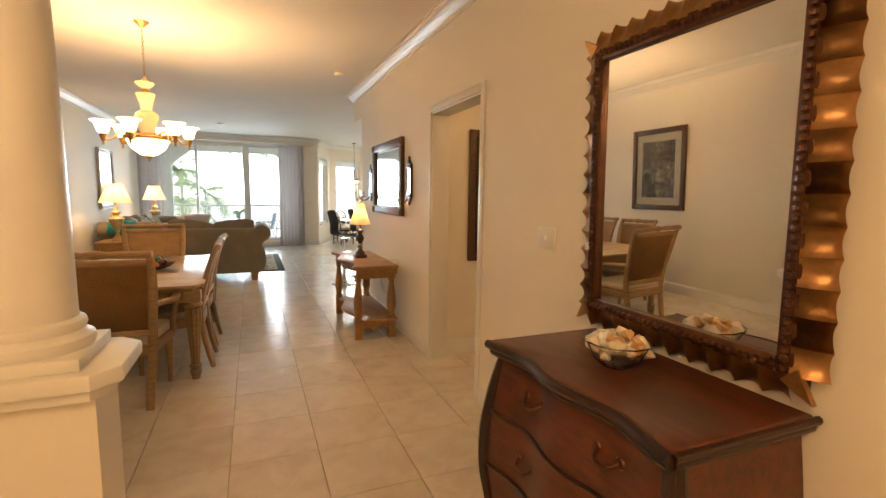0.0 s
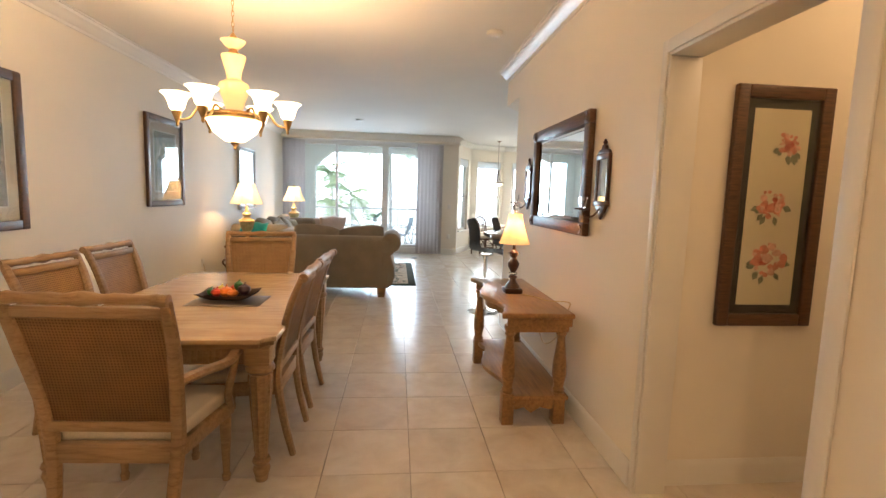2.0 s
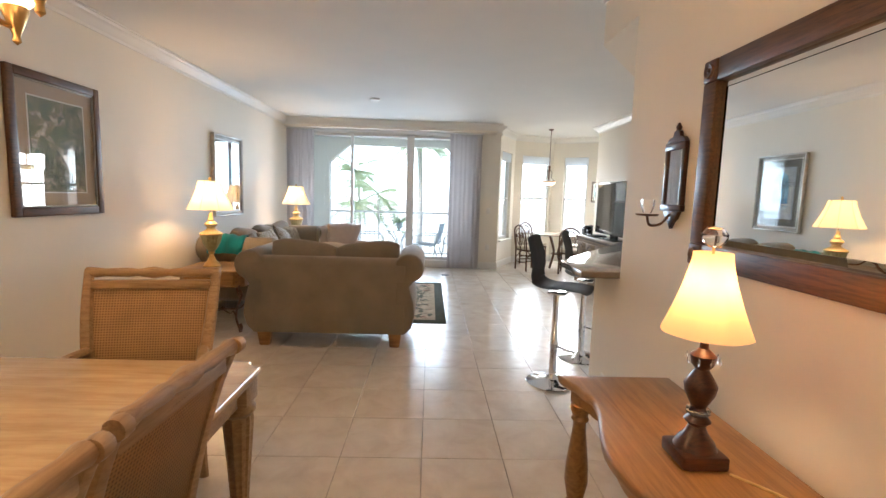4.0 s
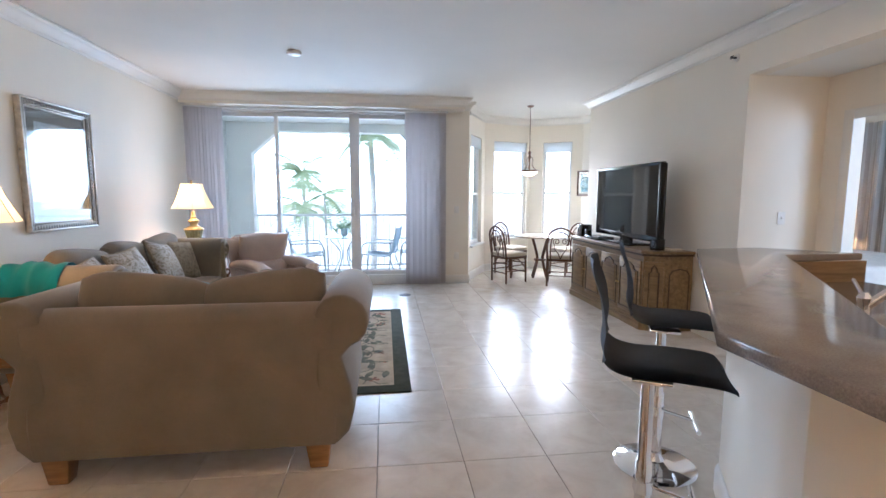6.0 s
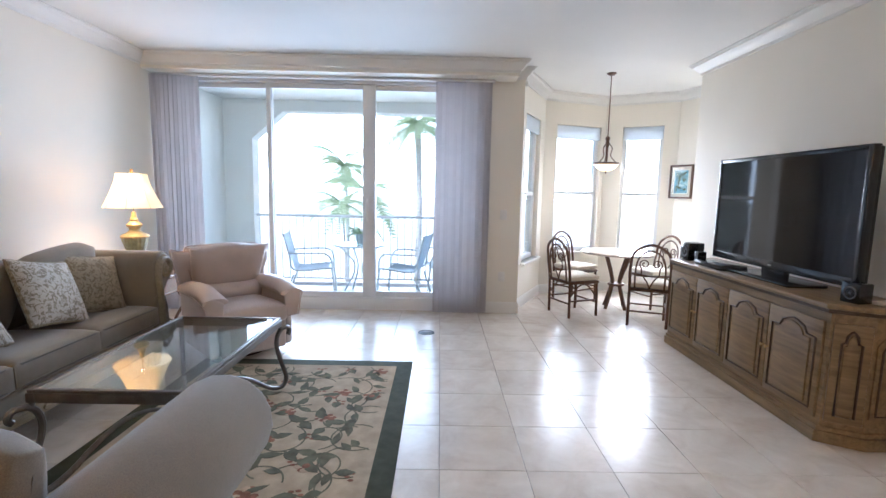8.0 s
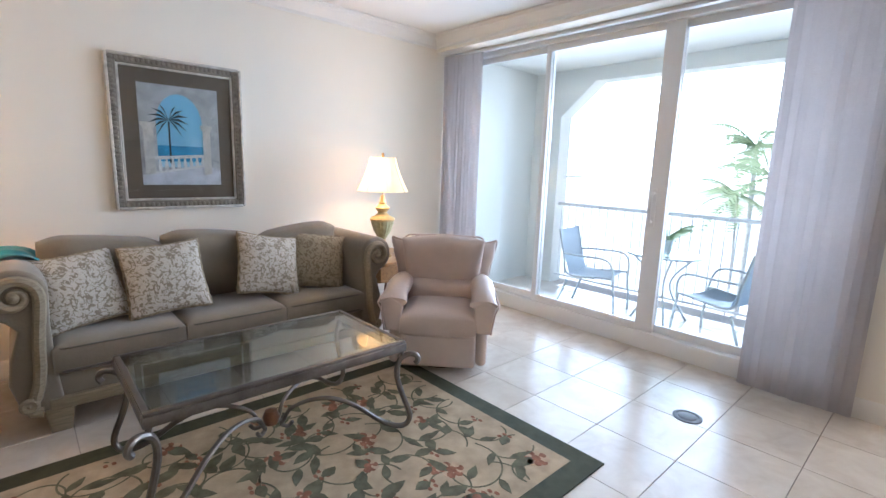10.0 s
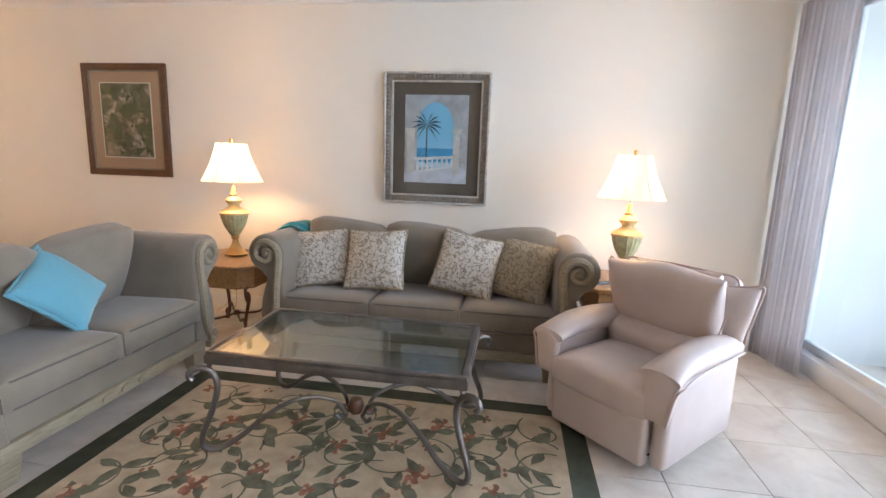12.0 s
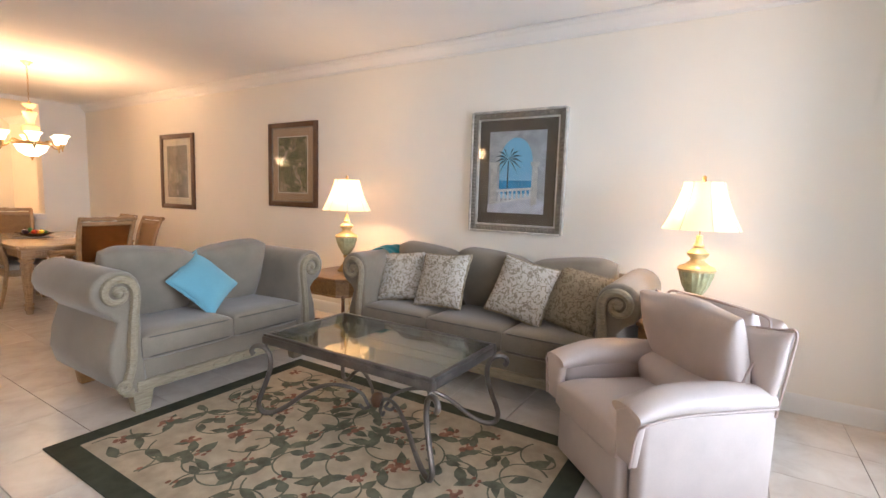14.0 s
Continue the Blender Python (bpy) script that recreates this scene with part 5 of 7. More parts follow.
def dining_chair(m, arms, group):
    """Local front +y, back at -y; origin on the floor under the seat."""
    H, wt, wb = (1.09, 0.29, 0.245) if arms else (1.045, 0.255, 0.215)
    label = "limed oak dining armchair with woven cane back and cream seat" if arms else "limed oak dining chair with woven cane back and cream seat"
    t = thing("dining_armchair" if arms else "dining_chair", m, label, "chair", group)
    post = Part()
    for s in (-1, 1):
        pts = smooth_path([(s * (wb - 0.02), -0.31, 0.0), (s * (wb - 0.015), -0.265, 0.2), (s * wb, -0.235, 0.44), (s * (wb + 0.01), -0.25, 0.6), (s * (wt - 0.01), -0.31, 0.85), (s * wt, -0.375, H - 0.03)], 6)
        post.tube(pts, [0.019 + 0.006 * math.sin(math.pi * i / (len(pts) - 1)) for i in range(len(pts))], 8, flat=1.25)
        post.lathe([(0.0, -0.018), (0.024, -0.016), (0.026, 0.0), (0.024, 0.016), (0.0, 0.018)], 12, m=pose(s * wt, -0.385, H - 0.03, 0, 90, 0), caps=False)
    post.done("back_post", M_chair_wood, t)
    p = Part()
    p.lathe([(0.018, -wt), (0.026, -wt * 0.9), (0.02, -wt * 0.75), (0.024, -wt * 0.4), (0.018, -wt * 0.25), (0.03, 0.0), (0.018, wt * 0.25), (0.024, wt * 0.4), (0.02, wt * 0.75), (0.026, wt * 0.9), (0.018, wt)], 14, m=pose(0, -0.375, H - 0.03, 0, 90, 0))
    p.done("crest_rail", M_chair_wood, t)
    for z, y, k in ((H - 0.085, -0.352, wt - 0.02), (0.515, -0.245, wb)):
        Part().box(-k, k, y - 0.014, y + 0.014, z - 0.022, z + 0.022, 0.006).done("back_rail", M_chair_wood, t)
    Part().box(-wb, wb, -0.25, -0.215, 0.355, 0.44, 0.005).done("seat_rail", M_chair_wood, t)
    p = Part()

    def fn(u, v):
        k = wb + 0.005 + (wt - wb - 0.02) * v
        y = -0.248 - 0.062 * v - 0.045 * v * v
        return ((2 * u - 1) * (k - 0.01), y - 0.012 * (1 - (2 * u - 1) ** 2) * v, 0.525 + (H - 0.085 - 0.525) * v)

    p.grid(fn, 10, 10, thick=0.008)
    p.done("cane_back", M_cane, t)
    fw = wb + 0.05
    seat = [(-wb, -0.22), (wb, -0.22), (fw, 0.20), (fw - 0.05, 0.25), (-fw + 0.05, 0.25), (-fw, 0.20)]
    Part().prism(seat, 0.355, 0.43, bevel=0.008).done("seat_frame", M_chair_wood, t)
    Part().prism([(x * 0.96, y * 0.97) for x, y in seat], 0.425, 0.49, bevel=0.026, seg=4).done("cushion", M_seat_cream, t)
    q = Part()
    q.lathe([(0.03, 0.39), (0.034, 0.37), (0.024, 0.355), (0.03, 0.33), (0.016, 0.04), (0.022, 0.03), (0.018, 0.0)], 14)
    first = q.done("front_leg", M_chair_wood, t, m=pose(fw - 0.045, 0.20, 0))
    o = new("front_leg", first.data)
    o.parent, o.matrix_basis = t, pose(-fw + 0.045, 0.20, 0)
    if arms:
        for s in (-1, 1):
            a = Part().tube(smooth_path([(s * (wb + 0.012), -0.255, 0.70), (s * (wb + 0.05), -0.12, 0.695), (s * (wb + 0.085), 0.05, 0.675), (s * (wb + 0.08), 0.17, 0.685), (s * (wb + 0.075), 0.20, 0.665)], 6), 0.021, 8, flat=1.3)
            a.tube(smooth_path([(s * (wb + 0.078), 0.165, 0.675), (s * (wb + 0.07), 0.15, 0.6), (s * (wb + 0.052), 0.13, 0.5), (s * (wb + 0.045), 0.16, 0.41)], 5), 0.019, 8)
            a.done("arm", M_chair_wood, t)
    return t


_side = dining_chair(pose(-0.005, 4.99, 0, 0, 0, 90), False, "chairs round the dining table")
copy_thing(_side, pose(-0.005, 5.585, 0, 0, 0, 88))
copy_thing(_side, pose(-0.90, 5.24, 0, 0, 0, -96))
copy_thing(_side, pose(-0.905, 5.94, 0, 0, 0, -92))
_arm = dining_chair(pose(-0.235, 4.385, 0, 0, 0, -3), True, "chairs round the dining table")
copy_thing(_arm, pose(-0.35, 6.40, 0, 0, 0, 188))


def fruit_plate(m):
    t = thing("fruit_plate", m, "square dark plate of ornamental vegetables on a placemat", "fruit plate")
    Part().box(-0.22, 0.22, -0.15, 0.15, 0.0, 0.004, 0.002).done("placemat", weave_mat("grey_placemat", (0.22, 0.17, 0.13, 1)), t)
    p = Part()

    def fn(u, v):
        x, y = (2 * u - 1), (2 * v - 1)
        k = max(abs(x), abs(y))
        return (x * 0.17, y * 0.115, 0.008 + 0.045 * k ** 2.2 + 0.012 * (x * y) ** 2)

    p.grid(fn, 12, 12, thick=0.006)
    p.done("plate", plain_mat("brown_glaze", (0.16, 0.10, 0.06), 0.25), t)
    mats = [plain_mat(n, c, 0.3, 0, 0.15, 20) for n, c in (("orange_gourd", (0.75, 0.22, 0.02)), ("red_pepper", (0.6, 0.05, 0.01)), ("green_leaf", (0.04, 0.16, 0.03)), ("aubergine", (0.06, 0.025, 0.035)), ("yellow_squash", (0.75, 0.55, 0.03)))]
    for x, y, z, r, k, sq in ((-0.02, 0.0, 0.062, 0.045, 0, 0.8), (-0.07, -0.015, 0.06, 0.036, 1, 0.8), (0.03, -0.02, 0.055, 0.035, 0, 0.8), (0.09, 0.01, 0.075, 0.042, 3, 0.9), (-0.06, 0.04, 0.07, 0.03, 4, 0.9), (0.02, 0.045, 0.07, 0.034, 1, 0.9), (-0.11, 0.0, 0.06, 0.026, 2, 1.0), (0.05, 0.03, 0.095, 0.03, 2, 1.1)):
        q = Part().lathe([(0.0, -r * sq), (r * 0.6, -r * 0.8 * sq), (r, -0.1 * r), (r * 0.85, 0.5 * r * sq), (r * 0.3, 0.85 * r * sq), (0.0, 0.75 * r * sq)], 18, m=pose(x, y, z), flute=6, depth=0.10, caps=False)
        q.tube([(x, y, z + r * 0.7 * sq), (x + 0.008, y, z + r * 1.25 * sq)], 0.004, 6)
        q.done("vegetable", mats[k], t)
    return t


fruit_plate(pose(-0.19, 5.28, 0.76))


def chandelier(m, drop):
    """Hangs from its origin on the ceiling."""
    t = thing("chandelier", m, "brass chandelier with six lit opal bell shades and central bowl", "chandelier")
    b = -drop
    p = Part()
    p.lathe([(0.0, -0.05), (0.02, -0.045), (0.04, -0.02), (0.06, -0.008), (0.06, 0.0)], 20, caps=False)
    p.done("canopy", M_brass, t)
    p = Part()
    p.lathe([(0.005, b + 0.72), (0.02, b + 0.70), (0.026, b + 0.68)], 12)
    p.done("top_collar", M_brass, t)
    p = Part()
    p.lathe([(0.028, b + 0.58), (0.032, b + 0.60), (0.02, b + 0.62)], 12)
    p.done("middle_collar", M_brass, t)
    p = Part()
    p.lathe([(0.02, b + 0.25), (0.06, b + 0.24), (0.175, b + 0.225), (0.195, b + 0.205), (0.17, b + 0.185)], 32)
    p.done("arm_plate", M_brass, t)
    Part().lathe([(0.0, b), (0.012, b + 0.01), (0.008, b + 0.022), (0.022, b + 0.035), (0.03, b + 0.05)], 12, caps=False).done("finial", M_brass, t)
    p = Part()
    for k in range(6):
        a = k * math.pi / 3 + 0.3
        c, s = math.cos(a), math.sin(a)
        p = Part()
        path = smooth_path([(0.12 * c, 0.12 * s, b + 0.22), (0.20 * c, 0.20 * s, b + 0.245), (0.25 * c, 0.25 * s, b + 0.18), (0.315 * c, 0.315 * s, b + 0.165), (0.32 * c, 0.32 * s, b + 0.20)], 5)
        p.tube(path, 0.0075, 6)
        p.lathe([(0.0, b + 0.12), (0.010, b + 0.13), (0.008, b + 0.145), (0.016, b + 0.165), (0.03, b + 0.205), (0.028, b + 0.215)], 12, m=pose(0.32 * c, 0.32 * s, 0), caps=False)
        p.done("arm", M_brass, t)
    p = Part()
    n = int((drop - 0.76) / 0.03)
    for i in range(n):
        z = -0.05 - i * (drop - 0.77) / n
        ring = [(0.008 * math.cos(q) * (i % 2), 0.008 * math.cos(q) * (1 - i % 2), z - 0.012 + 0.019 * math.sin(q)) for q in [2 * math.pi * j / 8 for j in range(8)]]
        p.tube(ring, 0.0022, 5, closed=True)
    p.done("chain", M_brass, t)
    q = Part()
    q.lathe([(0.05, b + 0.25), (0.06, b + 0.29), (0.092, b + 0.38), (0.085, b + 0.41), (0.045, b + 0.435)], 24)
    q.lathe([(0.04, b + 0.435), (0.045, b + 0.48), (0.074, b + 0.575), (0.07, b + 0.582)], 24)
    q.lathe([(0.03, b + 0.62), (0.055, b + 0.645), (0.074, b + 0.67), (0.03, b + 0.685)], 24)
    q.done("alabaster_stem", M_alabaster, t)
    Part().lathe([(0.0, b + 0.045), (0.06, b + 0.055), (0.13, b + 0.11), (0.17, b + 0.19), (0.166, b + 0.19), (0.125, b + 0.114), (0.055, b + 0.06), (0.0, b + 0.05)], 32, caps=False).done("bowl", M_opal, t)
    for k in range(6):
        a = k * math.pi / 3 + 0.3
        Part().lathe([(0.024, 0.0), (0.042, 0.02), (0.05, 0.055), (0.062, 0.085), (0.09, 0.108), (0.087, 0.110), (0.058, 0.088), (0.046, 0.056), (0.038, 0.022), (0.02, 0.004)], 24, caps=False).done("shade", M_opal, t, m=pose(0.32 * math.cos(a), 0.32 * math.sin(a), b + 0.212))
    return t


chandelier(pose(-0.177, 5.404, CEIL), CEIL - 1.715)

# ---- living room ----
def sofa(name, m, hs, n, label):
    """Local x along the width, front +y. hs: half the distance between the arm scrolls."""
    t = thing(name, m, label, "sofa")
    inner = hs - 0.12
    Part().box(-inner - 0.02, inner + 0.02, -0.40, 0.40, 0.15, 0.335, 0.02, 3).done("seat_deck", M_fabric, t)
    for s in (-1, 1):
        o = [(s * (hs - 0.16), 0.14), (s * (hs - 0.135), 0.40), (s * (hs - 0.13), 0.62), (s * (hs - 0.135), 0.72)]
        o += [(s * (hs + 0.14 * math.cos(a)), 0.785 + 0.14 * math.sin(a)) for a in [radians(170 - 22.0 * i) for i in range(12)]]
        o += [(s * (hs + 0.00), 0.60), (s * (hs + 0.045), 0.45), (s * (hs + 0.06), 0.32), (s * (hs + 0.03), 0.20), (s * (hs - 0.03), 0.14)]
        if s < 0:
            o = o[::-1]
        p = Part().prism(o, -0.42, 0.46, m=pose(0, 0, 0, 90), bevel=0.022, seg=3)
        p.done("arm", M_fabric, t, angle=50)
        path = [(s * (hs + x), z) for x, z in [(v[0], v[1]) for v in spiral(0.0, 0.785, 0.014, 0.098, 0.0, 1.5, 30)]]
        path += [(s * (hs + x), z) for x, z in ((-0.098, 0.735), (-0.092, 0.68), (-0.082, 0.60), (-0.074, 0.5), (-0.07, 0.40), (-0.06, 0.31), (-0.04, 0.24), (-0.015, 0.195), (-0.02, 0.16), (-0.06, 0.15))]
        p = Part().tube([(x, 0.428, z) for x, z in path], [0.012 + 0.017 * min(1.0, i / 28) for i in range(len(path))], 8, flat=1.0)
        p.lathe([(0.0, 0.0), (0.022, 0.004), (0.026, 0.012), (0.014, 0.02), (0.0, 0.026)], 12, m=pose(s * hs, 0.43, 0.785, -90), caps=False)
        p.lathe([(0.0, 0.0), (0.04, 0.006), (0.045, 0.016), (0.03, 0.026), (0.012, 0.022), (0.0, 0.032)], 16, m=pose(s * (hs - 0.01), 0.435, 0.205, -90), caps=False)
        p.done("carved_scroll", M_carved, t)
    o = [(-0.46, 0.14), (-0.22, 0.14), (-0.17, 0.34), (-0.23, 0.60), (-0.285, 0.82), (-0.32, 0.865), (-0.38, 0.875), (-0.44, 0.85), (-0.465, 0.80), (-0.455, 0.5), (-0.47, 0.3)]
    Part().prism(o, -hs + 0.03, hs - 0.03, m=pose(0, 0, 0, 90, 0, 90), bevel=0.02, seg=3).done("back", M_fabric, t, angle=50)
    p = Part().box(-inner - 0.03, inner + 0.03, 0.385, 0.43, 0.135, 0.205, 0.012, 2)
    for x in (-0.12, 0.0, 0.12):
        p.lathe([(0.0, 0.0), (0.03, 0.004), (0.028, 0.014), (0.0, 0.022)], 12, m=pose(x, 0.425, 0.17, -90) @ Matrix.Diagonal((1.6, 0.8, 1, 1)), caps=False)
    p.done("carved_rail", M_carved, t)
    q = Part().box(-0.065, 0.065, -0.05, 0.05, 0.0, 0.145, 0.01, 2, taper=0.72)
    first = q.done("foot", M_carved, t, m=pose(hs - 0.13, 0.37, 0))
    rear = first.data.copy()
    rear.materials[0] = M_console_wood
    for x, y in ((-hs + 0.13, 0.37), (hs - 0.13, -0.40), (-hs + 0.13, -0.40)):
        o2 = new("foot", first.data if y > 0 else rear)
        o2.parent, o2.matrix_basis = t, pose(x, y, 0)
    w = 2 * inner / n
    rnd = random.Random(n)
    for i in range(n):
        x = -inner + w * (i + 0.5)
        p = Part().pillow(w - 0.006, 0.66, 0.20, n=14, power=7, edge=0.62)
        p.done("seat_cushion", M_fabric, t, m=pose(x, 0.10, 0.405, 1.5, 0, rnd.uniform(-0.5, 0.5)), angle=60)
        for z in (0.062, -0.062):
            k, d = w / 2 - 0.004, 0.328
            r = 0.05
            ring = [(sx * (k - r) + r * math.cos(a), sy * (d - r) + r * math.sin(a), z) for sx, sy, a0 in ((1, 1, 0), (-1, 1, 90), (-1, -1, 180), (1, -1, 270)) for a in [radians(a0 + 30 * j) for j in range(4)]]
            Part().tube(ring, 0.006, 6, closed=True).done("piping", M_welt, t, m=pose(x, 0.10, 0.405, 1.5))
        p = Part().pillow(w + 0.01, 0.54, 0.25, n=18, power=3.3, edge=0.22, pinch=-0.02)
        out = -1 if i == 0 else 1
        for v in p.bm.verts:
            k, h = v.co.x / (w / 2) * out, max(0.0, v.co.y / 0.27)
            v.co.y += h ** 2 * (0.026 * math.sin(1.5 * k + 0.35) - 0.03 * max(0.0, abs(k) - 0.72) / 0.28)
            v.co.z += 0.004 * math.sin(9 * v.co.x + 5 * v.co.y + i) + 0.012 * h * k
        p.done("back_cushion", M_fabric, t, m=pose(x, -0.155 + rnd.uniform(-0.01, 0.01), 0.715, 73 + rnd.uniform(-2, 2), rnd.uniform(-1, 1), 0), angle=70)
        welt = [(sx * (w / 2 - 0.05) + 0.05 * math.cos(a), sy * 0.215 + 0.05 * math.sin(a) + (0.026 * math.sin(1.5 * sx * out + 0.35) if sy > 0 else 0) - (0.02 if sy > 0 else 0), 0.0) for sx, sy, a0 in ((1, 1, 0), (-1, 1, 90), (-1, -1, 180), (1, -1, 270)) for a in [radians(a0 + 30 * j) for j in range(4)]]
        Part().tube(welt, 0.007, 6, closed=True).done("piping", M_welt, t, m=pose(x, -0.155, 0.715, 73))
    return t


sofa("loveseat", pose(0.03, 9.27, 0), 0.755, 2, "olive-grey two-seat sofa with rolled arms and whitewashed carved scrolls")
sofa("sofa", pose(-1.30, 11.13, 0, 0, 0, -90), 1.09, 3, "olive-grey three-seat sofa with rolled arms and carved scrolls")


def throw_pillow(m, w, mat, label, group=""):
    t = thing("throw_pillow", m, label, "cushion", group)
    Part().pillow(w, w, 0.17, n=14, power=2.3, edge=0.10, pinch=0.07).done("cover", mat, t, angle=80)
    k = w / 2
    ring = []
    for sx, sy, ex, ey in ((-1, -1, 1, -1), (1, -1, 1, 1), (1, 1, -1, 1), (-1, 1, -1, -1)):
        for j in range(12):
            u = j / 12
            x, y = (sx + (ex - sx) * u) * k, (sy + (ey - sy) * u) * k
            q = 1 - 0.07 * (1 - (2 * u - 1) ** 2)
            ring.append((x * (q if abs(ey - sy) > 0 else 1), y * (q if abs(ex - sx) > 0 else 1), 0.003 * math.sin(j * 2.1)))
    Part().tube(ring, [0.009 + 0.004 * (i % 2) for i in range(len(ring))], 6, closed=True).done("fringe", mat if mat is M_teal else M_brocade_b, t)
    return t


_g = "brocade cushions on the sofa"
throw_pillow(pose(-1.20, 10.33, 0.715, 0, 66, 12) @ pose(0, 0, 0, 0, 0, 6), 0.44, M_brocade_a, "silver brocade cushion with fringed edge leaning on the sofa", _g)
throw_pillow(pose(-1.16, 10.77, 0.735, 0, 64, -4) @ pose(0, 0, 0, 0, 0, 4), 0.46, M_brocade_a, "silver brocade cushion with fringed edge leaning on the sofa", _g)
throw_pillow(pose(-1.20, 11.46, 0.735, 0, 64, 4) @ pose(0, 0, 0, 0, 0, -12), 0.46, M_brocade_a, "silver brocade cushion with fringed edge leaning on the sofa", _g)
throw_pillow(pose(-1.22, 11.86, 0.715, 0, 66, -14) @ pose(0, 0, 0, 0, 0, -10), 0.45, M_brocade_b, "gold brocade cushion with fringed edge leaning on the sofa", _g)
throw_pillow(pose(0.035, 9.34, 0.705, -56, 0, 6) @ pose(0, 0, 0, 0, 0, 34), 0.40, M_teal, "light blue cotton cushion set cornerwise on the loveseat")


def throw_blanket(m):
    p = Part()

    def fn(u, v):
        a = radians(-20 + 215 * v)
        r = 0.158 + 0.010 * math.sin(u * 9 + v * 7) + 0.006 * math.sin(u * 23)
        return (r * math.cos(a) * (1 + 0.1 * (v > 0.8)), (u - 0.5) * 0.40 + 0.02 * math.sin(v * 5), r * math.sin(a) - 0.10 * max(0, v - 0.82))

    p.grid(fn, 22, 18, thick=0.012)
    return p.done("throw_blanket", M_throw, m=m, label="turquoise throw folded over the sofa arm", category="blanket", angle=70)


throw_blanket(pose(-1.42, 10.04, 0.79, 0, 0, -90))


def coffee_table(m, hx, hy):
    t = thing("coffee_table", m, "wrought iron coffee table with scrolled legs and glass top", "coffee table")
    p = Part()
    for s in (-1, 1):
        p.box(s * hx - 0.02 * (1 + s), s * hx + 0.02 * (1 - s), -hy, hy, 0.475, 0.520, 0.004)
        p.box(-hx + 0.04, hx - 0.04, s * hy - 0.02 * (1 + s), s * hy + 0.02 * (1 - s), 0.475, 0.520, 0.004)
    p.done("frame", M_iron, t)
    p = Part()
    for s in (-1, 1):
        p.box(s * (hx - 0.005) - 0.0125 * (1 + s), s * (hx - 0.005) + 0.0125 * (1 - s), -hy + 0.005, hy - 0.005, 0.520, 0.536, 0.003)
        p.box(-hx + 0.03, hx - 0.03, s * (hy - 0.005) - 0.0125 * (1 + s), s * (hy - 0.005) + 0.0125 * (1 - s), 0.520, 0.536, 0.003)
    p.done("rim", M_iron, t)
    g = Part().box(-hx + 0.028, hx - 0.028, -hy + 0.028, hy - 0.028, 0.523, 0.533, 0.002, 1).done("glass_top", M_tabletop_glass, t)
    g.visible_shadow = False
    D = math.hypot(hx, hy)
    for sx in (-1, 1):
        for sy in (-1, 1):
            def at(u, z):
                k = 1 - u / D
                return (sx * hx * k, sy * hy * k, z)
            path = [at(-0.05, 0.40), at(-0.065, 0.42), at(-0.055, 0.447), at(-0.02, 0.458), at(0.025, 0.44), at(0.05, 0.39), at(0.05, 0.32), at(0.02, 0.22), at(-0.015, 0.13), at(-0.025, 0.075), at(0.0, 0.034), at(0.06, 0.032), at(0.15, 0.075), at(0.27, 0.165), at(0.40, 0.225), at(0.52, 0.225), at(0.62, 0.185), at(D - 0.065, 0.125), at(D - 0.05, 0.10), at(D - 0.085, 0.085), at(D - 0.11, 0.11)]
            sp = smooth_path(path, 4)
            q = Part().tube(sp, [0.0155 if i < 44 else 0.0155 - 0.005 * min(1, (i - 44) / 20) for i in range(len(sp))], 8)
            q.tube([at(0.02, 0.455), at(0.03, 0.478)], 0.012, 8)
            q.done("leg", M_iron, t)
    Part().lathe([(0.0, 0.10), (0.035, 0.11), (0.045, 0.15), (0.03, 0.185), (0.0, 0.195)], 14, caps=False).done("knot", M_bronze, t)
    return t


coffee_table(pose(-0.068, 10.998, 0.012), 0.358, 0.627)


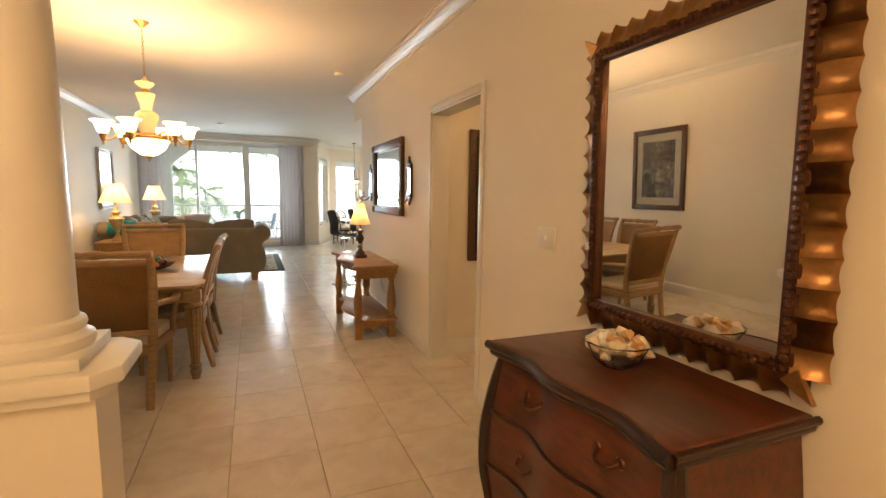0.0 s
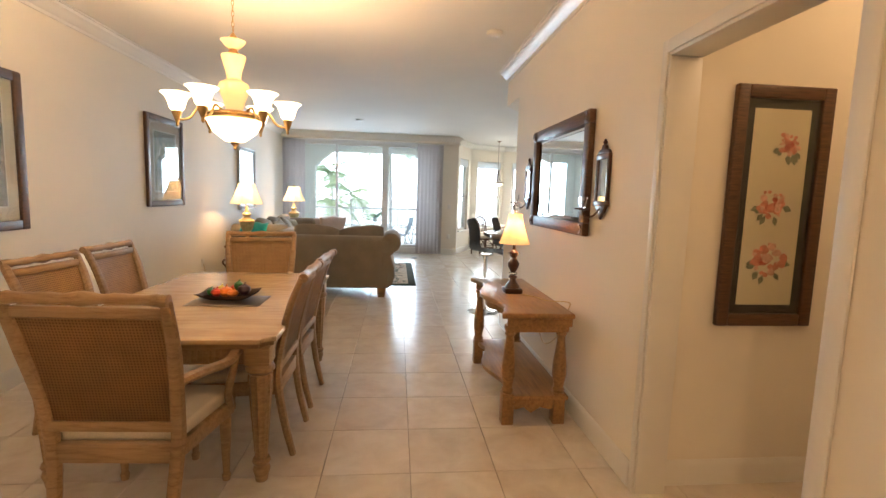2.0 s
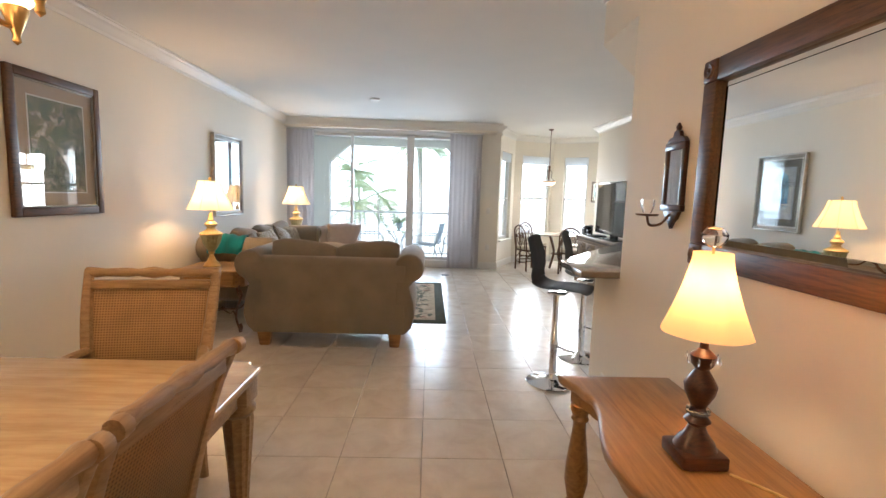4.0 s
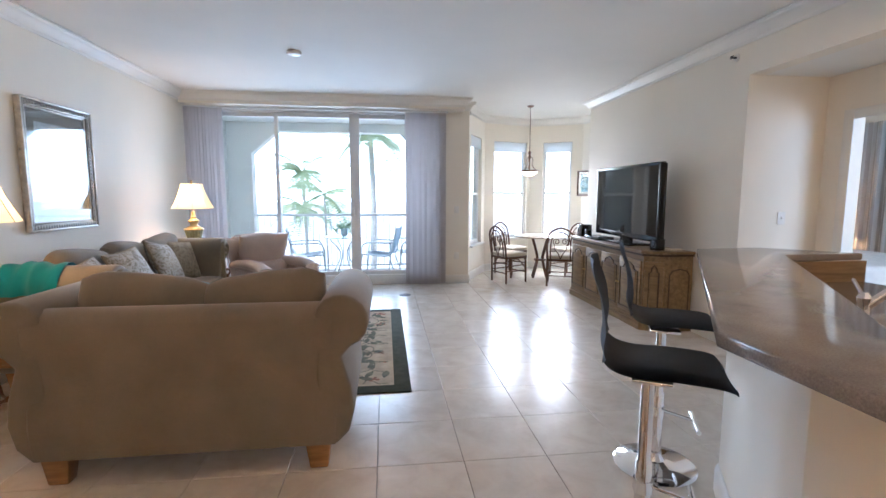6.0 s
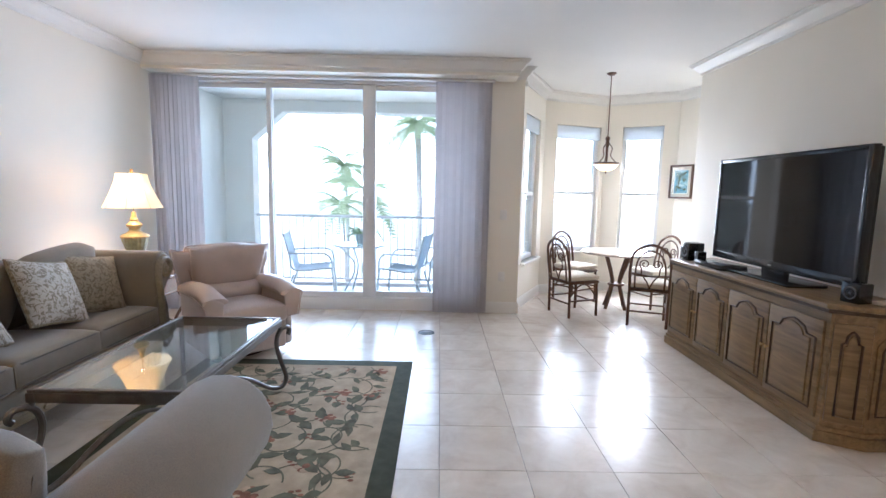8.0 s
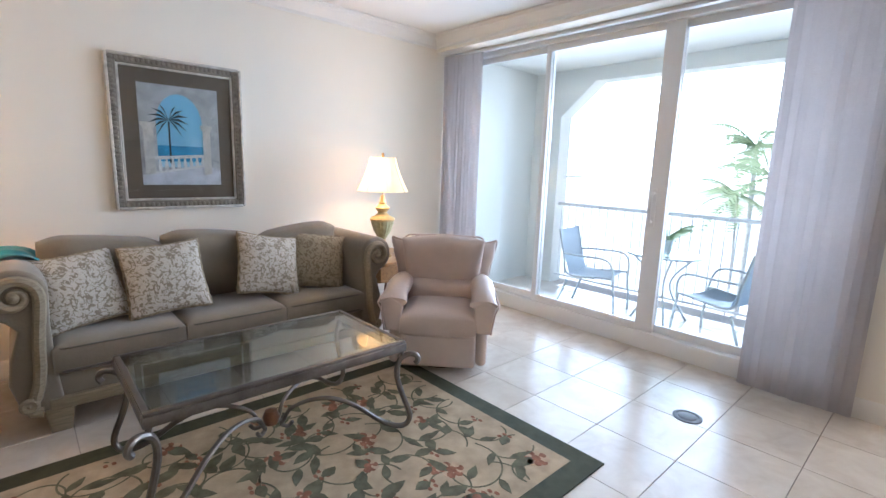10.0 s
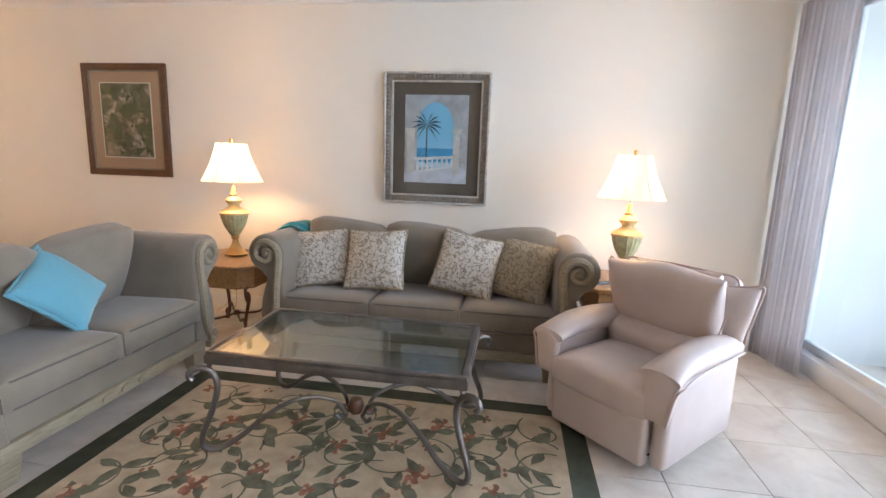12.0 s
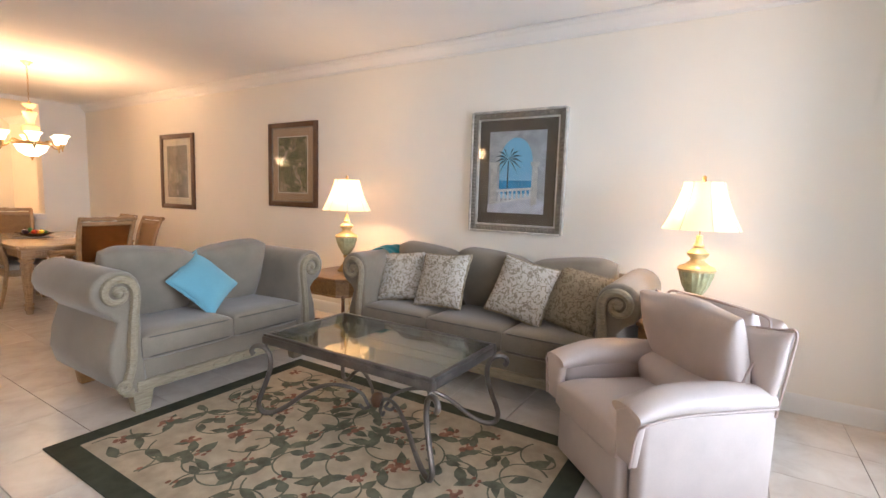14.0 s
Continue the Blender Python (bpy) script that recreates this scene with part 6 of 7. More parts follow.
def rug(m, hx, hy):
    """Floral rug: bordered pile with raised vines, leaves and blooms."""
    t = thing("rug", m, "beige floral rug with dark green border and leafy vines", "rug")
    border = plain_mat("dark_green_pile", (0.075, 0.08, 0.055), 0.95, 0, 0.2, 12, 300, 0.5, 0.003, 0.1)
    field = plain_mat("beige_pile", (0.45, 0.36, 0.245), 0.95, 0, 0.18, 9, 300, 0.5, 0.003, 0.1)
    leafm = plain_mat("olive_pile", (0.15, 0.145, 0.095), 0.95, 0, 0.35, 14, 300, 0.4, 0.002, 0.1)
    bloom = plain_mat("rust_pile", (0.28, 0.135, 0.085), 0.95, 0, 0.4, 18, 300, 0.4, 0.002, 0.1)
    pale = plain_mat("sand_pile", (0.50, 0.37, 0.25), 0.95, 0, 0.2, 18, 300, 0.4, 0.002, 0.1)
    Part().box(-hx, hx, -hy, hy, 0.0, 0.010, 0.004).done("border", border, t)
    e = 0.125
    Part().box(-hx + e, hx - e, -hy + e, hy - e, 0.004, 0.0112).done("field", field, t, smooth=False)
    rnd = random.Random(11)
    vine, leaves, flowers, hearts = Part(), Part(), Part(), Part()
    fx, fy = hx - e - 0.03, hy - e - 0.03
    lv = [0]

    def inside(x, y, k=0.0):
        return abs(x) < fx - k and abs(y) < fy - k

    def leaf(x, y, a, L, w):
        lv[0] += 1
        c, s = math.cos(a), math.sin(a)
        o = [(0, 0), (0.25 * L, -w * 0.8), (0.5 * L, -w), (0.78 * L, -w * 0.55), (L, 0), (0.78 * L, w * 0.45), (0.5 * L, w * 0.9), (0.25 * L, w * 0.8)]
        o = [(x + c * p - s * q, y + s * p + c * q) for p, q in o]
        if all(inside(*q) for q in o):
            leaves.prism(o, 0.0112, 0.0125 + 0.00001 * (lv[0] % 60))

    def strip(pts, r):
        pts = [q for q in pts if inside(q[0], q[1])]
        for a, b in zip(pts, pts[1:]):
            d = Vector((b[0] - a[0], b[1] - a[1]))
            if 1e-5 < d.length < 0.08:
                nrm = Vector((-d.y, d.x)).normalized() * r
                vine.prism([(a[0] - nrm.x, a[1] - nrm.y), (b[0] - nrm.x, b[1] - nrm.y), (b[0] + nrm.x, b[1] + nrm.y), (a[0] + nrm.x, a[1] + nrm.y)], 0.0112, 0.0121)

    def flower(x, y, r):
        if not inside(x, y, r):
            return
        for k in range(9):
            a = 2 * math.pi * k / 9 + rnd.uniform(-0.2, 0.2)
            px, py, pr = x + 0.62 * r * math.cos(a), y + 0.62 * r * math.sin(a), r * rnd.uniform(0.30, 0.42)
            (flowers if k % 2 else hearts).prism([(px + pr * math.cos(b), py + pr * 0.8 * math.sin(b)) for b in [2 * math.pi * j / 7 for j in range(7)]], 0.0112, 0.0124 + 0.00003 * k)
        hearts.prism([(x + 0.35 * r * math.cos(b), y + 0.35 * r * math.sin(b)) for b in [2 * math.pi * j / 8 for j in range(8)]], 0.0112, 0.0130)

    for i in range(7):
        for j in range(9):
            cx = -fx + (i + 0.5) * 2 * fx / 7 + rnd.uniform(-0.05, 0.05)
            cy = -fy + (j + 0.5) * 2 * fy / 9 + rnd.uniform(-0.05, 0.05)
            a0, sgn = rnd.uniform(0, 6.28), rnd.choice((-1, 1))
            R = rnd.uniform(0.13, 0.2)
            pts = [(cx + R * (1 - 0.45 * q) * math.cos(a0 + sgn * 4.4 * q) + 0.05 * q, cy + R * (1 - 0.45 * q) * math.sin(a0 + sgn * 4.4 * q)) for q in [k / 22 for k in range(23)]]
            strip(pts, 0.0045)
            for k in range(3, 22, 6):
                x, y = pts[k]
                a = math.atan2(pts[k][1] - pts[k - 1][1], pts[k][0] - pts[k - 1][0]) + rnd.choice((-1, 1)) * rnd.uniform(0.5, 1.0)
                leaf(x, y, a, rnd.uniform(0.09, 0.16), rnd.uniform(0.022, 0.038))
            if (i + j) % 2 == 0:
                flower(*pts[-1], rnd.uniform(0.05, 0.075))
            else:
                for k in range(5):
                    a = a0 + 1.26 * k
                    x, y = pts[-1]
                    px, py = x + 0.03 * math.cos(a), y + 0.03 * math.sin(a)
                    if inside(px, py, 0.03):
                        hearts.prism([(px + 0.016 * math.cos(b), py + 0.011 * math.sin(b)) for b in [2 * math.pi * q / 6 for q in range(6)]], 0.0112, 0.0123 + 0.00003 * k)
    vine.done("vines", leafm, t, smooth=False, kind="stuff")
    leaves.done("leaves", leafm, t, smooth=False, kind="stuff")
    flowers.done("petals", pale, t, smooth=False, kind="stuff")
    hearts.done("blooms", bloom, t, smooth=False, kind="stuff")
    return t


rug(pose(0.31, 10.985, 0.0), 0.88, 1.255)


def recliner(m):
    """Local front +y."""
    t = thing("recliner", m, "blush leather recliner armchair with winged back", "armchair")
    Part().lathe([(0.26, 0.0), (0.27, 0.02), (0.24, 0.05), (0.24, 0.07)], 28).done("swivel_base", M_black_gloss, t)
    Part().box(-0.27, 0.27, -0.32, 0.36, 0.075, 0.34, 0.03, 3).done("seat_base", M_leather, t)
    Part().box(-0.30, 0.30, 0.335, 0.405, 0.06, 0.335, 0.03, 4).done("foot_panel", M_leather, t, angle=60)
    Part().pillow(0.59, 0.70, 0.24, n=14, power=4.5, edge=0.45).done("seat_cushion", M_leather, t, m=pose(0, 0.075, 0.375, 2), angle=60)
    for s in (-1, 1):
        p = Part()

        p.box(-0.045, 0.045, -0.40, 0.36, 0.06, 0.565, 0.042, 5, m=pose(s * 0.345, 0, 0))
        p.done("side_panel", M_leather, t, angle=60)
        p = Part()
        rows = []
        for i in range(17):
            u = i / 16
            y = -0.34 + 0.76 * u
            flare = max(0.0, (u - 0.72) / 0.28)
            w = 0.078 + 0.022 * math.sin(math.pi * u) + 0.03 * flare ** 2
            zc = 0.575 + 0.025 * math.sin(math.pi * u * 0.9) - 0.02 * flare
            h = 0.062 + 0.01 * math.sin(math.pi * u) - 0.03 * flare ** 3
            rows.append([p.bm.verts.new((s * (0.345 + w * math.cos(a) * (1 if s * math.cos(a) * s > -2 else 1)), y, zc + h * math.sin(a))) for a in [2 * math.pi * k / 16 for k in range(16)]])
        for a, b in zip(rows, rows[1:]):
            for k in range(16):
                p.bm.faces.new((a[k], a[(k + 1) % 16], b[(k + 1) % 16], b[k]))
        p.bm.faces.new(rows[0])
        p.bm.faces.new(rows[-1][::-1])
        p.prism([(0.295, 0.34), (0.405, 0.34), (0.445, 0.56), (0.36, 0.605), (0.268, 0.55)] if s > 0 else [(-0.405, 0.34), (-0.295, 0.34), (-0.268, 0.55), (-0.36, 0.605), (-0.445, 0.56)], -0.425, -0.375, m=pose(0, 0, 0, 90), bevel=0.02, seg=3)
        p.done("arm_pad", M_leather, t, angle=60)
        Part().tube(smooth_path([(s * 0.43, -0.33, 0.56), (s * 0.448, -0.1, 0.572), (s * 0.452, 0.2, 0.575), (s * 0.463, 0.40, 0.555), (s * 0.435, 0.425, 0.50), (s * 0.41, 0.428, 0.345)], 4), 0.006, 6).done("piping", M_welt_leather, t)
    p = Part()
    o = [(-0.42, 0.12), (-0.30, 0.12), (-0.26, 0.40), (-0.33, 0.70), (-0.40, 0.90), (-0.45, 0.93), (-0.50, 0.88), (-0.46, 0.60)]
    p.prism(o, -0.33, 0.33, m=pose(0, 0, 0, 90, 0, 90), bevel=0.035, seg=4)
    p.done("back_shell", M_leather, t, angle=60)
    p = Part().pillow(0.68, 0.56, 0.22, n=18, power=3.4, edge=0.16, pinch=-0.01)
    for v in p.bm.verts:
        u, h = v.co.x / 0.33, v.co.y / 0.27
        v.co.x *= 0.96 + 0.08 * h
        v.co.y += max(0.0, h) ** 2 * (0.008 * math.cos(5 * u) - 0.012 * u * u)
        v.co.z += 0.008 * math.sin(4 * u + 3 * h) * (1 - h * h) - 0.02 * u * u
    p.done("back_cushion", M_leather, t, m=pose(0, -0.245, 0.705, 72), angle=70)
    p = Part().pillow(0.52, 0.34, 0.16, n=14, power=3, edge=0.2)
    p.done("head_pad", M_leather, t, m=pose(0, -0.375, 0.80, 72), angle=70)
    for s in (-1, 1):
        p = Part().pillow(0.22, 0.40, 0.13, n=14, power=3.0, edge=0.2)
        for v in p.bm.verts:
            u, h = s * v.co.x / 0.12, v.co.y / 0.21
            v.co.x += s * max(0.0, u) * 0.055 * (0.2 + 0.8 * h)
            v.co.y += 0.02 * max(0.0, u) * max(0.0, h) - 0.02 * max(0, -u)
            v.co.z += 0.012 * math.sin(7 * h + 2 * u) * max(0.0, u) - 0.03 * max(0.0, u) * (1 - h)
        wm = pose(s * 0.30, -0.325, 0.715, 75, 0, -s * 22)
        p.done("wing", M_leather, t, m=wm, angle=70)
        Part().tube(smooth_path([(s * 0.10, -0.21, -0.05), (s * 0.125, -0.05, -0.025), (s * 0.146, 0.08, -0.01), (s * 0.164, 0.218, 0.0), (s * 0.10, 0.212, 0.0), (0, 0.20, 0)], 4), 0.007, 6).done("piping", M_welt_leather, t, m=wm)
    Part().pillow(0.60, 0.22, 0.20, n=12, power=3.5, edge=0.3).done("lumbar_roll", M_leather, t, m=pose(0, -0.165, 0.50, 75), angle=60)
    p = Part()

    def wing(u, v):
        x = (2 * u - 1) * 0.33
        k = abs(2 * u - 1)
        return (x, -0.36 - 0.10 * v + 0.03 * k ** 2 - 0.05 * k ** 3 * v ** 3, 0.52 + (0.39 - 0.07 * k ** 2 + 0.05 * k ** 6) * v)

    p.grid(wing, 18, 8, thick=0.05)
    p.done("wing_back", M_leather, t, angle=60)
    q = Part()
    ring = [(-0.30, -0.19, 0.45), (-0.318, -0.21, 0.6), (-0.345, -0.28, 0.8), (-0.345, -0.325, 0.945), (-0.18, -0.325, 0.958), (0.0, -0.322, 0.968), (0.18, -0.325, 0.958), (0.345, -0.325, 0.945), (0.345, -0.28, 0.8), (0.318, -0.21, 0.6), (0.30, -0.19, 0.45)]
    q.tube(smooth_path(ring, 5), 0.007, 6)
    q.done("piping", M_welt_leather, t)
    return t


recliner(pose(-0.41, 12.51, 0, 0, 0, -135) @ Matrix.Diagonal((0.93, 0.93, 0.97, 1)))


def end_table(m, hx, hy, h):
    t = thing("end_table", m, "wooden end table with brown scrolled iron legs", "side table", "end tables")
    c = 0.09
    o = [(-hx + c, -hy), (hx - c, -hy), (hx, -hy + c), (hx, hy - c), (hx - c, hy), (-hx + c, hy), (-hx, hy - c), (-hx, -hy + c)]
    Part().prism(o, h - 0.035, h, bevel=0.01, seg=3).done("top", M_console_wood, t)
    p = Part().prism([(x * 0.955, y * 0.955) for x, y in o], h - 0.165, h - 0.034)
    p.prism([(x * 0.975, y * 0.975) for x, y in o], h - 0.175, h - 0.155, bevel=0.006)
    p.done("apron", M_console_wood, t)
    q = Part()
    for sx in (-1, 1):
        for sy in (-1, 1):
            def at(u, z):
                return (sx * (hx * 0.80 + u * 0.7), sy * (hy * 0.80 + u * 0.7), z)
            path = [at(0.02, h - 0.22), at(0.06, h - 0.20), at(0.09, h - 0.235), at(0.06, h - 0.275), at(0.0, h - 0.25), at(-0.02, h - 0.19), at(0.03, h - 0.165)]
            q.tube(smooth_path(path, 4), 0.012, 6)
            path = [at(0.07, h - 0.27), at(0.02, h - 0.34), at(-0.05, 0.20), at(-0.06, 0.13), at(-0.01, 0.06), at(0.05, 0.03), at(0.075, 0.06), at(0.05, 0.085), at(0.03, 0.065)]
            q.tube(smooth_path(path, 4), 0.0135, 6)
            q.tube([at(0.03, 0.035), at(0.045, 0.0)], 0.018, 8)
            q.tube(smooth_path([at(-0.06, 0.15), at(-0.14, 0.19), at(-0.22, 0.15), (0, 0, 0.17)], 4), 0.009, 6)
    q.lathe([(0.0, 0.15), (0.03, 0.16), (0.03, 0.18), (0.0, 0.2)], 12, caps=False)
    q.done("scroll_base", M_bronze, t)
    return t


_e = end_table(pose(-1.29, 9.53, 0), 0.35, 0.33, 0.65)
copy_thing(_e, pose(-1.40, 12.62, 0))


def urn_lamp(m):
    t = thing("table_lamp", m, "sage fluted urn table lamp with a lit ivory bell shade", "table lamp", "urn lamps beside the sofa")
    p = Part()
    p.lathe([(0.09, 0.0), (0.092, 0.012), (0.08, 0.022), (0.07, 0.04), (0.045, 0.07), (0.026, 0.11), (0.022, 0.14), (0.034, 0.155), (0.03, 0.17)], 24)
    p.done("foot", M_brass, t)
    Part().lathe([(0.03, 0.17), (0.052, 0.20), (0.085, 0.26), (0.105, 0.33), (0.108, 0.36)], 48, flute=18, depth=0.07).done("urn", M_urn, t)
    Part().lathe([(0.112, 0.355), (0.116, 0.37), (0.106, 0.385), (0.075, 0.40), (0.045, 0.425), (0.042, 0.44), (0.062, 0.465), (0.066, 0.48), (0.045, 0.50), (0.028, 0.515), (0.034, 0.53), (0.022, 0.545), (0.018, 0.60)], 28).done("neck", M_gilt, t)
    shade_part(t, 0.238, 0.122, 0.64, 0.955, M_shade, 8, 0.10)
    q = Part().tube([(0, 0, 0.60), (0, 0, 0.975)], 0.004, 6)
    q.lathe([(0.006, 0.955), (0.014, 0.968), (0.010, 0.98), (0.015, 0.99), (0.0, 1.005)], 12)
    for a in (0, 120, 240):
        q.tube([(0, 0, 0.953), (0.120 * math.cos(radians(a)), 0.120 * math.sin(radians(a)), 0.953)], 0.003, 5)
    q.done("finial", M_brass, t)
    p = Part()
    for k in range(8):
        a = 2 * math.pi * k / 8
        p.tube([((0.122 + 0.116 * (1 - v) ** 1.4 + 0.001) * math.cos(a), (0.122 + 0.116 * (1 - v) ** 1.4 + 0.001) * math.sin(a), 0.64 + 0.315 * v) for v in [j / 8 for j in range(9)]], 0.0025, 5)
    p.done("shade_rib", M_seat_cream, t)
    return t


_l = urn_lamp(pose(-1.375, 9.49, 0.65) @ Matrix.Diagonal((1, 1, 0.955, 1)))
copy_thing(_l, pose(-1.35, 12.60, 0.65, 0, 0, 20))
_p = Part().tube(smooth_path([(-1.50, 9.40, 0.45), (-1.62, 9.30, 0.10), (-1.58, 9.16, 0.008), (-1.70, 9.05, 0.008), (-1.80, 9.12, 0.10), (-1.868, 9.12, 0.40)], 6), 0.004, 6)
_p.done("lamp_cord", M_gilt, label="thin brown lamp cord trailing to the socket", category="cord")
_p = Part().box(-0.03, 0.03, -0.085, 0.085, 0.0, 0.012, 0.003)
_p.done("remote_control", M_black_gloss, m=pose(-1.22, 12.42, 0.65, 0, 0, 30), label="small black remote control on the end table", category="remote control")


def floor_drain(m):
    t = thing("floor_box", m, "round brass floor outlet cover set in the tiles", "floor outlet")
    Part().lathe([(0.085, 0.0), (0.085, 0.004), (0.068, 0.006), (0.066, 0.003), (0.0, 0.003)], 28, caps=False).done("ring", M_cover, t)
    Part().lathe([(0.0, 0.0), (0.0555, 0.004), (0.05, 0.007), (0.0, 0.007)], 24, caps=False).done("lid", M_cover, t)
    return t


floor_drain(pose(1.28, 13.10, 0.0))


def television(m, w, h):
    """Local screen faces -y; origin on the sideboard."""
    t = thing("television", m, "large black flat-screen television on a stand, switched off", "television")
    z0 = 0.075
    p = Part()
    b = 0.032
    for x0, x1, za, zb in ((-w / 2, -w / 2 + b, z0, z0 + h), (w / 2 - b, w / 2, z0, z0 + h), (-w / 2 + b, w / 2 - b, z0, z0 + 0.06), (-w / 2 + b, w / 2 - b, z0 + h - b, z0 + h)):
        p.box(x0, x1, -0.035, 0.02, za, zb, 0.006)
    p.done("bezel", M_black_gloss, t)
    Part().box(-w / 2 + b, w / 2 - b, -0.028, 0.0, z0 + 0.06, z0 + h - b).done("screen", M_screen, t, smooth=False)
    p = Part().box(-w / 2 + 0.01, w / 2 - 0.01, 0.02, 0.05, z0 + 0.01, z0 + h - 0.01, 0.01)
    p.box(-w / 2 + 0.2, w / 2 - 0.2, 0.05, 0.10, z0 + 0.1, z0 + h - 0.2, 0.02)
    p.done("back_cover", M_black_gloss, t)
    p = Part().box(-0.36, 0.36, -0.15, 0.13, 0.0, 0.022, 0.008)
    p.box(-0.12, 0.12, -0.01, 0.04, 0.02, z0 + 0.02, 0.008)
    p.done("stand", M_black_gloss, t)
    Part().box(-0.02, 0.02, -0.0365, -0.035, z0 + 0.025, z0 + 0.035).done("badge", M_silver, t, smooth=False)
    return t


def sideboard(m, L, d, h):
    """Local front -y, x along the length; front corners cut."""
    t = thing("sideboard", m, "antique walnut sideboard with arched raised-panel doors", "sideboard")
    c = 0.20

    def plan(k):
        return [(-L / 2 - k, d / 2), (-L / 2 - k, -d / 2 + c), (-L / 2 + c * 0.55, -d / 2 - k), (L / 2 - c * 0.55, -d / 2 - k), (L / 2 + k, -d / 2 + c), (L / 2 + k, d / 2)]

    Part().prism(plan(-0.015), 0.10, h - 0.05).done("body", M_sideboard, t, smooth=False)
    Part().prism(plan(0.018), h - 0.032, h, bevel=0.010, seg=3).done("top", M_sideboard, t)
    Part().prism(plan(0.004), h - 0.055, h - 0.031, bevel=0.006).done("cornice", M_sideboard_dark, t)
    p = Part().prism(plan(0.012), 0.0, 0.075, bevel=0.008)
    p.prism(plan(0.0), 0.074, 0.105, bevel=0.008)
    p.done("plinth", M_sideboard, t)

    def panel_door(name, w, m2, dark):
        q = Part().box(-w / 2, w / 2, -0.018, 0, 0.0, 0.60, 0.004)
        o = q.done(name, M_sideboard, t, m=m2)
        zt, zb, k = 0.56, 0.045, w / 2 - 0.042
        arch = [(-k, zb), (k, zb), (k, zt - 0.075), (k * 0.62, zt - 0.07), (k * 0.50, zt - 0.03), (k * 0.2, zt - 0.008), (0, zt), (-k * 0.2, zt - 0.008), (-k * 0.50, zt - 0.03), (-k * 0.62, zt - 0.07), (-k, zt - 0.075)]
        Part().tube([(x, -0.020, z) for x, z in arch], 0.007, 6, closed=True).done("groove", M_sideboard_dark, o)
        Part().prism([(x * 0.80, zb + (z - zb) * 0.93 + 0.018) for x, z in arch], 0.016, 0.030, m=pose(0, 0, 0, 90), bevel=0.008).done("raised_panel", M_sideboard, o)
        return o

    n = 4
    wd = (L - 1.1 * c - 0.05) / n
    for i in range(n):
        o = panel_door("door", wd - 0.006, pose(-L / 2 + c * 0.55 + 0.025 + wd * (i + 0.5), -d / 2 + 0.015, 0.14), False)
        x = wd / 2 - 0.022 if i % 2 == 0 else -wd / 2 + 0.022
        Part().lathe([(0.0, 0.0), (0.008, 0.002), (0.006, 0.012), (0.012, 0.02), (0.0, 0.026)], 12, m=pose(x, -0.018, 0.30, 90), caps=False).done("knob", M_brass, o)
    ang = math.degrees(math.atan2(c, c * 0.55))
    for s in (-1, 1):
        w2 = math.hypot(c, c * 0.55)
        panel_door("corner_panel", w2 - 0.05, pose(s * (L / 2 - c * 0.275 - 0.006), -d / 2 + c / 2 + 0.008, 0.14, 0, 0, s * ang), True)
        Part().prism([(-0.13, 0.19), (0.15, 0.19), (0.15, 0.63), (0.11, 0.68), (0.01, 0.70), (-0.09, 0.68), (-0.13, 0.63)], 0.0, 0.012, m=pose(s * (L / 2 - 0.015), 0.09, 0) @ pose(0, 0, 0, 90, 0, 90) @ (pose(0, 0, 0) if s > 0 else pose(0, 0, -0.012)), bevel=0.005).done("end_panel", M_sideboard, t)
        Part().tube([(s * (L / 2 - 0.001), 0.09 + y, z) for y, z in ((-0.10, 0.21), (0.12, 0.21), (0.12, 0.60), (0.09, 0.645), (0.01, 0.665), (-0.07, 0.645), (-0.10, 0.60))], 0.007, 6, closed=True).done("groove", M_sideboard_dark, t)
    return t


sideboard(pose(3.945, 11.98, 0, 0, 0, -90), 2.10, 0.51, 0.85)
television(pose(3.93, 11.86, 0.85, 0, 0, -90), 1.48, 0.86)


def speaker(m, w, d, h, label="small black loudspeaker cube on the sideboard"):
    t = thing("speaker", m, label, "speaker", "loudspeakers on the sideboard")
    Part().box(-w / 2, w / 2, -d / 2, d / 2, 0, h, 0.006).done("cabinet", M_black_gloss, t)
    Part().lathe([(w * 0.36, 0.0), (w * 0.33, 0.004), (w * 0.2, -0.004), (0.0, 0.002)], 20, m=pose(0, -d / 2, h / 2, 90), caps=False).done("cone", plain_mat("grey_cone", (0.05, 0.05, 0.05), 0.6), t)
    return t


speaker(pose(3.84, 12.84, 0.85, 0, 0, -90), 0.15, 0.15, 0.17)
speaker(pose(3.88, 11.09, 0.85, 0, 0, -80), 0.11, 0.10, 0.12)
speaker(pose(3.80, 12.62, 0.85, 0, 0, -90), 0.06, 0.08, 0.11)
_p = Part().box(-0.2, 0.2, -0.11, 0.11, 0.0, 0.045, 0.005)
_p.done("media_player", M_black_gloss, m=pose(3.84, 12.38, 0.85, 0, 0, -90), label="flat black media player on the sideboard", category="media player")
_p = Part().tube(smooth_path([(3.90, 12.45, 0.858), (3.86, 12.60, 0.856), (3.95, 12.70, 0.857), (4.05, 12.60, 0.857), (4.10, 12.75, 0.857), (4.205, 12.78, 0.80), (4.21, 12.80, 0.5)], 6), 0.004, 6)
_p.done("cable", M_black_gloss, label="thin black cable looped on the sideboard", category="cable")
_p = Part().box(-0.07, 0.07, -0.05, 0.05, 0, 0.02, 0.004)
_p.done("paper_tray", M_seat_cream, m=pose(4.02, 11.02, 0.85, 0, 0, 15), label="small cream card box on the sideboard", category="box")



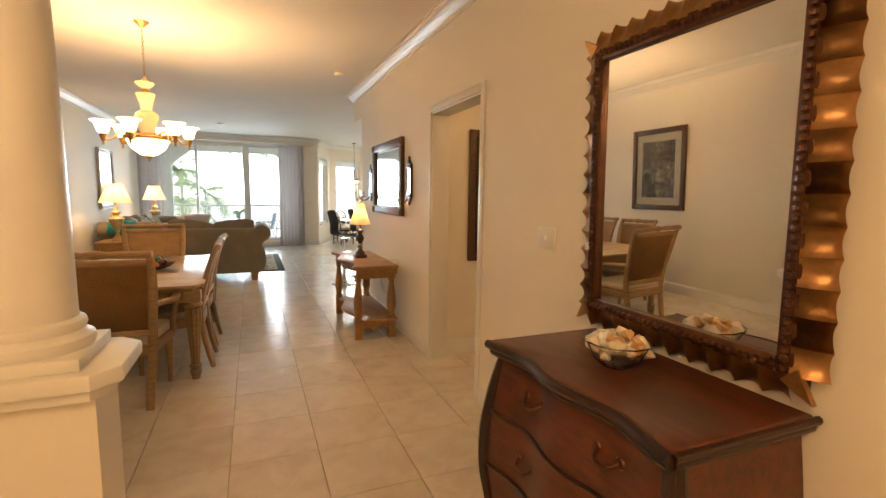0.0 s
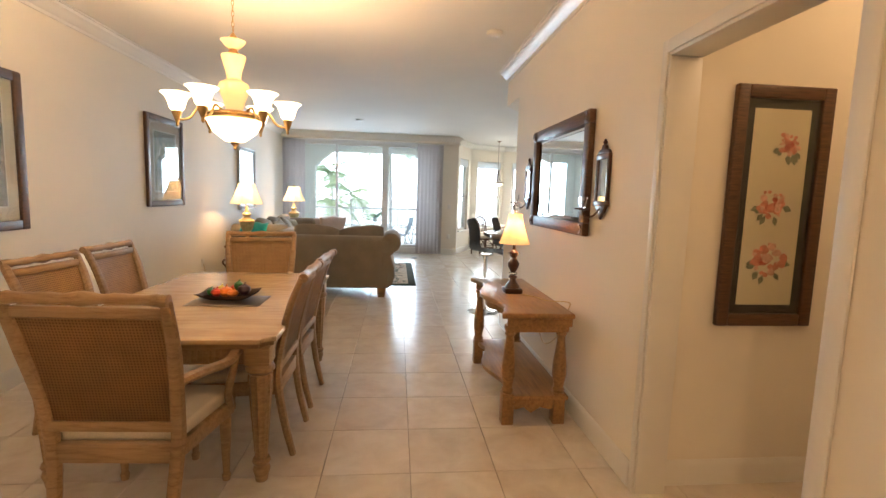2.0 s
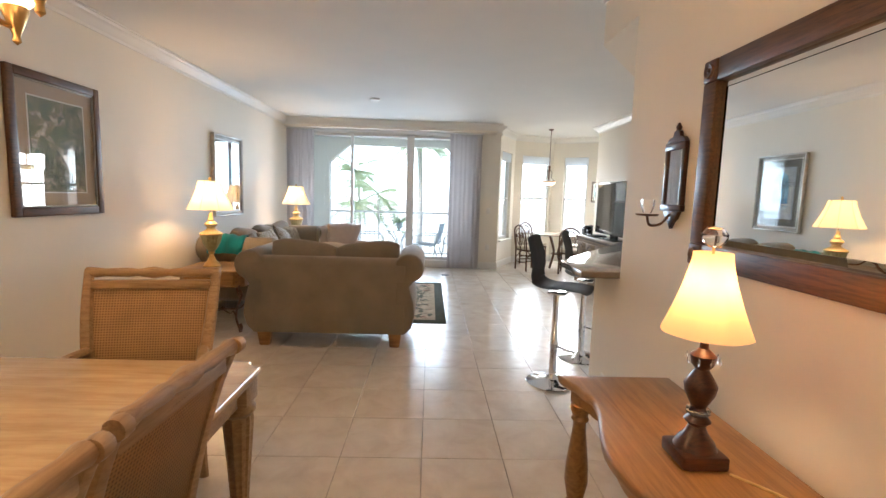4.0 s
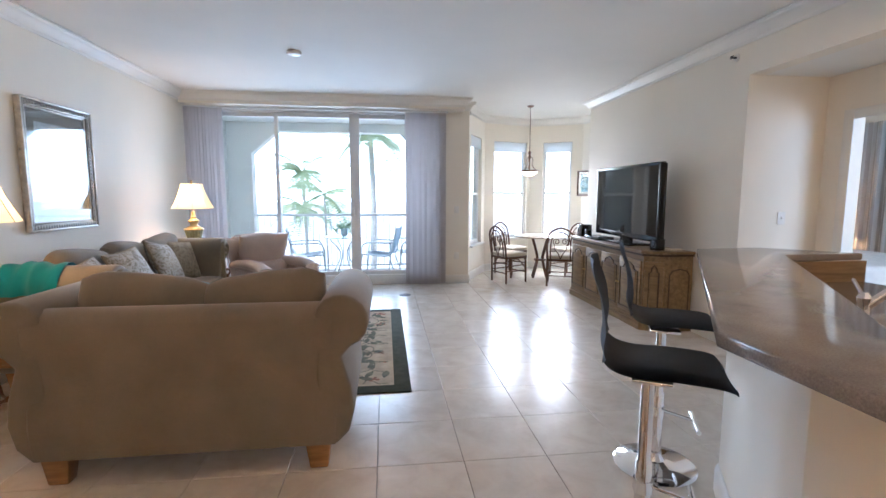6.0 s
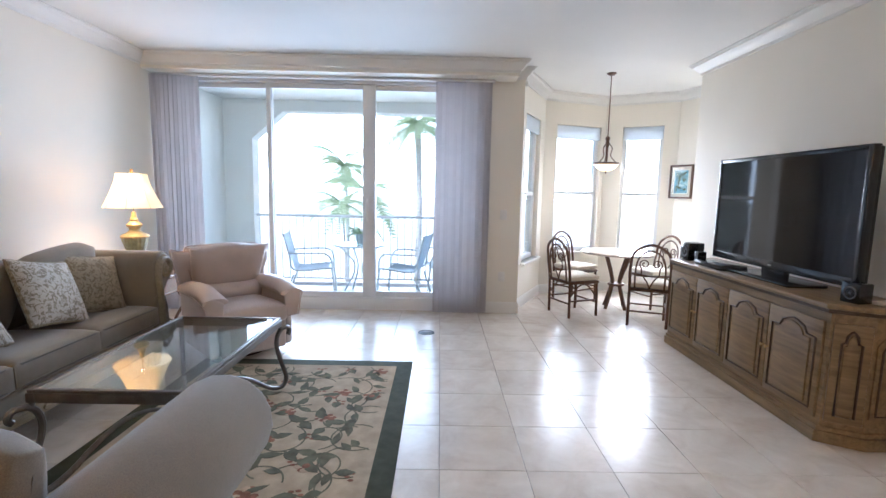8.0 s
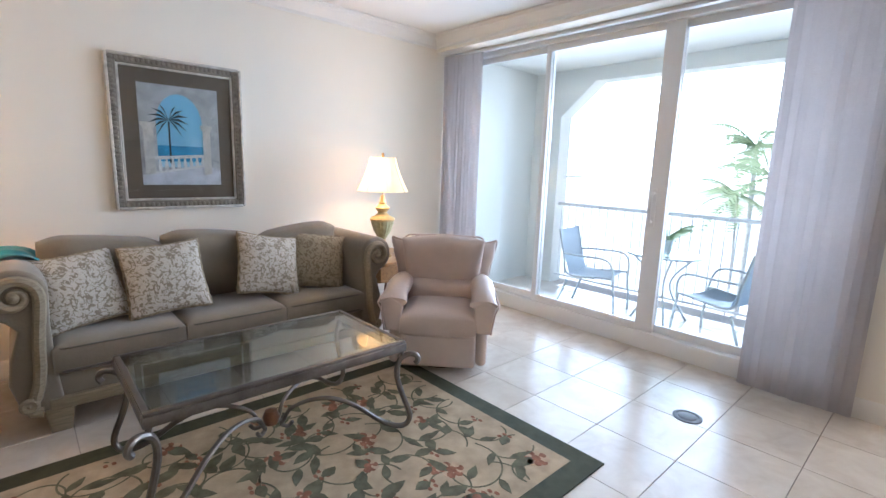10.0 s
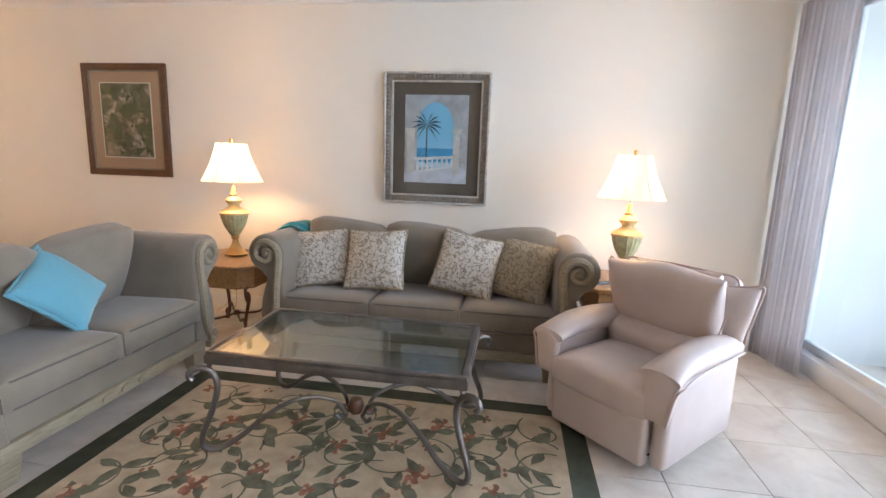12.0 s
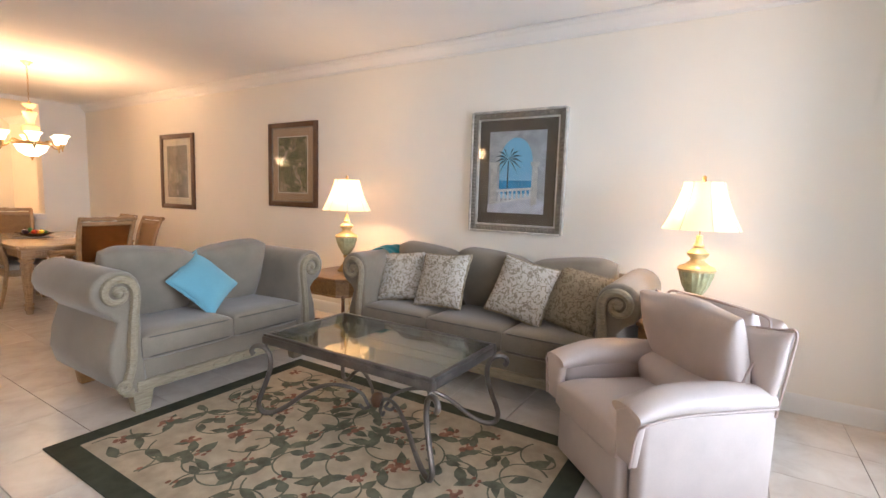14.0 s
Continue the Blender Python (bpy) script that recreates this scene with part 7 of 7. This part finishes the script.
def sprinkler(m):
    """A sidewall sprinkler that looks along -y."""
    t = thing("sprinkler", m, "small sidewall sprinkler head high on the wall", "sprinkler")
    Part().lathe([(0.034, 0.0), (0.032, 0.006), (0.014, 0.010), (0.0, 0.010)], 20, m=pose(0, 0, 0, 90), caps=False).done("escutcheon", M_white_plastic, t)
    p = Part().lathe([(0.010, 0.006), (0.010, 0.030), (0.006, 0.034), (0.006, 0.052)], 12, m=pose(0, 0, 0, 90))
    p.box(-0.018, 0.018, -0.056, -0.050, -0.012, 0.016, 0.002)
    p.done("head", M_cover, t)
    return t


sprinkler(pose(WT - 0.001, 10.54, 2.675, 0, 0, -90))

# ---- bar and kitchen edge ----
_t = thing("bar_counter", pose(0, 0, 1.03), "brown granite bar counter top above the half wall", "counter")
_o = [(1.86, 7.10), (1.86, 7.55), (3.07, 9.33), (3.55, 9.36), (3.93, 8.99), (3.38, 8.96), (2.48, 7.72), (2.235, 7.40), (2.235, 7.10)]
Part().prism(_o, 0.0, 0.042, bevel=0.008, seg=3).done("granite_top", M_granite, _t)
_t = thing("kitchen_counter", pose(0, 0, 0), "lower kitchen counter with granite top behind the bar", "counter")
_c = [(2.74, 8.35), (3.38, 9.0), (3.93, 9.0), (3.93, 8.6), (3.55, 8.3), (2.93, 7.45), (2.24, 7.45)]
Part().prism(_c, 0.0, 0.86).done("cabinet", M_trim, _t, smooth=False)
Part().prism([(x - 0.0, y) for x, y in _c], 0.862, 0.90, bevel=0.006).done("granite_top", M_granite, _t)
Part().prism([(3.42, 8.96), (3.93, 8.96), (3.93, 9.0), (3.42, 9.0)], 0.90, 1.028).done("bar_upstand", M_sideboard, _t, smooth=False)


def faucet(m):
    t = thing("faucet", m, "brushed chrome pull-out kitchen faucet", "faucet")
    p = Part().lathe([(0.032, 0.0), (0.03, 0.012), (0.022, 0.03), (0.02, 0.13), (0.024, 0.15), (0.012, 0.17)], 18)
    p.tube(smooth_path([(0, 0, 0.11), (0.08, 0, 0.19), (0.18, 0, 0.235), (0.225, 0, 0.235)], 5), 0.015, 10)
    p.lathe([(0.014, 0.0), (0.024, 0.02), (0.026, 0.06), (0.022, 0.065)], 14, m=pose(0.20, 0, 0.235, 0, 105, 0))
    p.tube([(0, 0, 0.15), (-0.02, 0.10, 0.20)], 0.007, 8)
    p.done("spout", M_chrome, t)
    return t


faucet(pose(2.75, 7.95, 0.90, 0, 0, -40))


def bar_stool(m):
    """Local front +y."""
    t = thing("bar_stool", m, "black leather bar stool on a chrome pedestal", "bar stool", "bar stools")
    Part().lathe([(0.205, 0.0), (0.207, 0.006), (0.19, 0.014), (0.10, 0.026), (0.05, 0.038), (0.036, 0.06), (0.032, 0.075), (0.0, 0.075)], 40, caps=False).done("base", M_chrome, t)
    p = Part().lathe([(0.030, 0.05), (0.030, 0.40), (0.024, 0.41), (0.024, 0.74)], 20)
    p.box(-0.08, 0.08, -0.06, 0.08, 0.735, 0.75, 0.004)
    p.done("column", M_chrome, t)
    p = Part().tube(smooth_path([(-0.012, 0.02, 0.30), (-0.012, 0.16, 0.27), (-0.012, 0.175, 0.265)], 4), 0.008, 8)
    p.tube([(-0.115, 0.178, 0.262), (0.115, 0.178, 0.262)], 0.012, 10)
    p.lathe([(0.036, 0.28), (0.036, 0.33)], 16)
    p.done("footrest", M_chrome, t)
    prof = smooth_path([(0.265, 0.763), (0.22, 0.785), (0.08, 0.792), (-0.06, 0.79), (-0.14, 0.815), (-0.175, 0.875), (-0.172, 0.95), (-0.185, 1.05), (-0.215, 1.14), (-0.225, 1.19)], 5)
    p = Part()

    def fn(u, v):
        k = v * (len(prof) - 1)
        i = min(int(k), len(prof) - 2)
        f = k - i
        y, z = prof[i][0] * (1 - f) + prof[i + 1][0] * f, prof[i][1] * (1 - f) + prof[i + 1][1] * f
        x = 2 * u - 1
        w = 0.205 - 0.02 * max(0, v - 0.8) * 5 - 0.075 * max(0, 1 - min(v, 1 - v) / 0.05) ** 2.2
        return (x * w, y + 0.018 * x * x * (1 if v > 0.5 else 0), z + 0.012 * x * x * (1 if v < 0.5 else 0))

    p.grid(fn, 14, 60, thick=0.044)
    bmesh.ops.bevel(p.bm, geom=[e for e in p.bm.edges if len(e.link_faces) == 2 and e.calc_face_angle(0) > 1.0], offset=0.014, segments=3, profile=0.5, affect="EDGES", clamp_overlap=True)
    p.done("seat_shell", M_black_leather, t, angle=60)
    return t


_s = bar_stool(pose(1.995, 8.066, 0, 0, 0, -118))
copy_thing(_s, pose(2.42, 8.66, 0, 0, 0, -116))

# ---- breakfast nook ----
def nook_table(m):
    t = thing("nook_table", m, "round pale-topped breakfast table on rattan legs", "table")
    Part().lathe([(0.0, 0.715), (0.44, 0.715), (0.455, 0.727), (0.45, 0.74), (0.0, 0.742)], 40, caps=False).done("top", plain_mat("pale_stone_top", (0.62, 0.52, 0.42), 0.15, 0, 0.1, 8), t)
    for k in range(4):
        a = k * math.pi / 2 + 0.5
        c, s = math.cos(a), math.sin(a)
        Part().tube(smooth_path([(0.20 * c, 0.20 * s, 0.715), (0.09 * c, 0.09 * s, 0.45), (0.07 * c, 0.07 * s, 0.30), (0.17 * c, 0.17 * s, 0.0)], 5), 0.024, 8).done("leg", M_rattan, t)
    Part().lathe([(0.10, 0.30), (0.105, 0.31), (0.10, 0.33)], 16).done("binding", M_rattan, t)
    return t


nook_table(pose(3.70, 14.33, 0))


def rattan_chair(m):
    t = thing("rattan_chair", m, "bentwood rattan dining chair with scrolled back and cushion", "chair", "chairs round the nook table")
    p = Part()
    hoop = [(-0.20, -0.19, 0.0), (-0.20, -0.20, 0.42), (-0.205, -0.23, 0.65), (-0.17, -0.26, 0.84), (0.0, -0.275, 0.93), (0.17, -0.26, 0.84), (0.205, -0.23, 0.65), (0.20, -0.20, 0.42), (0.20, -0.19, 0.0)]
    p.tube(smooth_path(hoop, 6), 0.016, 8)
    inner = [(-0.15, -0.21, 0.42), (-0.15, -0.24, 0.66), (-0.11, -0.262, 0.80), (0.0, -0.27, 0.865), (0.11, -0.262, 0.80), (0.15, -0.24, 0.66), (0.15, -0.21, 0.42)]
    p.tube(smooth_path(inner, 5), 0.010, 6)
    p.done("back_hoop", M_rattan, t)
    q = Part()
    for s in (-1, 1):
        sp = spiral(0.062 * s, 0.715, 0.015, 0.055, math.pi / 2, -s * 1.4, 18)
        q.tube([(x, -0.25, z) for x, z in sp] + [(s * 0.09, -0.235, 0.60), (s * 0.03, -0.225, 0.52), (0.0, -0.215, 0.44)], 0.008, 6)
    q.done("scroll", M_rattan, t)
    r = Part()
    for s in (-1, 1):
        r.tube([(s * 0.20, 0.21, 0.0), (s * 0.195, 0.20, 0.42)], 0.016, 8)
        r.tube([(s * 0.198, -0.195, 0.20), (s * 0.198, 0.205, 0.20)], 0.011, 6)
        r.tube(smooth_path([(s * 0.198, 0.20, 0.24), (s * 0.198, 0.06, 0.38), (s * 0.198, -0.06, 0.38), (s * 0.198, -0.195, 0.24)], 5), 0.010, 6)
    r.tube([(-0.198, 0.205, 0.17), (0.198, 0.205, 0.17)], 0.011, 6)
    r.tube([(-0.198, -0.195, 0.17), (0.198, -0.195, 0.17)], 0.011, 6)
    r.box(-0.215, 0.215, -0.215, 0.225, 0.40, 0.435, 0.012)
    r.done("frame", M_rattan, t)
    Part().pillow(0.42, 0.43, 0.085, n=10, power=4, edge=0.4).done("cushion", M_seat_cream, t, m=pose(0, 0.005, 0.47))
    return t


_r = rattan_chair(pose(3.05, 14.02, 0, 0, 0, -68))
copy_thing(_r, pose(3.80, 13.62, 0, 0, 0, -22))
copy_thing(_r, pose(3.30, 14.82, 0, 0, 0, -146))
copy_thing(_r, pose(4.26, 14.50, 0, 0, 0, 110))


def pendant(m, drop):
    t = thing("pendant_lamp", m, "bronze pendant lamp with a frosted glass bowl", "pendant lamp")
    b = -drop
    p = Part().lathe([(0.0, -0.03), (0.03, -0.025), (0.055, -0.008), (0.055, 0.0)], 20, caps=False)
    p.tube([(0, 0, -0.02), (0, 0, b + 0.30)], 0.006, 8)
    p.lathe([(0.008, b + 0.42), (0.03, b + 0.39), (0.018, b + 0.36), (0.022, b + 0.30), (0.012, b + 0.28), (0.012, b + 0.10)], 16)
    for k in range(3):
        a = 2 * math.pi * k / 3
        c, s = math.cos(a), math.sin(a)
        p.tube(smooth_path([(0.015 * c, 0.015 * s, b + 0.34), (0.06 * c, 0.06 * s, b + 0.27), (0.045 * c, 0.045 * s, b + 0.19), (0.09 * c, 0.09 * s, b + 0.13), (0.13 * c, 0.13 * s, b + 0.095)], 5), 0.006, 6)
    p.lathe([(0.135, b + 0.075), (0.152, b + 0.085), (0.152, b + 0.10), (0.12, b + 0.105)], 32)
    p.lathe([(0.0, b - 0.03), (0.01, b - 0.02), (0.006, b - 0.008), (0.014, b + 0.005), (0.0, b + 0.01)], 12, caps=False)
    p.done("bronze_frame", M_bronze, t)
    Part().lathe([(0.0, b), (0.06, b + 0.01), (0.11, b + 0.04), (0.14, b + 0.08), (0.136, b + 0.08), (0.106, b + 0.044), (0.056, b + 0.016), (0.0, b + 0.006)], 32, caps=False).done("bowl", M_opal, t)
    return t


pendant(pose(3.40, 14.10, CEIL), CEIL - 1.745)
_p = Part()
for _k in range(7):
    _a = radians(-40 + 40 * _k)
    _p.pillow(0.10, 0.05, 0.025, m=pose(0.035 * math.cos(_a), -0.02 - 0.004 * _k, 0.06 * math.sin(_a), 90, 0, 0) @ pose(0, 0, 0, 0, 0, math.degrees(_a)), n=6)
_p.done("wall_ornament", M_bronze, m=pose(2.35, 14.22, 1.75, 0, 0, 60), label="small dark carved leaf ornament on the wall", category="wall ornament")

# ---- balcony things ----
def patio_chair(m):
    """Local front +y."""
    t = thing("patio_chair", m, "pale metal sling patio chair with a sled base", "patio chair", "patio chairs")
    for s in (-1, 1):
        p = Part().tube(smooth_path([(s * 0.25, -0.34, 0.90), (s * 0.25, -0.27, 0.62), (s * 0.25, -0.20, 0.42), (s * 0.25, 0.22, 0.44), (s * 0.25, 0.27, 0.40), (s * 0.25, 0.30, 0.05), (s * 0.25, 0.22, 0.012), (s * 0.25, -0.30, 0.012), (s * 0.25, -0.33, 0.04), (s * 0.25, -0.22, 0.36)], 5), 0.013, 8)
        p.tube(smooth_path([(s * 0.25, -0.27, 0.64), (s * 0.29, -0.05, 0.645), (s * 0.29, 0.18, 0.64), (s * 0.28, 0.26, 0.56), (s * 0.25, 0.28, 0.40)], 5), 0.012, 8)
        p.done("side_frame", M_outmetal, t)
    p = Part()
    path = [(-0.34, 0.90), (-0.27, 0.62), (-0.20, 0.43), (0.0, 0.42), (0.22, 0.44)]

    def fn(u, v):
        k = v * 4
        i = min(int(k), 3)
        f = k - i
        return ((2 * u - 1) * 0.245, path[i][0] * (1 - f) + path[i + 1][0] * f, path[i][1] * (1 - f) + path[i + 1][1] * f - 0.012 * (1 - (2 * u - 1) ** 2))

    p.grid(fn, 8, 16, thick=0.004)
    p.done("sling", M_sling, t)
    return t


_c = patio_chair(pose(-0.33, 14.72, -0.02, 0, 0, -80))
copy_thing(_c, pose(0.92, 14.74, -0.02, 0, 0, 78))
copy_thing(_c, pose(1.45, 15.05, -0.02, 0, 0, 110))
_t = thing("patio_table", pose(0.28, 14.98, -0.02), "round glass-topped patio table on metal legs", "patio table")
Part().lathe([(0.35, 0.70), (0.37, 0.70), (0.37, 0.72), (0.35, 0.72), (0.35, 0.70)], 36, caps=False).done("rim", M_outmetal, _t)
Part().lathe([(0.0, 0.71), (0.35, 0.71), (0.35, 0.716), (0.0, 0.716)], 36, caps=False).done("glass_top", M_tabletop_glass, _t)
for _k in range(4):
    _a = _k * math.pi / 2 + 0.6
    Part().tube(smooth_path([(0.30 * math.cos(_a), 0.30 * math.sin(_a), 0.70), (0.08 * math.cos(_a), 0.08 * math.sin(_a), 0.40), (0.28 * math.cos(_a), 0.28 * math.sin(_a), 0.0)], 6), 0.012, 8).done("leg", M_outmetal, _t)

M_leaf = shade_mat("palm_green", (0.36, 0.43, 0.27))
M_bark = plain_mat("palm_bark", (0.66, 0.62, 0.56), 0.9, 0, 0.25, 9, 40, 0.6, 0.02)


def frond(p, base, a, L, lift, rnd, w=0.16):
    """One arching frond with leaflets."""
    c, s = math.cos(a), math.sin(a)
    mid = []
    for i in range(11):
        u = i / 10
        mid.append(Vector((base[0] + c * L * u, base[1] + s * L * u, base[2] + L * (lift * u - 0.75 * u * u))))
    p.tube(mid, [0.02 * (1 - 0.8 * i / 10) for i in range(11)], 5)
    side = Vector((-s, c, 0))
    for i in range(1, 11):
        for q in (-1, 1):
            for h in (0.0, 0.5):
                u = min(1.0, (i - h) / 10)
                o = mid[i - 1].lerp(mid[i], 1 - h)
                l = w * L * (0.5 + math.sin(math.pi * u) * 0.9)
                tip = o + side * q * l + Vector((c, s, 0)) * l * 0.6 + Vector((0, 0, -0.35 * l - rnd.uniform(0, 0.1) * l))
                e = (mid[i] - mid[i - 1]).normalized() * 0.055 * L
                a3, b3, c3 = (p.bm.verts.new(v) for v in (o, o + e, tip))
                p.bm.faces.new((a3, b3, c3))


def palm(x, y, z0, z1, n, L, seed, r=0.17):
    rnd = random.Random(seed)
    t = thing("palm_tree", pose(x, y, z0), "tall palm tree with arching green fronds", "palm tree", "palms beyond the balcony")
    h = z1 - z0
    Part().tube([(0.25 * math.sin(i / 4) * i / 12, 0, h * i / 12) for i in range(13)], [r * (1 - 0.3 * i / 12) for i in range(13)], 10).done("trunk", M_bark, t)
    p = Part()
    bx = 0.25 * math.sin(3)
    for k in range(n):
        frond(p, (bx, 0, h), 2 * math.pi * k / n + rnd.uniform(-0.2, 0.2), L * rnd.uniform(0.8, 1.1), rnd.uniform(-0.3, 1.2), rnd, 0.22)
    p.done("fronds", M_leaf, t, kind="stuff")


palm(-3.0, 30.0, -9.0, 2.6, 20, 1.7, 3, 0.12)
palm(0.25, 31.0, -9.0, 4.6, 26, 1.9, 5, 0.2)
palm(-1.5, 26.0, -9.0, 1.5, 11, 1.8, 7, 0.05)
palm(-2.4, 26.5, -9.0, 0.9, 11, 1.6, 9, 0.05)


def potted_plant(m):
    t = thing("potted_plant", m, "leafy green plant in a pale pot", "potted plant")
    Part().lathe([(0.055, 0.0), (0.075, 0.14), (0.08, 0.15), (0.07, 0.15), (0.05, 0.02)], 20, caps=False).done("pot", M_outmetal, t)
    p = Part()
    rnd = random.Random(6)
    for k in range(12):
        frond(p, (0, 0, 0.12), 0.52 * k, rnd.uniform(0.16, 0.26), rnd.uniform(0.6, 1.5), rnd, 0.25)
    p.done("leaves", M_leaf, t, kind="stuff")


potted_plant(pose(0.28, 14.98, 0.70))

# ---- bedroom glimpse ----
def bed(m):
    t = thing("bed", m, "made bed with white linen and a rattan headboard", "bed")
    Part().box(-0.8, 0.8, -1.0, 1.0, 0.10, 0.35, 0.02).done("base", M_rattan, t)
    Part().box(-0.82, 0.82, -1.0, 1.0, 0.33, 0.66, 0.06, 4).done("linen", weave_mat("white_linen", (0.74, 0.70, 0.66, 1)), t)
    p = Part().tube(smooth_path([(-0.8, 1.03, 0.0), (-0.8, 1.03, 1.0), (-0.4, 1.03, 1.12), (0.4, 1.03, 1.12), (0.8, 1.03, 1.0), (0.8, 1.03, 0.0)], 5), 0.03, 8)
    p.done("headboard", M_rattan, t)
    for x in (-0.4, 0.4):
        Part().pillow(0.65, 0.42, 0.2, n=10).done("pillow", weave_mat("white_pillow", (0.78, 0.76, 0.74, 1)), t, m=pose(x, 0.76, 0.76, 30))
    for x in (-0.7, 0.7):
        Part().box(x - 0.04, x + 0.04, -0.9, 0.9, 0.0, 0.12).done("foot", M_rattan, t)
    return t


bed(pose(7.0, 11.9, 0, 0, 0, 0))
_p = Part()
_p.grid(lambda u, v: (8.23 + 0.03 * math.sin(u * 90), 10.4 + 2.7 * u, 0.02 + 2.5 * v), 120, 2, thick=0.003)
_m, _nt2, _b2 = base_mat("striped_cloth", (0.6, 0.55, 0.48, 1), 0.8)
_w = _nt2.nodes.new("ShaderNodeTexWave")
_w.bands_direction = "Y"
_w.inputs["Scale"].default_value = 4.0
_nt2.links.new(coords(_nt2), _w.inputs["Vector"])
_nt2.links.new(ramp(_nt2, _w.outputs["Fac"], (0.4, (0.82, 0.81, 0.80)), (0.6, (0.60, 0.57, 0.55))), _b2.inputs["Base Color"])
_p.done("curtain", _m, label="striped beige bedroom curtain, drawn", category="curtain")
_t = thing("night_stand", pose(7.99, 12.92, 0), "dark rattan night stand beside the bed", "night stand")
Part().box(-0.22, 0.22, -0.2, 0.2, 0.0, 0.6, 0.01).done("body", M_rattan, _t)
_t = thing("table_lamp", pose(7.99, 12.92, 0.6), "small bedside lamp with a lit ivory shade", "table lamp")
Part().lathe([(0.07, 0), (0.03, 0.03), (0.02, 0.2), (0.015, 0.3)], 16).done("base", M_brass, _t)
shade_part(_t, 0.14, 0.09, 0.28, 0.5, M_shade)

# ---- floor tiles ----
_slab = Part().box(WL - 0.15, 8.4, -1.5, 15.75, -0.2, -0.012).done("floor", plain_mat("grout", (0.40, 0.35, 0.29), 0.8), smooth=False, kind="structure", label="floor of polished ivory porcelain tiles")
_q = Part()
_h, _hx = PITCH / 2 - 0.0018, PITCH_X / 2 - 0.0018
_q.box(-_hx, _hx, -_h, _h, -0.011, 0.0, 0.0012, 1)
_far = Part()
_mesh = None
_n = 0
for _j in range(-24, 16):
    for _i in range(-7, 18):
        x, y = 0.957 + PITCH_X * (_i + 0.5), 9.28 + PITCH * (_j + 0.5)
        if not (WL - 0.2 < x < 8.3 and -1.4 < y < 15.6):
            continue
        near = -1.0 < x < 2.6 and 2.2 < y < 14.3
        if near and _n < 200:
            if _mesh is None:
                o = _q.done("tile", M_tile, _slab, angle=20)
                _mesh = o.data
            else:
                o = new("tile", _mesh)
                o.parent = _slab
            o.matrix_basis = pose(x, y, 0, 0, 0, 180 * ((_i * 7 + _j * 3) % 2))
            _n += 1
        else:
            _far.box(x - _hx, x + _hx, y - _h, y + _h, -0.011, 0.0, 0.0012, 1)
_far.done("far_tiles", M_tile, _slab, angle=20, kind="stuff")
